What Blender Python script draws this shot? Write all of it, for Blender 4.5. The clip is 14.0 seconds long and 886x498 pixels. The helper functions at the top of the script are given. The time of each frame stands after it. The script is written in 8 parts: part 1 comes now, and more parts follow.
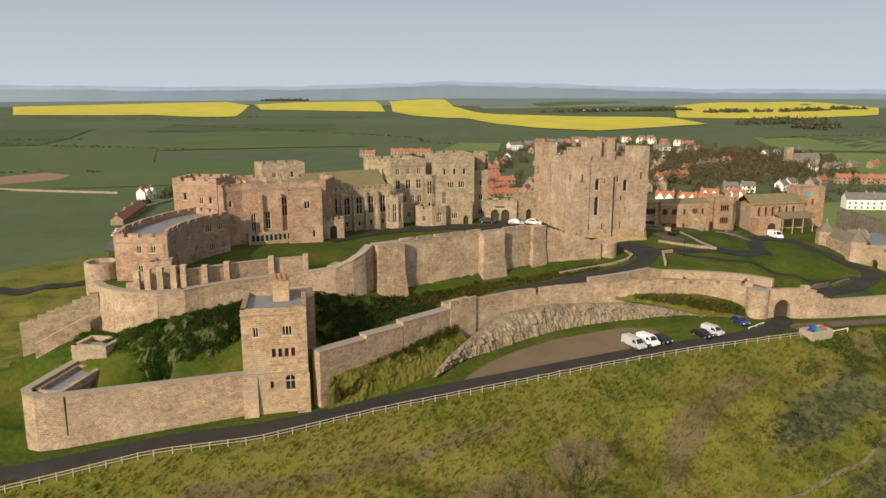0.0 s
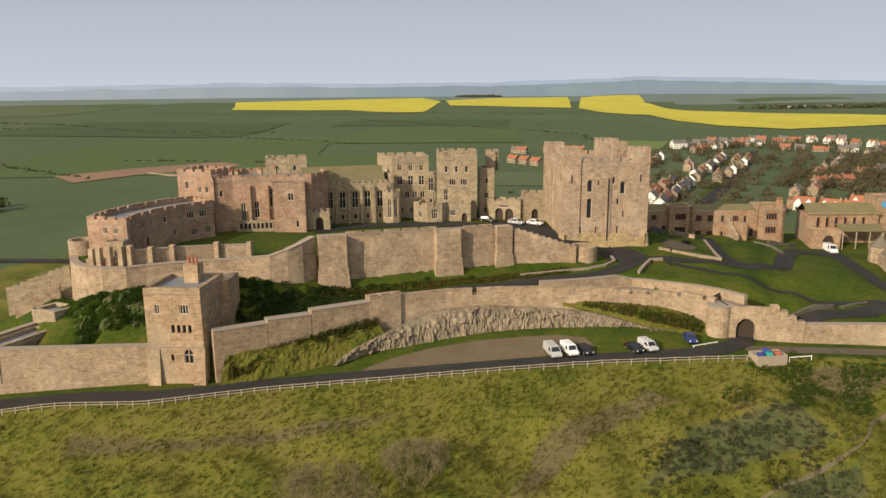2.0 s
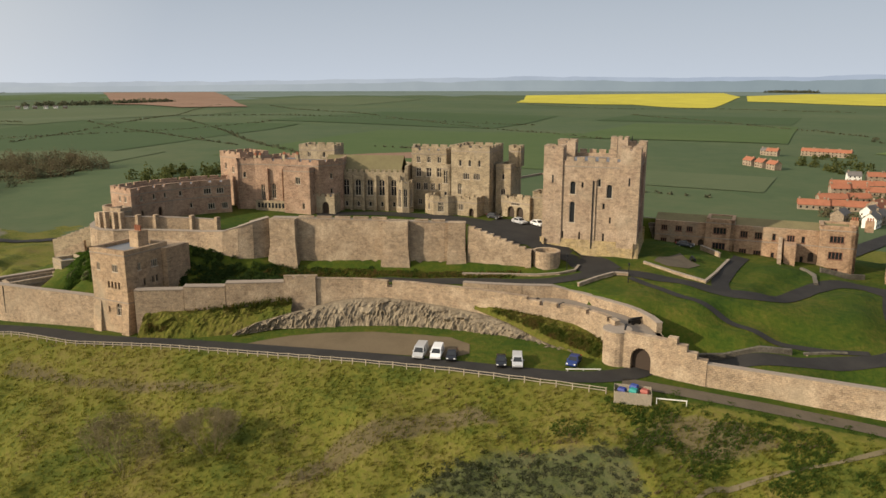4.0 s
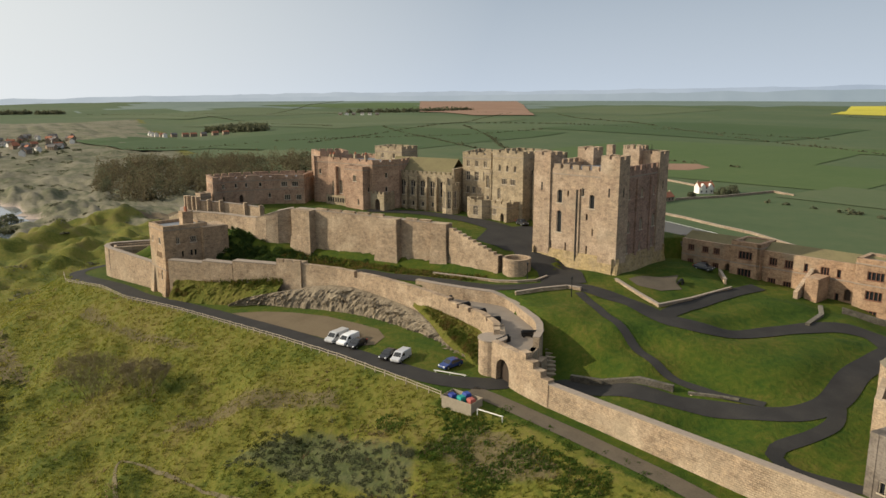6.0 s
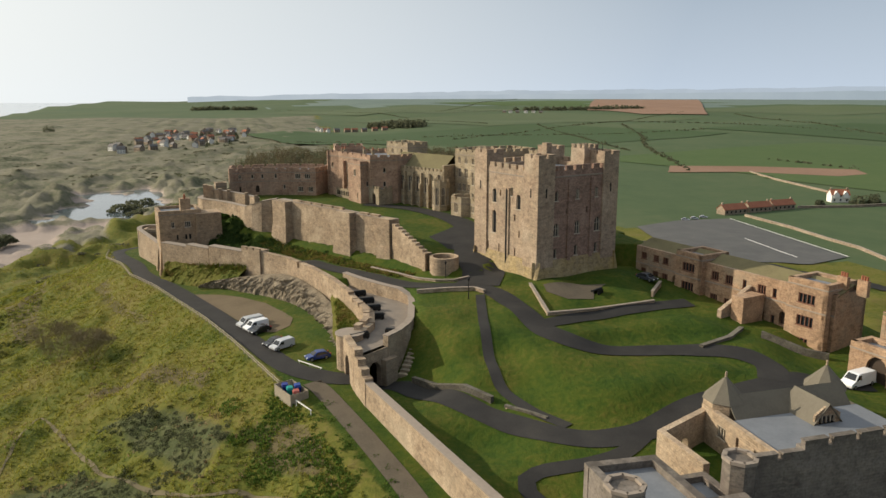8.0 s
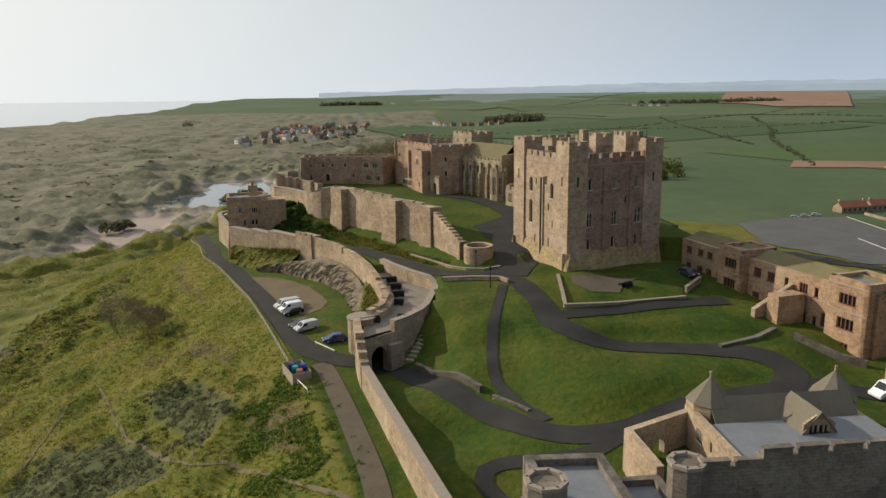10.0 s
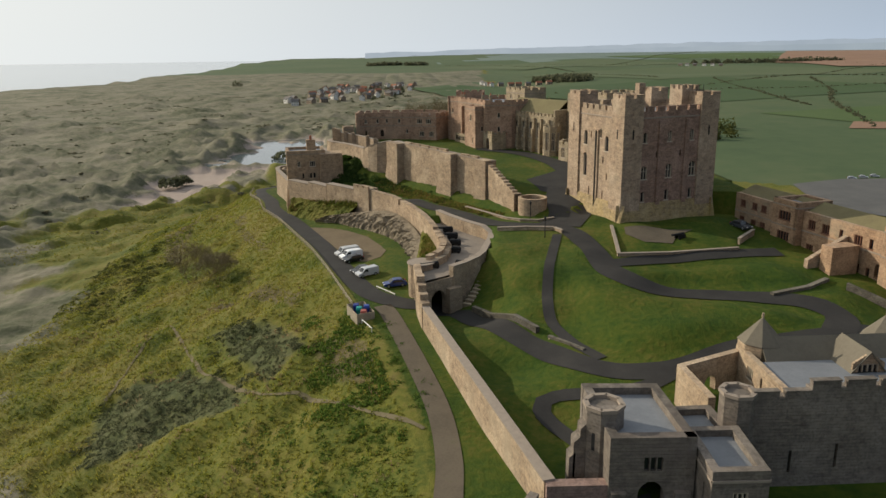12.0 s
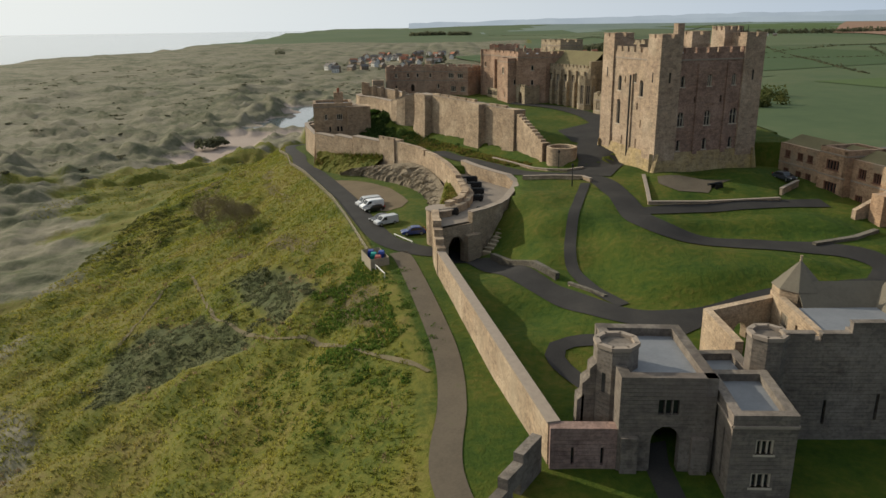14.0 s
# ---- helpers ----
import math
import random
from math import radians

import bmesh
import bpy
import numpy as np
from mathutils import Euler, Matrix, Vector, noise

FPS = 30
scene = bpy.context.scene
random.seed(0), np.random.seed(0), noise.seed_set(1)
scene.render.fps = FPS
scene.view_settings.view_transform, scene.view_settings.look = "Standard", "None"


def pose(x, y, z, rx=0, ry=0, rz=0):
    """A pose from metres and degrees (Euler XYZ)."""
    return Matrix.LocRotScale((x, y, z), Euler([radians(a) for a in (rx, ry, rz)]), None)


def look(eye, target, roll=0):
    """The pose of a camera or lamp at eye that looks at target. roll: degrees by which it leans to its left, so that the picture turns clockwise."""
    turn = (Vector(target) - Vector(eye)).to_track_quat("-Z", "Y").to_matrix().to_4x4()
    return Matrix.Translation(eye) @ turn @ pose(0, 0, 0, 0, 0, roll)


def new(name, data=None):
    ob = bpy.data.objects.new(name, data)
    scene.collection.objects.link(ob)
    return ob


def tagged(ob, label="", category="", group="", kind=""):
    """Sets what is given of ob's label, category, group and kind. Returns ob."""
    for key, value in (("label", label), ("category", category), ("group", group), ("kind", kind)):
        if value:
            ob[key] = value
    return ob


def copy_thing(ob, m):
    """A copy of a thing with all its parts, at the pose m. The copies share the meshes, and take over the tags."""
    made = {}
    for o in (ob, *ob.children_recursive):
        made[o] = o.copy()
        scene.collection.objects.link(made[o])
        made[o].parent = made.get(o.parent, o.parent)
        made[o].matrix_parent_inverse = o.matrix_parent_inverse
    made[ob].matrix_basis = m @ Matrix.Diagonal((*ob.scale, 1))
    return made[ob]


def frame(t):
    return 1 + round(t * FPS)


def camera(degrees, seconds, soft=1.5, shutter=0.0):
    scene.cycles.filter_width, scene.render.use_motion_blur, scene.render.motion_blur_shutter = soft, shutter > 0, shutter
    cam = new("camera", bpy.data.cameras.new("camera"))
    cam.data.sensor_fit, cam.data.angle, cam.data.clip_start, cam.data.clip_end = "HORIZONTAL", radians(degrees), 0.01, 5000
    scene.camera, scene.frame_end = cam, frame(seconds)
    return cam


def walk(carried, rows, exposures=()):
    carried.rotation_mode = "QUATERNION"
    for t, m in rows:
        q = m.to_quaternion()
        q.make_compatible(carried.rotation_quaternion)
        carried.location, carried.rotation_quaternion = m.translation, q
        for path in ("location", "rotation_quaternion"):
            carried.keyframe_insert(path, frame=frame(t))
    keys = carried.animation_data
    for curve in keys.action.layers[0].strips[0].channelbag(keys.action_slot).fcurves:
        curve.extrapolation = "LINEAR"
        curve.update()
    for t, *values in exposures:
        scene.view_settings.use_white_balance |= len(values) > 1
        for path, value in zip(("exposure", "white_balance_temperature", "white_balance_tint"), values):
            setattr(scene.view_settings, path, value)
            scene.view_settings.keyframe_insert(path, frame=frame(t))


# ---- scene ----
cam = camera(62.00, 14.0)
PATH = [
    (0, (-5.38, -12.30, 59.60), (-2.20, 85.41, 38.56), -0.05),
    (0.5, (4.02, -13.17, 59.53), (2.42, 84.59, 38.55), -0.17),
    (1, (13.20, -13.30, 59.82), (6.70, 84.19, 38.55), -0.09),
    (1.5, (27.69, -13.07, 60.16), (13.64, 83.61, 38.83), -0.26),
    (2, (45.77, -9.48, 60.02), (23.09, 85.52, 38.53), -0.35),
    (2.5, (62.60, -1.79, 59.86), (31.89, 90.74, 37.63), 0.17),
    (3, (79.37, 6.05, 59.71), (39.77, 95.07, 37.19), 0.30),
    (3.5, (96.02, 14.11, 59.59), (47.15, 98.41, 37.09), 0.19),
    (4, (112.56, 22.40, 59.50), (54.68, 100.87, 37.33), -0.00),
    (4.5, (129.03, 30.83, 59.42), (62.72, 102.55, 37.98), -0.08),
    (5, (143.15, 42.70, 60.11), (69.37, 106.67, 38.59), -0.09),
    (5.5, (154.27, 57.32, 58.90), (73.82, 112.88, 37.88), -0.05),
    (6, (162.03, 70.12, 58.40), (77.47, 119.25, 37.50), -0.09),
    (6.5, (167.96, 81.28, 58.27), (80.18, 124.26, 37.15), -0.23),
    (7, (173.28, 94.15, 57.76), (82.69, 130.93, 36.74), -0.15),
    (7.5, (178.04, 107.05, 57.76), (85.79, 139.36, 36.65), -0.13),
    (8.1, (181.86, 119.34, 57.79), (87.77, 145.83, 36.69), -0.07),
    (8.7, (183.78, 128.10, 57.64), (88.15, 148.51, 36.70), -0.02),
    (9.3, (184.51, 133.41, 57.20), (87.91, 148.57, 36.26), -0.14),
    (10, (184.11, 135.56, 56.09), (87.13, 146.77, 34.41), -0.75),
    (10.5, (185.68, 134.95, 55.28), (88.69, 144.61, 32.95), -0.79),
    (11, (186.16, 134.60, 54.84), (89.31, 142.58, 31.23), -0.89),
    (11.5, (186.64, 134.35, 54.55), (89.99, 140.31, 29.58), -0.90),
    (12, (189.06, 132.70, 54.94), (92.79, 137.82, 28.37), -0.88),
    (12.5, (188.74, 132.74, 53.90), (92.71, 137.14, 26.36), -0.86),
    (13, (186.97, 135.59, 51.30), (90.98, 137.66, 23.33), -0.88),
    (13.5, (186.19, 136.00, 50.20), (90.48, 137.01, 21.22), -0.88),
    (14, (185.01, 136.48, 48.98), (89.60, 135.95, 19.03), -0.83),
]
walk(cam, [(t, look(eye, target, roll)) for t, eye, target, roll in PATH], [(0, -0.03, 6350, 10), (2, -0.03, 6350, 10), (5, -0.06, 6150, 8), (7.5, -0.02, 5950, 6), (10, -0.18, 5870, 6), (12, -0.25, 5850, 6), (14, -0.26, 5850, 5)])
# ---- light ----
SUN_DIR = Vector((-0.50, -0.80, 0.40)).normalized()
sun = new("sun", bpy.data.lights.new("sun", "SUN"))
sun.data.energy, sun.data.angle, sun.data.color = 5.3, radians(0.6), (1.0, 0.83, 0.61)
sun.matrix_world = look((0, 0, 200), Vector((0, 0, 200)) - SUN_DIR)
world = bpy.data.worlds.new("hazy_sky")
world.use_nodes = True
scene.world = world
wn = world.node_tree
sky = wn.nodes.new("ShaderNodeTexSky")
sky.sky_type = "NISHITA"
sky.sun_disc = False
sky.sun_elevation = math.asin(SUN_DIR.z)
sky.sun_rotation = math.atan2(SUN_DIR.x, SUN_DIR.y)
sky.air_density, sky.dust_density, sky.ozone_density = 1.0, 2.2, 1.0
# the haze that whitens the lower sky
co = wn.nodes.new("ShaderNodeTexCoord")
sep = wn.nodes.new("ShaderNodeSeparateXYZ")
wn.links.new(co.outputs["Generated"], sep.inputs[0])
rp = wn.nodes.new("ShaderNodeValToRGB")
for e, (p, v) in zip((rp.color_ramp.elements[0], rp.color_ramp.elements[1], rp.color_ramp.elements.new(0.13), rp.color_ramp.elements.new(0.24)), ((0.0, 0.97), (1.0, 0.0), (0.13, 0.66), (0.24, 0.06))):
    e.position, e.color = p, (v, v, v, 1)
wn.links.new(sep.outputs[2], rp.inputs[0])
hz = wn.nodes.new("ShaderNodeMix")
hz.data_type = "RGBA"
wn.links.new(rp.outputs[0], hz.inputs[0])
deep = wn.nodes.new("ShaderNodeMix")
deep.data_type, deep.blend_type = "RGBA", "MULTIPLY"
deep.inputs[0].default_value, deep.inputs[7].default_value = 1.0, (0.36, 0.37, 0.40, 1)
wn.links.new(sky.outputs[0], deep.inputs[6])
wn.links.new(deep.outputs[2], hz.inputs[6])
hz.inputs[7].default_value = (5.8, 6.2, 6.8, 1)
# and glows round the sun
dot = wn.nodes.new("ShaderNodeVectorMath")
dot.operation = "DOT_PRODUCT"
wn.links.new(co.outputs["Generated"], dot.inputs[0])
dot.inputs[1].default_value = SUN_DIR
glow = wn.nodes.new("ShaderNodeValToRGB")
for e, (p, v) in zip((glow.color_ramp.elements[0], glow.color_ramp.elements[1], glow.color_ramp.elements.new(0.55)), ((0.0, 0.0), (1.0, 1.0), (0.55, 0.48))):
    e.position, e.color = p, (v, v, v, 1)
e = glow.color_ramp.elements.new(0.2)
e.color = (0.17, 0.17, 0.17, 1)
wn.links.new(dot.outputs["Value"], glow.inputs[0])
lit = wn.nodes.new("ShaderNodeMix")
lit.data_type = "RGBA"
wn.links.new(glow.outputs[0], lit.inputs[0])
wn.links.new(hz.outputs[2], lit.inputs[6])
lit.inputs[7].default_value = (11.5, 10.6, 9.2, 1)
wn.links.new(lit.outputs[2], wn.nodes["Background"].inputs[0])
wn.nodes["Background"].inputs[1].default_value = 0.105
scene.view_settings.exposure = 0.0

# ---- materials ----
def node_mat(name, rough=0.9, metal=0.0):
    m = bpy.data.materials.new(name)
    m.use_nodes = True
    b = m.node_tree.nodes["Principled BSDF"]
    b.inputs["Roughness"].default_value, b.inputs["Metallic"].default_value = rough, metal
    b.inputs["Specular IOR Level"].default_value = 0.25
    return m, m.node_tree, b


def noise_tex(nt, vec, scale, detail=4.0, rough=0.6):
    n = nt.nodes.new("ShaderNodeTexNoise")
    n.inputs["Scale"].default_value, n.inputs["Detail"].default_value, n.inputs["Roughness"].default_value = scale, detail, rough
    nt.links.new(vec, n.inputs["Vector"])
    return n.outputs["Fac"]


def ramp(nt, fac, stops):
    r = nt.nodes.new("ShaderNodeValToRGB")
    els = r.color_ramp.elements
    while len(els) < len(stops):
        els.new(0.5)
    for e, (p, c) in zip(els, stops):
        e.position, e.color = p, (*c, 1)
    nt.links.new(fac, r.inputs[0])
    return r.outputs[0]


def mix(nt, fac, a, b, how="MIX"):
    m = nt.nodes.new("ShaderNodeMix")
    m.data_type, m.blend_type = "RGBA", how
    for sock, v in ((m.inputs[0], fac), (m.inputs[6], a), (m.inputs[7], b)):
        if isinstance(v, (int, float)):
            sock.default_value = v
        elif isinstance(v, tuple):
            sock.default_value = (*v, 1)
        else:
            nt.links.new(v, sock)
    return m.outputs[2]


def bump(nt, b, height, strength, dist):
    n = nt.nodes.new("ShaderNodeBump")
    n.inputs["Strength"].default_value, n.inputs["Distance"].default_value = strength, dist
    nt.links.new(height, n.inputs["Height"])
    nt.links.new(n.outputs[0], b.inputs["Normal"])


def place_of(nt):
    return nt.nodes.new("ShaderNodeNewGeometry").outputs["Position"]


def wall_uv(nt):
    """Along the wall and up, in metres, for any upright face."""
    g = nt.nodes.new("ShaderNodeNewGeometry")
    sp, sn = nt.nodes.new("ShaderNodeSeparateXYZ"), nt.nodes.new("ShaderNodeSeparateXYZ")
    nt.links.new(g.outputs["Position"], sp.inputs[0])
    nt.links.new(g.outputs["True Normal"], sn.inputs[0])
    def op(kind, a, b):
        n = nt.nodes.new("ShaderNodeMath")
        n.operation = kind
        nt.links.new(a, n.inputs[0]), nt.links.new(b, n.inputs[1])
        return n.outputs[0]
    u = op("SUBTRACT", op("MULTIPLY", sp.outputs[1], sn.outputs[0]), op("MULTIPLY", sp.outputs[0], sn.outputs[1]))
    c = nt.nodes.new("ShaderNodeCombineXYZ")
    nt.links.new(u, c.inputs[0]), nt.links.new(sp.outputs[2], c.inputs[1])
    return c.outputs[0]


def stone(name, light, dark, stain, lichen=(0.30, 0.27, 0.20), course=0.36, length=0.75, joint=0.012, rough=0.93, rubble=0.0):
    m, nt, b = node_mat(name, rough)
    pos = place_of(nt)
    br = nt.nodes.new("ShaderNodeTexBrick")
    nt.links.new(wall_uv(nt), br.inputs["Vector"])
    br.inputs["Scale"].default_value = 1.0
    br.inputs["Brick Width"].default_value, br.inputs["Row Height"].default_value = length, course
    br.inputs["Mortar Size"].default_value, br.inputs["Mortar Smooth"].default_value = joint, 0.4
    br.inputs["Color1"].default_value, br.inputs["Color2"].default_value = (*light, 1), (*dark, 1)
    br.inputs["Mortar"].default_value = (*[0.68 * v for v in dark], 1)
    fine = noise_tex(nt, pos, 3.2, 5, 0.7)
    blotch = noise_tex(nt, pos, 0.4, 5, 0.62)
    big = noise_tex(nt, pos, 0.11, 4, 0.6)
    streak = nt.nodes.new("ShaderNodeMapping")
    streak.inputs["Scale"].default_value = (1.3, 1.3, 0.16)
    nt.links.new(pos, streak.inputs["Vector"])
    runs = noise_tex(nt, streak.outputs[0], 1.0, 4, 0.6)
    # one stone differs from the next, and patches were rebuilt at other times
    cell = nt.nodes.new("ShaderNodeTexBrick")
    nt.links.new(wall_uv(nt), cell.inputs["Vector"])
    cell.offset = 0.5
    cell.inputs["Scale"].default_value = 1.0
    cell.inputs["Brick Width"].default_value, cell.inputs["Row Height"].default_value, cell.inputs["Mortar Size"].default_value = length * 1.0, course, 0.0
    cell.inputs["Color1"].default_value, cell.inputs["Color2"].default_value = (0.62, 0.60, 0.58, 1), (1.25, 1.22, 1.16, 1)
    c = mix(nt, ramp(nt, blotch, [(0.40, (0, 0, 0)), (0.68, (0.7, 0.7, 0.7))]), br.outputs["Color"], stain)
    c = mix(nt, 0.45, c, cell.outputs["Color"], "MULTIPLY")
    # beds of stone along the wall
    lay = nt.nodes.new("ShaderNodeMapping")
    lay.inputs["Scale"].default_value = (0.42, 0.42, 1.5)
    nt.links.new(pos, lay.inputs["Vector"])
    beds = noise_tex(nt, lay.outputs[0], 1.0, 5, 0.65)
    c = mix(nt, 0.3, c, ramp(nt, beds, [(0.34, (0.62, 0.59, 0.56)), (0.5, (1.0, 1.0, 1.0)), (0.68, (1.22, 1.19, 1.14))]), "MULTIPLY")
    # each block its own shade, and the whole face weathered in blotches
    vb = nt.nodes.new("ShaderNodeTexVoronoi")
    vb.inputs["Scale"].default_value = 1.0 / course
    flat = nt.nodes.new("ShaderNodeMapping")
    flat.inputs["Scale"].default_value = (0.5, 0.5, 1.0)
    nt.links.new(pos, flat.inputs["Vector"])
    nt.links.new(flat.outputs[0], vb.inputs["Vector"])
    bw = nt.nodes.new("ShaderNodeRGBToBW")
    nt.links.new(vb.outputs["Color"], bw.inputs[0])
    c = mix(nt, 0.5, c, ramp(nt, bw.outputs[0], [(0.15, (0.62, 0.60, 0.59)), (0.5, (1.0, 1.0, 1.0)), (0.85, (1.26, 1.22, 1.15))]), "MULTIPLY")
    worn = noise_tex(nt, pos, 0.85, 6, 0.68)
    c = mix(nt, 0.7, c, ramp(nt, worn, [(0.34, (0.58, 0.55, 0.53)), (0.5, (1.0, 1.0, 1.0)), (0.66, (1.2, 1.17, 1.1))]), "MULTIPLY")
    # pale patches of lime and repair
    pale = noise_tex(nt, pos, 0.20, 5, 0.6)
    c = mix(nt, ramp(nt, pale, [(0.50, (0, 0, 0)), (0.66, (0.6, 0.6, 0.6))]), c, tuple(min(0.64, 1.28 * v) for v in light))
    if rubble:
        vo = nt.nodes.new("ShaderNodeTexVoronoi")
        vo.feature = "DISTANCE_TO_EDGE"
        vo.inputs["Scale"].default_value = 1.7
        sq = nt.nodes.new("ShaderNodeMapping")
        sq.inputs["Scale"].default_value = (1.0, 1.0, 1.8)
        nt.links.new(pos, sq.inputs["Vector"])
        nt.links.new(sq.outputs[0], vo.inputs["Vector"])
        k = (rubble, rubble, rubble)
        c = mix(nt, ramp(nt, vo.outputs["Distance"], [(0.0, k), (0.07, (0, 0, 0))]), c, tuple(0.42 * v for v in dark))
    c = mix(nt, ramp(nt, fine, [(0.34, (0.6, 0.6, 0.6)), (0.52, (0, 0, 0))]), c, tuple(0.55 * v for v in dark))
    c = mix(nt, ramp(nt, runs, [(0.54, (0, 0, 0)), (0.76, (0.45, 0.45, 0.45))]), c, tuple(0.6 * v for v in stain))
    c = mix(nt, ramp(nt, big, [(0.54, (0, 0, 0)), (0.72, (0.6, 0.6, 0.6))]), c, lichen)
    nt.links.new(c, b.inputs["Base Color"])
    hgt = mix(nt, 0.45, br.outputs["Fac"], fine, "SUBTRACT")
    inv = nt.nodes.new("ShaderNodeInvert")
    nt.links.new(hgt, inv.inputs["Color"])
    bump(nt, b, inv.outputs[0], 0.9, 0.07)
    return m


def mottle(nt, pos, stops, scale, fine):
    a, c = noise_tex(nt, pos, scale, 6, 0.62), noise_tex(nt, pos, fine, 5, 0.7)
    w = nt.nodes.new("ShaderNodeMath")
    w.operation = "MULTIPLY_ADD"
    nt.links.new(c, w.inputs[0])
    w.inputs[1].default_value = 0.45
    sc = nt.nodes.new("ShaderNodeMath")
    sc.operation = "MULTIPLY"
    sc.inputs[1].default_value = 0.6
    nt.links.new(a, sc.inputs[0])
    nt.links.new(sc.outputs[0], w.inputs[2])
    return ramp(nt, w.outputs[0], stops)


def mottled(name, stops, scale, fine=2.0, rough=0.95, rel=0.15, rel_scale=None, spec=0.15):
    m, nt, b = node_mat(name, rough)
    b.inputs["Specular IOR Level"].default_value = spec
    pos = place_of(nt)
    nt.links.new(mottle(nt, pos, stops, scale, fine), b.inputs["Base Color"])
    bump(nt, b, noise_tex(nt, pos, rel_scale or fine, 5, 0.7), 0.8, rel)
    return m


def turf_mat():
    """Hill grass that turns into mown lawn and into dune grass where the sheet's masks say so."""
    m, nt, b = node_mat("turf", 0.95)
    b.inputs["Specular IOR Level"].default_value = 0.15
    pos = place_of(nt)
    c = mottle(nt, pos, [(p, tuple(1.05 * v for v in k)) for p, k in ROUGH], 0.07, 0.9)
    jag = noise_tex(nt, pos, 0.8, 5, 0.7)
    for mask, stops, scale, fine in (("lawn", LAWN, 0.075, 0.9), ("sere", SERE, 0.12, 0.9), ("mat", MAT, 0.15, 1.1), ("dune", DUNE, 0.03, 0.22), ("sand", SAND, 0.05, 0.5)):
        at = nt.nodes.new("ShaderNodeAttribute")
        at.attribute_name = mask
        ad = nt.nodes.new("ShaderNodeMath")
        ad.operation = "MULTIPLY_ADD"
        nt.links.new(jag, ad.inputs[0])
        ad.inputs[1].default_value = 0.5
        nt.links.new(at.outputs["Fac"], ad.inputs[2])
        edge = ramp(nt, ad.outputs[0], [(0.66, (0, 0, 0)), (0.84, (1, 1, 1))])
        c = mix(nt, edge, c, mottle(nt, pos, stops, scale, fine))
    nt.links.new(c, b.inputs["Base Color"])
    bump(nt, b, noise_tex(nt, pos, 0.9, 5, 0.7), 0.8, 0.4)
    return m


def blades(m, lo=0.78, hi=1.22):
    """Lets one blade or leaf differ from the next."""
    nt = m.node_tree
    sock = nt.nodes["Principled BSDF"].inputs["Base Color"]
    src = sock.links[0].from_socket
    g = nt.nodes.new("ShaderNodeNewGeometry")
    v = ramp(nt, g.outputs["Random Per Island"], [(0.0, (lo, lo, lo)), (1.0, (hi, hi, hi * 0.95))])
    nt.links.new(mix(nt, 1.0, src, v, "MULTIPLY"), sock)
    return m


def thin(m, share=0.4):
    """Lets light through blades and leaves."""
    nt = m.node_tree
    b = nt.nodes["Principled BSDF"]
    tr, mx = nt.nodes.new("ShaderNodeBsdfTranslucent"), nt.nodes.new("ShaderNodeMixShader")
    src = b.inputs["Base Color"].links[0].from_socket
    nt.links.new(src, tr.inputs["Color"])
    mx.inputs[0].default_value = share
    nt.links.new(b.outputs[0], mx.inputs[1]), nt.links.new(tr.outputs[0], mx.inputs[2])
    nt.links.new(mx.outputs[0], nt.nodes["Material Output"].inputs["Surface"])
    return m


def plain(name, col, rough=0.6, metal=0.0, vary=0.12, scale=3.0):
    m, nt, b = node_mat(name, rough, metal)
    f = noise_tex(nt, place_of(nt), scale, 4)
    nt.links.new(mix(nt, f, tuple(v * (1 - vary) for v in col), tuple(min(1, v * (1 + vary)) for v in col)), b.inputs["Base Color"])
    return m


M = {}
M["keep"] = stone("keep_sandstone", (0.485, 0.38, 0.275), (0.38, 0.292, 0.208), (0.40, 0.287, 0.21), course=0.34, length=0.62, rubble=0.3)
M["keepred"] = stone("darker_red_sandstone", (0.36, 0.25, 0.19), (0.27, 0.18, 0.14), (0.33, 0.21, 0.16), (0.26, 0.20, 0.15), course=0.34, length=0.62)
M["pink"] = stone("pink_sandstone", (0.44, 0.305, 0.215), (0.34, 0.225, 0.16), (0.42, 0.29, 0.205), (0.37, 0.285, 0.20))
M["hall"] = stone("grey_buff_sandstone", (0.42, 0.345, 0.235), (0.32, 0.26, 0.175), (0.36, 0.29, 0.20))
M["wall"] = stone("curtain_wall_stone", (0.50, 0.395, 0.275), (0.38, 0.285, 0.195), (0.46, 0.345, 0.24), (0.35, 0.285, 0.20), course=0.30, length=0.55, joint=0.03, rubble=0.42)
M["gate"] = stone("grey_gatehouse_stone", (0.214, 0.184, 0.155), (0.166, 0.144, 0.122), (0.192, 0.166, 0.140), (0.170, 0.137, 0.118), joint=0.008)
M["tan"] = stone("tan_range_stone", (0.44, 0.30, 0.19), (0.34, 0.225, 0.145), (0.38, 0.26, 0.175))
M["cope"] = plain("coping_stone", (0.289, 0.238, 0.189), 0.9, vary=0.25, scale=1.5)
M["rock"] = mottled("basalt_crag", [(0.30, (0.045, 0.038, 0.028)), (0.42, (0.13, 0.105, 0.075)), (0.55, (0.24, 0.195, 0.135)), (0.66, (0.30, 0.25, 0.175)), (0.75, (0.14, 0.14, 0.06))], 0.5, 2.2, rel=0.35, rel_scale=1.6)
ROUGH = [(0.30, (0.030, 0.046, 0.007)), (0.43, (0.066, 0.080, 0.012)), (0.53, (0.114, 0.112, 0.018)), (0.61, (0.134, 0.118, 0.028)), (0.72, (0.122, 0.094, 0.036))]
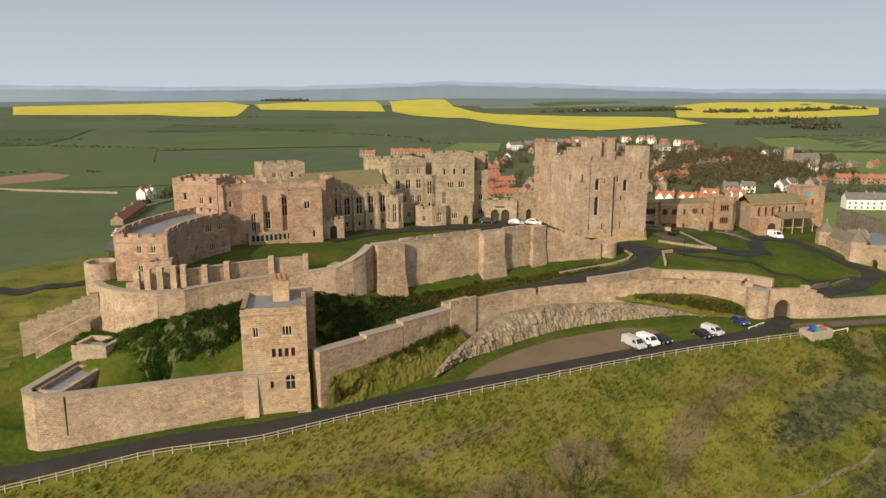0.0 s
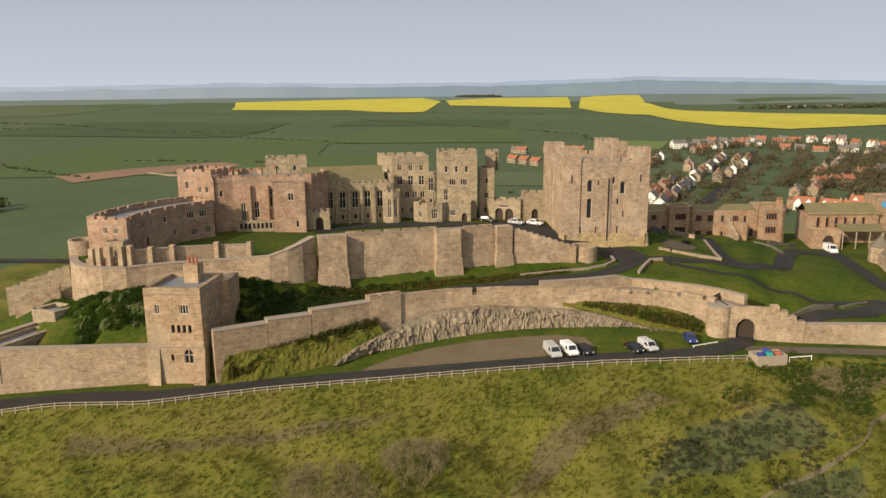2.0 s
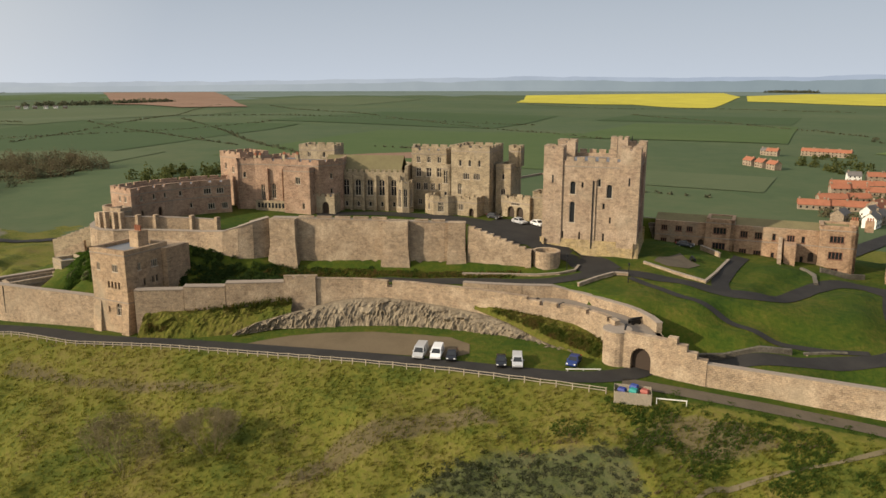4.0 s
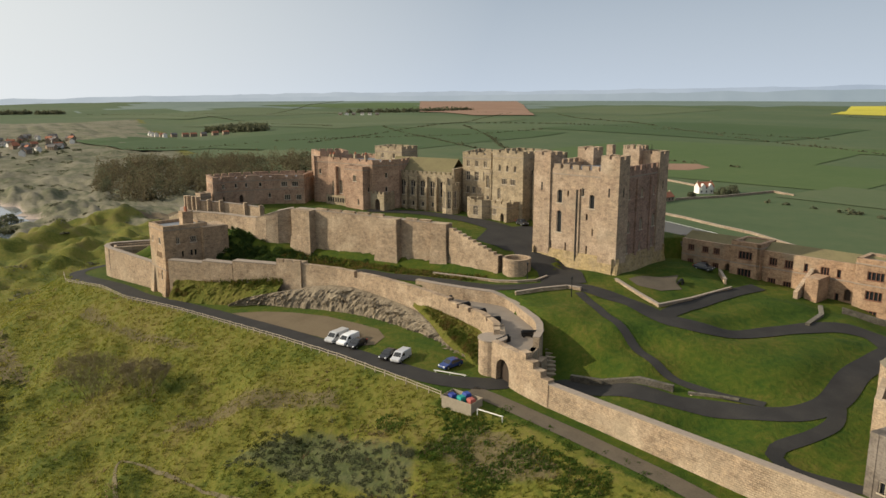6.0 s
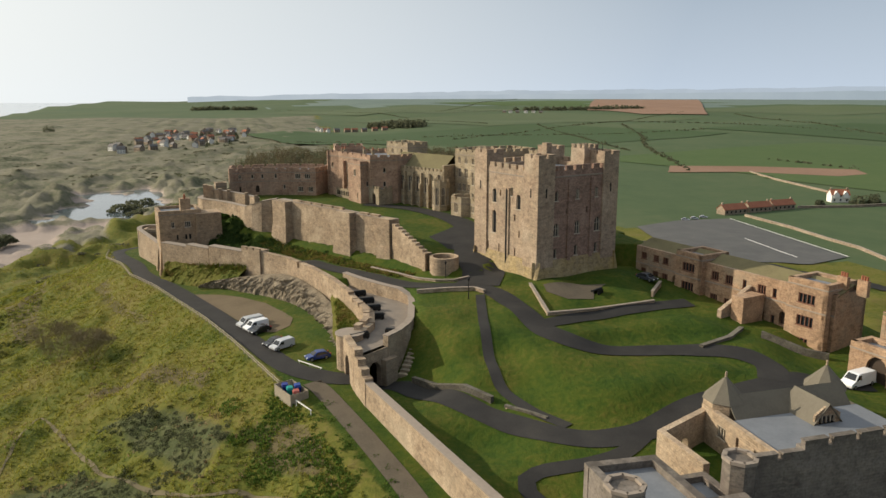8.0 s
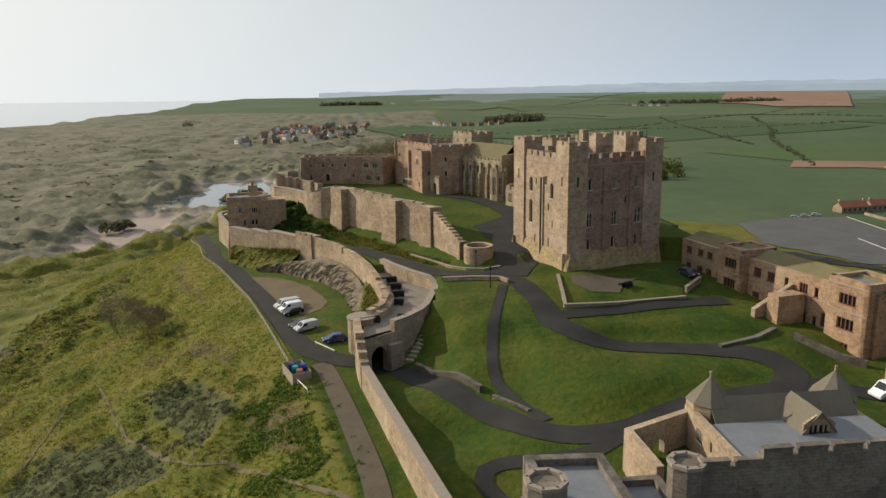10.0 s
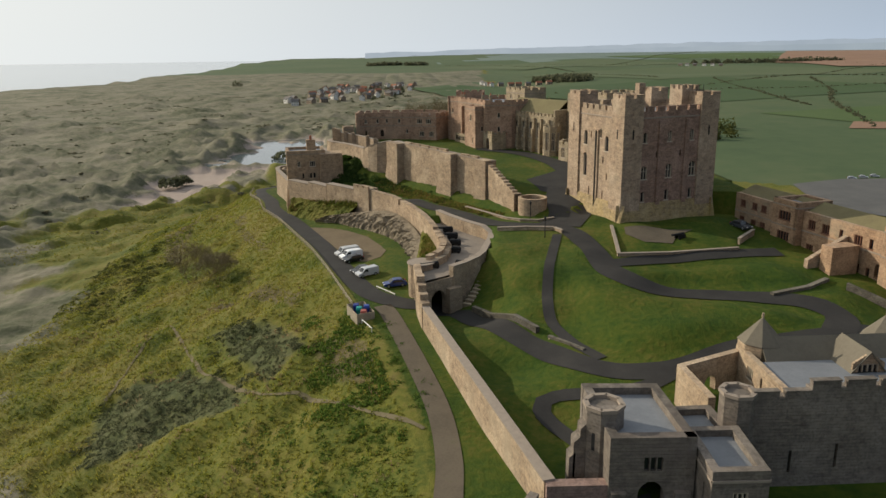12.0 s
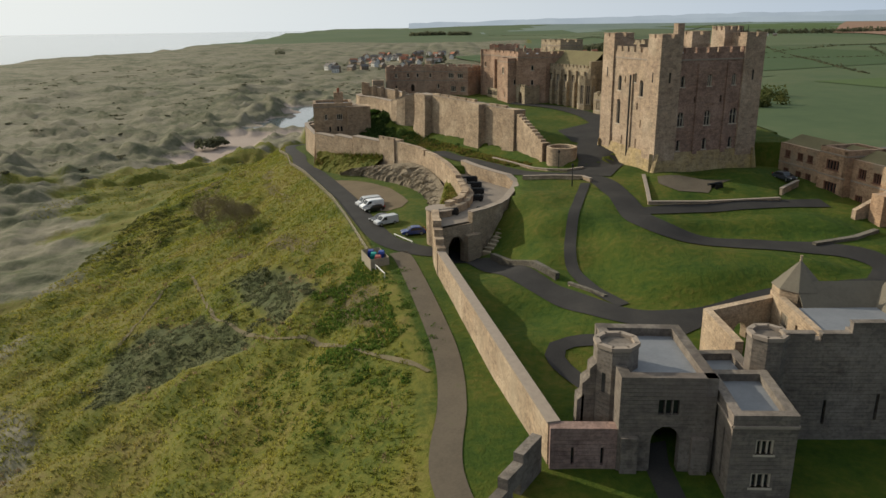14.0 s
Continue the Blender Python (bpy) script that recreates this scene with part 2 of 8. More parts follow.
LAWN = [(0.32, (0.016, 0.036, 0.003)), (0.45, (0.032, 0.058, 0.005)), (0.55, (0.056, 0.074, 0.007)), (0.64, (0.088, 0.086, 0.013)), (0.76, (0.118, 0.092, 0.028))]
M["lawn"] = mottled("mown_lawn", LAWN, 0.13, 1.1, rel=0.10)
M["rough"] = mottled("rough_hill_grass", ROUGH, 0.09, 1.3, rel=0.7, rel_scale=0.9)
DUNE = [(0.32, (0.042, 0.050, 0.024)), (0.43, (0.086, 0.090, 0.048)), (0.53, (0.150, 0.140, 0.090)), (0.62, (0.200, 0.178, 0.126)), (0.74, (0.082, 0.092, 0.044))]
MAT = [(0.32, (0.036, 0.048, 0.016)), (0.5, (0.070, 0.080, 0.030)), (0.66, (0.100, 0.098, 0.044))]
SERE = [(0.30, (0.055, 0.052, 0.020)), (0.45, (0.098, 0.080, 0.037)), (0.6, (0.130, 0.104, 0.054)), (0.75, (0.080, 0.082, 0.026))]
SAND = [(0.3, (0.30, 0.24, 0.20)), (0.7, (0.38, 0.31, 0.26))]
M["dune"] = mottled("dune_grass", DUNE, 0.035, 0.35, rel=0.8, rel_scale=0.25)
M["turf"] = turf_mat()
M["field"] = mottled("green_fields", [(0.30, (0.054, 0.081, 0.037)), (0.5, (0.072, 0.100, 0.045)), (0.7, (0.100, 0.115, 0.055))], 0.004, 0.05, rel=0.2)
M["asphalt"] = mottled("worn_asphalt", [(0.3, (0.022, 0.020, 0.019)), (0.55, (0.035, 0.033, 0.031)), (0.75, (0.051, 0.046, 0.039))], 0.25, 5.0, rel=0.01, rough=0.85)
M["paleroad"] = mottled("pale_worn_tarmac", [(0.3, (0.085, 0.083, 0.080)), (0.55, (0.11, 0.107, 0.102)), (0.75, (0.14, 0.132, 0.12))], 0.1, 1.5, rel=0.01, rough=0.85)
M["gravel"] = mottled("brown_gravel", [(0.3, (0.098, 0.075, 0.045)), (0.6, (0.143, 0.109, 0.068)), (0.8, (0.075, 0.083, 0.030))], 0.2, 4.0, rel=0.03)
M["track"] = mottled("worn_earth_track", [(0.3, (0.075, 0.062, 0.045)), (0.6, (0.12, 0.098, 0.07)), (0.8, (0.07, 0.078, 0.03))], 0.25, 3.0, rel=0.03)
M["lead"] = mottled("grey_lead_roof", [(0.3, (0.136, 0.143, 0.156)), (0.7, (0.204, 0.211, 0.224))], 0.5, 3.0, rel=0.02, rough=0.55, spec=0.4)
M["moss"] = mottled("mossy_slate", [(0.3, (0.13, 0.11, 0.06)), (0.6, (0.18, 0.155, 0.08)), (0.8, (0.16, 0.16, 0.065))], 0.3, 2.5, rel=0.08)
M["stoneslate"] = mottled("grey_stone_slates", [(0.3, (0.12, 0.105, 0.08)), (0.6, (0.165, 0.145, 0.11)), (0.8, (0.14, 0.135, 0.085))], 0.3, 2.5, rel=0.08)
M["slate"] = mottled("grey_slate", [(0.3, (0.10, 0.095, 0.09)), (0.7, (0.19, 0.17, 0.155))], 0.3, 2.5, rel=0.05, rough=0.7)
M["tile"] = mottled("red_pantiles", [(0.3, (0.25, 0.095, 0.055)), (0.7, (0.36, 0.15, 0.085))], 0.3, 2.5, rel=0.06, rough=0.8)
M["white"] = plain("white_render", (0.75, 0.72, 0.66), 0.8)
M["house"] = stone("village_stone", (0.36, 0.29, 0.22), (0.28, 0.22, 0.16), (0.34, 0.27, 0.2))
M["timber"] = plain("weathered_timber", (0.336, 0.287, 0.217), 0.9, vary=0.3)
M["dark"] = plain("dark_metal", (0.03, 0.03, 0.03), 0.5, 0.6)
M["rape"] = mottled("flowering_rapeseed", [(0.3, (0.33, 0.31, 0.05)), (0.5, (0.46, 0.40, 0.05)), (0.65, (0.52, 0.46, 0.06)), (0.8, (0.24, 0.27, 0.06))], 0.01, 0.12, rel=0.3)
M["plough"] = mottled("bare_soil_field", [(0.3, (0.20, 0.12, 0.08)), (0.7, (0.28, 0.18, 0.12))], 0.01, 0.3, rel=0.2)
M["sand"] = mottled("wet_sand", [(0.3, (0.30, 0.24, 0.19)), (0.7, (0.38, 0.31, 0.25))], 0.05, 0.5, rel=0.05, rough=0.7)
# Far land, its colour blued and paled to imitate distance haze.
M["hill"] = mottled("hazed_far_hills", [(0.3, (0.108, 0.146, 0.124)), (0.55, (0.141, 0.178, 0.151)), (0.75, (0.173, 0.206, 0.167))], 0.003, 0.02, rel=0.5)
m, nt, b = node_mat("water", 0.08)
b.inputs["Base Color"].default_value = (0.10, 0.12, 0.13, 1)
b.inputs["Specular IOR Level"].default_value = 0.5
bump(nt, b, noise_tex(nt, place_of(nt), 0.15, 4), 0.3, 0.3)
M["water"] = m
m, nt, b = node_mat("window_glass", 0.06)
b.inputs["Base Color"].default_value = (0.02, 0.022, 0.025, 1)
b.inputs["Specular IOR Level"].default_value = 0.5
M["glass"] = m

M["rockwall"] = stone("dark_rubble_wall", (0.17, 0.15, 0.13), (0.10, 0.09, 0.075), (0.14, 0.13, 0.09), course=0.25, length=0.4, joint=0.04)
M["mound"] = mottled("overgrown_rock", [(0.34, (0.022, 0.042, 0.009)), (0.50, (0.048, 0.075, 0.015)), (0.58, (0.10, 0.095, 0.04)), (0.66, (0.24, 0.21, 0.16)), (0.74, (0.30, 0.26, 0.20))], 0.45, 1.9, rel=0.5, rel_scale=0.9)
M["tuft"] = mottled("tussock_blades", [(p, tuple(1.65 * v for v in c)) for p, c in ROUGH], 0.07, 0.5, rel=0.02)
M["rank"] = mottled("rank_green_blades", [(0.3, (0.055, 0.10, 0.018)), (0.7, (0.10, 0.15, 0.03))], 0.3, 2.0, rel=0.02)
M["dead"] = mottled("dead_bracken", [(0.3, (0.14, 0.10, 0.055)), (0.7, (0.25, 0.19, 0.11))], 0.3, 2.0, rel=0.02)
M["weed"] = mottled("mixed_weeds", [(0.30, (0.03, 0.055, 0.01)), (0.45, (0.08, 0.11, 0.02)), (0.55, (0.15, 0.14, 0.035)), (0.66, (0.17, 0.10, 0.045))], 0.45, 1.6, rel=0.02)
M["dunetuft"] = mottled("marram_blades", [(p, tuple(1.35 * v for v in c)) for p, c in DUNE], 0.035, 0.4, rel=0.02)
M["earth"] = mottled("trodden_earth", [(0.3, (0.10, 0.085, 0.045)), (0.7, (0.17, 0.14, 0.085))], 0.5, 3.0, rel=0.03)
M["ivy"] = mottled("ivy_leaves", [(0.3, (0.05, 0.095, 0.012)), (0.55, (0.085, 0.145, 0.02)), (0.75, (0.15, 0.16, 0.04))], 0.3, 2.5, rel=0.02)
M["ivydark"] = mottled("dark_shrub_leaves", [(0.3, (0.031, 0.058, 0.015)), (0.7, (0.061, 0.095, 0.027))], 0.3, 2.5, rel=0.02)
M["bracken"] = mottled("weeds", [(0.3, (0.06, 0.08, 0.02)), (0.55, (0.13, 0.09, 0.04)), (0.75, (0.10, 0.12, 0.03))], 0.5, 2.5, rel=0.02)
M["shrub"] = mottled("shrub_leaves", [(0.3, (0.028, 0.055, 0.010)), (0.55, (0.050, 0.090, 0.016)), (0.75, (0.085, 0.12, 0.026))], 0.3, 2.5, rel=0.02)
M["brush"] = mottled("bramble_leaves", [(0.3, (0.026, 0.038, 0.012)), (0.55, (0.050, 0.060, 0.020)), (0.75, (0.085, 0.072, 0.032))], 0.4, 2.5, rel=0.02)
M["sage"] = mottled("sage_shrub_leaves", [(0.3, (0.080, 0.092, 0.048)), (0.7, (0.150, 0.156, 0.087))], 0.4, 3.0, rel=0.02)
for k in ("tuft", "rank", "ivy", "ivydark", "bracken", "sage", "dead", "weed", "dunetuft", "brush", "shrub"):
    thin(blades(M[k]), 0.65)
# ---- building helpers ----
def thing(name, loc, label, category, group="", kind=""):
    ob = new(name)
    ob.location = loc
    ob.empty_display_size = 0.5
    bpy.context.view_layer.update()
    return tagged(ob, label, category, group, kind)


def part(name, bm, material, parent=None, label="", local=False):
    """Links a bmesh, given in world metres, as one mesh object under a thing or a part."""
    me = bpy.data.meshes.new(name)
    bmesh.ops.recalc_face_normals(bm, faces=bm.faces)
    bm.to_mesh(me)
    bm.free()
    for mt in material if isinstance(material, (list, tuple)) else [material]:
        me.materials.append(mt)
    ob = new(name, me)
    if parent is not None:
        root = parent
        while root.parent is not None:
            root = root.parent
        if not local:
            me.transform(Matrix.Translation(-root.location))
        ob.parent = parent
    return tagged(ob, label)


def shared(name, me, m, parent, label=""):
    """A piece on a shared mesh, at the pose m in the world, under an unrotated thing."""
    ob = new(name, me)
    root = parent
    while root.parent is not None:
        root = root.parent
    ob.parent = parent
    ob.matrix_basis = Matrix.Translation(-root.location) @ m
    return tagged(ob, label)


def prism(bm, base, top):
    """A solid between two rings of points with the same count."""
    a = [bm.verts.new(p) for p in base]
    c = [bm.verts.new(p) for p in top]
    n = len(a)
    bm.faces.new(a[::-1]), bm.faces.new(c)
    for i in range(n):
        bm.faces.new((a[i], a[(i + 1) % n], c[(i + 1) % n], c[i]))


def slab(bm, ring, z0, z1):
    prism(bm, [(x, y, z0) for x, y in ring], [(x, y, z1) for x, y in ring])


def along(p0, p1):
    d = Vector((p1[0] - p0[0], p1[1] - p0[1]))
    n = d.length
    d /= n
    return d, Vector((d.y, -d.x)), n


def seg_box(bm, p0, p1, z0, z1, out=0.0, inn=0.5, u0=0.0, u1=None):
    """A box along p0-p1 from out metres outside (to the right) to inn metres inside."""
    d, nrm, n = along(p0, p1)
    u1 = n if u1 is None else u1
    o = Vector(p0[:2])
    ring = [o + d * u0 + nrm * out, o + d * u1 + nrm * out, o + d * u1 - nrm * inn, o + d * u0 - nrm * inn]
    slab(bm, [tuple(p) for p in ring], z0, z1)


def ngon(cx, cy, r, n, turn=0.0):
    return [(cx + r * math.cos(turn + 2 * math.pi * i / n), cy + r * math.sin(turn + 2 * math.pi * i / n)) for i in range(n)]


# ---- ground ----
def interp(x, pts):
    return np.interp(x, [p[0] for p in pts], [p[1] for p in pts])


FENCE = [(-110, 74), (-74, 79.5), (-66, 79.5), (-44, 87), (-30, 90.7), (-9.5, 99), (8.5, 105.2), (27, 111.6), (46, 117), (66, 122.5), (82, 127.5), (108, 133), (140, 136)]
SHELF = [(-110, 2), (-74, 6.5), (-44, 8), (-9, 9.3), (27, 10.9), (45, 11.8), (66, 12.2), (90, 11.6), (112, 10.8), (126, 11.4), (150, 11.6)]
CRAG = [(-74, 80), (-44, 87), (-9.5, 99), (27, 111.6), (66, 122.5), (82, 127.5), (108, 132.5), (140, 135), (168, 150), (176, 180), (160, 215), (120, 232), (60, 224), (0, 214), (-50, 200), (-84, 165), (-90, 120), (-86, 92)]
WARD = [(-64, 118.6), (-60.6, 115), (-55, 112), (-49.4, 111), (-44, 114.4), (-36.6, 118.8), (-28.4, 122), (-21.5, 123.2), (-16.6, 127), (-14.4, 131.2), (-9.6, 134.2), (7.4, 144.4), (19, 151.2), (24, 153.6), (36.8, 157.4), (42.5, 160), (45, 165), (40, 171), (46, 176), (42, 194), (47, 204), (20, 206), (-30, 196), (-62, 172), (-72, 150), (-70, 128)]
BAILEY = [(-80, 96), (-62.6, 91.4), (-33, 99.8), (-21, 102.4), (-17.2, 106), (0.2, 121.6), (4.3, 125.8), (12.2, 131.2), (23.4, 135.4), (30, 136.9), (40.6, 139.2), (55, 141), (61.6, 139.8), (66.8, 137.4), (75.4, 136.4), (82, 136.6), (129, 146.2), (130, 152), (125.5, 168), (126, 200), (122, 225), (60, 222), (47, 204), (42, 194), (46, 176), (40, 171), (24, 153.4), (-14.4, 131.2), (-44, 114.4), (-64, 118.6), (-80, 105)]
PADS = [(72, 139, 11.4), (80, 143, 12.8), (92, 150, 14.2), (104, 157, 14.9), (105, 165, 15.5), (102, 176, 16.8), (98, 192, 17.6), (88, 195, 18.6), (84, 177, 17.8), (78, 168, 19.7), (67, 165, 20.5), (55, 164, 21), (41, 161, 20.6), (34, 147.6, 19.6), (17, 139, 19), (4, 130, 17.6), (-12, 121, 18), (62, 153, 20.2), (72, 157, 19.6), (82, 155, 17), (89, 153, 14.9), (100, 146, 12.6), (116, 150, 12.6), (75, 199, 19.4), (83, 203.5, 18.4), (60, 196, 20.4), (92, 206, 16.4), (103, 203, 15.8), (97, 203.5, 16), (96, 172, 17.4), (-24, 112, 16), (-44, 99.5, 10), (-66, 96, 8.6), (-50, 106.6, 19.4), (-59, 109.5, 18.5), (-42, 109.6, 19), (-34, 114, 19.6), (56, 176, 21.8), (55, 190, 22), (49, 170, 21.8), (59, 183, 20.9), (110, 172, 15.2), (118, 160, 13.4), (50, 155, 20.5), (30, 143.4, 19.3), (40, 148.6, 19.5), (22, 138.4, 19.1)]


PLATFORM = [(33, 138.0), (46, 140.0), (55.7, 141.2), (61.8, 140), (66, 136), (75, 135.2), (74.2, 136.6), (71.4, 140.4), (69.2, 142.8), (65.8, 145.2), (59, 147.4), (49, 149.4), (41, 145.4), (33, 142.0)]


def inside(x, y, ring):
    hit = np.zeros(np.shape(x), bool)
    for (x0, y0), (x1, y1) in zip(ring, ring[1:] + ring[:1]):
        c = (y0 > y) != (y1 > y)
        hit ^= c & (x < (x1 - x0) * (y - y0) / ((y1 - y0) or 1e-9) + x0)
    return hit


def ring_gap(x, y, ring):
    best = np.full(np.shape(x), 1e9)
    for (x0, y0), (x1, y1) in zip(ring, ring[1:] + ring[:1]):
        dx, dy = x1 - x0, y1 - y0
        t = np.clip(((x - x0) * dx + (y - y0) * dy) / (dx * dx + dy * dy), 0, 1)
        best = np.minimum(best, np.hypot(x - x0 - t * dx, y - y0 - t * dy))
    return best


def waves(x, y, size, seed, n=7):
    """Smooth uneven relief, about -1 to 1, with features of that size in metres."""
    r = np.random.RandomState(seed)
    z = np.zeros(np.shape(x))
    for i in range(n):
        a, k, ph = r.uniform(0, 6.283), 6.283 / size * r.uniform(0.6, 1.7), r.uniform(0, 6.283)
        b, ph2 = r.uniform(0, 6.283), r.uniform(0, 6.283)
        z += np.sin(k * (x * np.cos(a) + y * np.sin(a)) + ph + 1.3 * np.sin(0.6 * k * (x * np.cos(b) + y * np.sin(b)) + ph2))
    return z / n ** 0.5 * 0.8


def step(v, a, b):
    t = np.clip((v - a) / (b - a), 0, 1)
    return t * t * (3 - 2 * t)


def pond_mask(x, y):
    """The hollows that hold water and wet sand in the dunes."""
    a = 1 - np.hypot((x + 352) / 84, (y - 44) / 31) + 0.4 * waves(x, y, 34, 3)
    a = np.maximum(a, 1 - np.hypot((x + 404) / 16, (y - 8) / 30) + 0.3 * waves(x, y, 20, 14))
    b = 1 - np.hypot((x + 233) / 66, (y - 13) / 22) + 0.4 * waves(x, y, 30, 4)
    return np.maximum(a, b)


LAWNS = [([(60, 162.9), (71.3, 163.2), (80.1, 164.5), (84.0, 170.2), (88, 181.5), (91.4, 187.4), (96.7, 190.2), (100.2, 186), (102.4, 177.1), (103.8, 165.1), (102.2, 159.6), (94.9, 157), (84.7, 156.8), (72, 159.0)], 1.1), ([(77, 168.2), (73.6, 175.6), (72.6, 194), (80, 198.6), (85.8, 199), (86.8, 193.6), (84.2, 186), (82.2, 178.0), (80.4, 170.4)], 0.9), ([(60.4, 159.4), (72, 155.2), (82, 153.4), (88, 152.6), (80, 146.8), (73.4, 145.2), (64, 150.2)], 0.5)]


def height(x, y):
    x, y = np.asarray(x, float), np.asarray(y, float)
    shelf = interp(x, SHELF)
    d = np.where(inside(x, y, CRAG), 0.0, ring_gap(x, y, CRAG))
    far = np.hypot(x - 20, y - 140)
    # the plain, the dunes towards the sea and the far hills
    plain_z = -17 + 4.0 * waves(x, y, 900, 1) * step(far, 400, 1200)
    north = step(y + 0.15 * x, 150, 320)
    plain_z = plain_z + north * 6
    dune = (1 - step(y + 0.10 * x, 90, 190)) * step(d, 30, 130) * (1 - step(-x, 1400, 2200))
    rel = waves(x, y, 90, 5) + 0.6 * waves(x, y, 36, 6) * (1 - step(far, 500, 900)) + 0.55 * waves(x, y, 17, 7) * (1 - step(far, 350, 700))
    wet = step(pond_mask(x, y), -0.35, 0.25)
    plain_z = plain_z + dune * (1.0 + 3.2 * np.abs(rel) ** 1.2) * (1 - wet) - 2.5 * wet * step(d, 60, 120)
    # the shore runs out to a far headland
    shore = interp(-x, [(-3000, -560), (300, -600), (1000, -600), (1476, -565), (1640, -510), (2135, -557), (2340, -495), (3000, -550), (3751, -611), (5000, -640), (9000, -700)])
    hills = step(far, 2300, 4300) * (44 + 20 * waves(x, y, 1500, 8) + 9 * waves(x, y, 600, 9)) * step(y - shore, 400, 2000)
    plain_z = plain_z + np.maximum(hills, 0)
    sea = step(shore + 25 * waves(x, y, 400, 13) - y, 0, 70)
    plain_z = plain_z * (1 - sea) + sea * -34
    drop = np.maximum(shelf - plain_z, 1.0)
    bank = shelf - drop * (1 - np.exp(-(0.46 * d + 0.0035 * d * d) / drop * 1.12))
    bank = bank + step(d, 3, 12) * (0.8 * waves(x, y, 26, 10) + 0.5 * waves(x, y, 9, 11)) * (1 - step(d, 90, 160))
    low = np.where(d > 0, bank, shelf + 0.05 * np.clip(y - interp(x, FENCE), 0, 12) + 0.09 * step(x, -20, 5) * (1 - step(x, 50, 62)) * np.clip(y - interp(x, FENCE) - 6, 0, 11))
    wsum, zsum = 0.0, 0.0
    for px, py, pz in PADS:
        w = 1 / (2.0 + np.hypot(x - px, y - py)) ** 3.2
        wsum, zsum = wsum + w, zsum + w * pz
    mid = zsum / wsum + 0.12 * waves(x, y, 16, 12)
    foot = interp(x, [(-44, 22.0), (-36, 23.0), (-27, 22.9), (-21, 22.3), (-14, 21.0), (-8, 20.2), (8, 20.9), (22, 20.9), (38, 20.9), (44, 20.6), (46, 15)])
    gap = ring_gap(x, y, WARD)
    mid = np.maximum(mid, np.where((y < 165) & (x > -46), foot - 0.62 * np.maximum(gap - 1.6, 0), -99))
    for ring, up in LAWNS:
        mid = mid + np.where(inside(x, y, ring), up * step(ring_gap(x, y, ring), 0.2, 5.5), 0.0)
    near = np.hypot(x - 46, y - 160)
    ward = 20.7 + 3.4 * np.clip(near / 19, 0, 1) + 1.3 * np.clip((near - 19) / 25, 0, 1) + 0.6 * step(-x, 10, 50)
    z = np.where(inside(x, y, BAILEY) & (d == 0), mid, low)
    z = np.where(inside(x, y, PLATFORM) | (ring_gap(x, y, PLATFORM) < 0.5), np.minimum(z, 16.3), z)
    z = np.where(inside(x, y, WARD), ward, z)
    return z


def spread(lo, a, b, hi, fine, mid, grow=1.026):
    """Grid lines: close from a to b, slowly wider within mid metres of it, then ever wider out to lo and hi."""
    v = list(np.arange(a, b + fine / 2, fine))
    for end, sign in ((hi, 1), (lo, -1)):
        s, p = fine, b if sign > 0 else a
        start = p
        while sign * (end - p) > 0:
            s *= grow if abs(p - start) < mid[sign > 0] else 1.09
            p += sign * s
            v.append(p)
    return np.array(sorted(v))


GX, GY = spread(-5600, -110, 165, 4200, 1.25, (900, 60)), spread(-3600, 55, 225, 5400, 1.25, (420, 60))
XX, YY = np.meshgrid(GX, GY)
ZZ = height(XX, YY)


def gz(x, y):
    """Height of the ground sheet."""
    i = int(np.clip(np.searchsorted(GX, x) - 1, 0, len(GX) - 2))
    j = int(np.clip(np.searchsorted(GY, y) - 1, 0, len(GY) - 2))
    u, v = (x - GX[i]) / (GX[i + 1] - GX[i]), (y - GY[j]) / (GY[j + 1] - GY[j])
    return float((ZZ[j, i] * (1 - u) + ZZ[j, i + 1] * u) * (1 - v) + (ZZ[j + 1, i] * (1 - u) + ZZ[j + 1, i + 1] * u) * v)


SAGES = [[(69, 77), (60, 82), (63, 93), (78, 106), (86, 108.5), (84.5, 99.6), (85, 89), (89, 83)], [(49, 93.5), (60, 109), (76, 117), (83, 111), (64, 99.5)]]
SERES = [[(73, 115.5), (79, 126.5), (92, 130), (96.5, 126.5), (87, 119)], [(-40, 84), (-20, 88), (2, 97), (14, 101), (10, 96), (-14, 86), (-38, 79)], [(30, 84), (48, 104), (60, 112), (52, 114), (34, 100)], [(-80, 60), (-40, 66), (-12, 70), (-20, 62), (-60, 50)]]


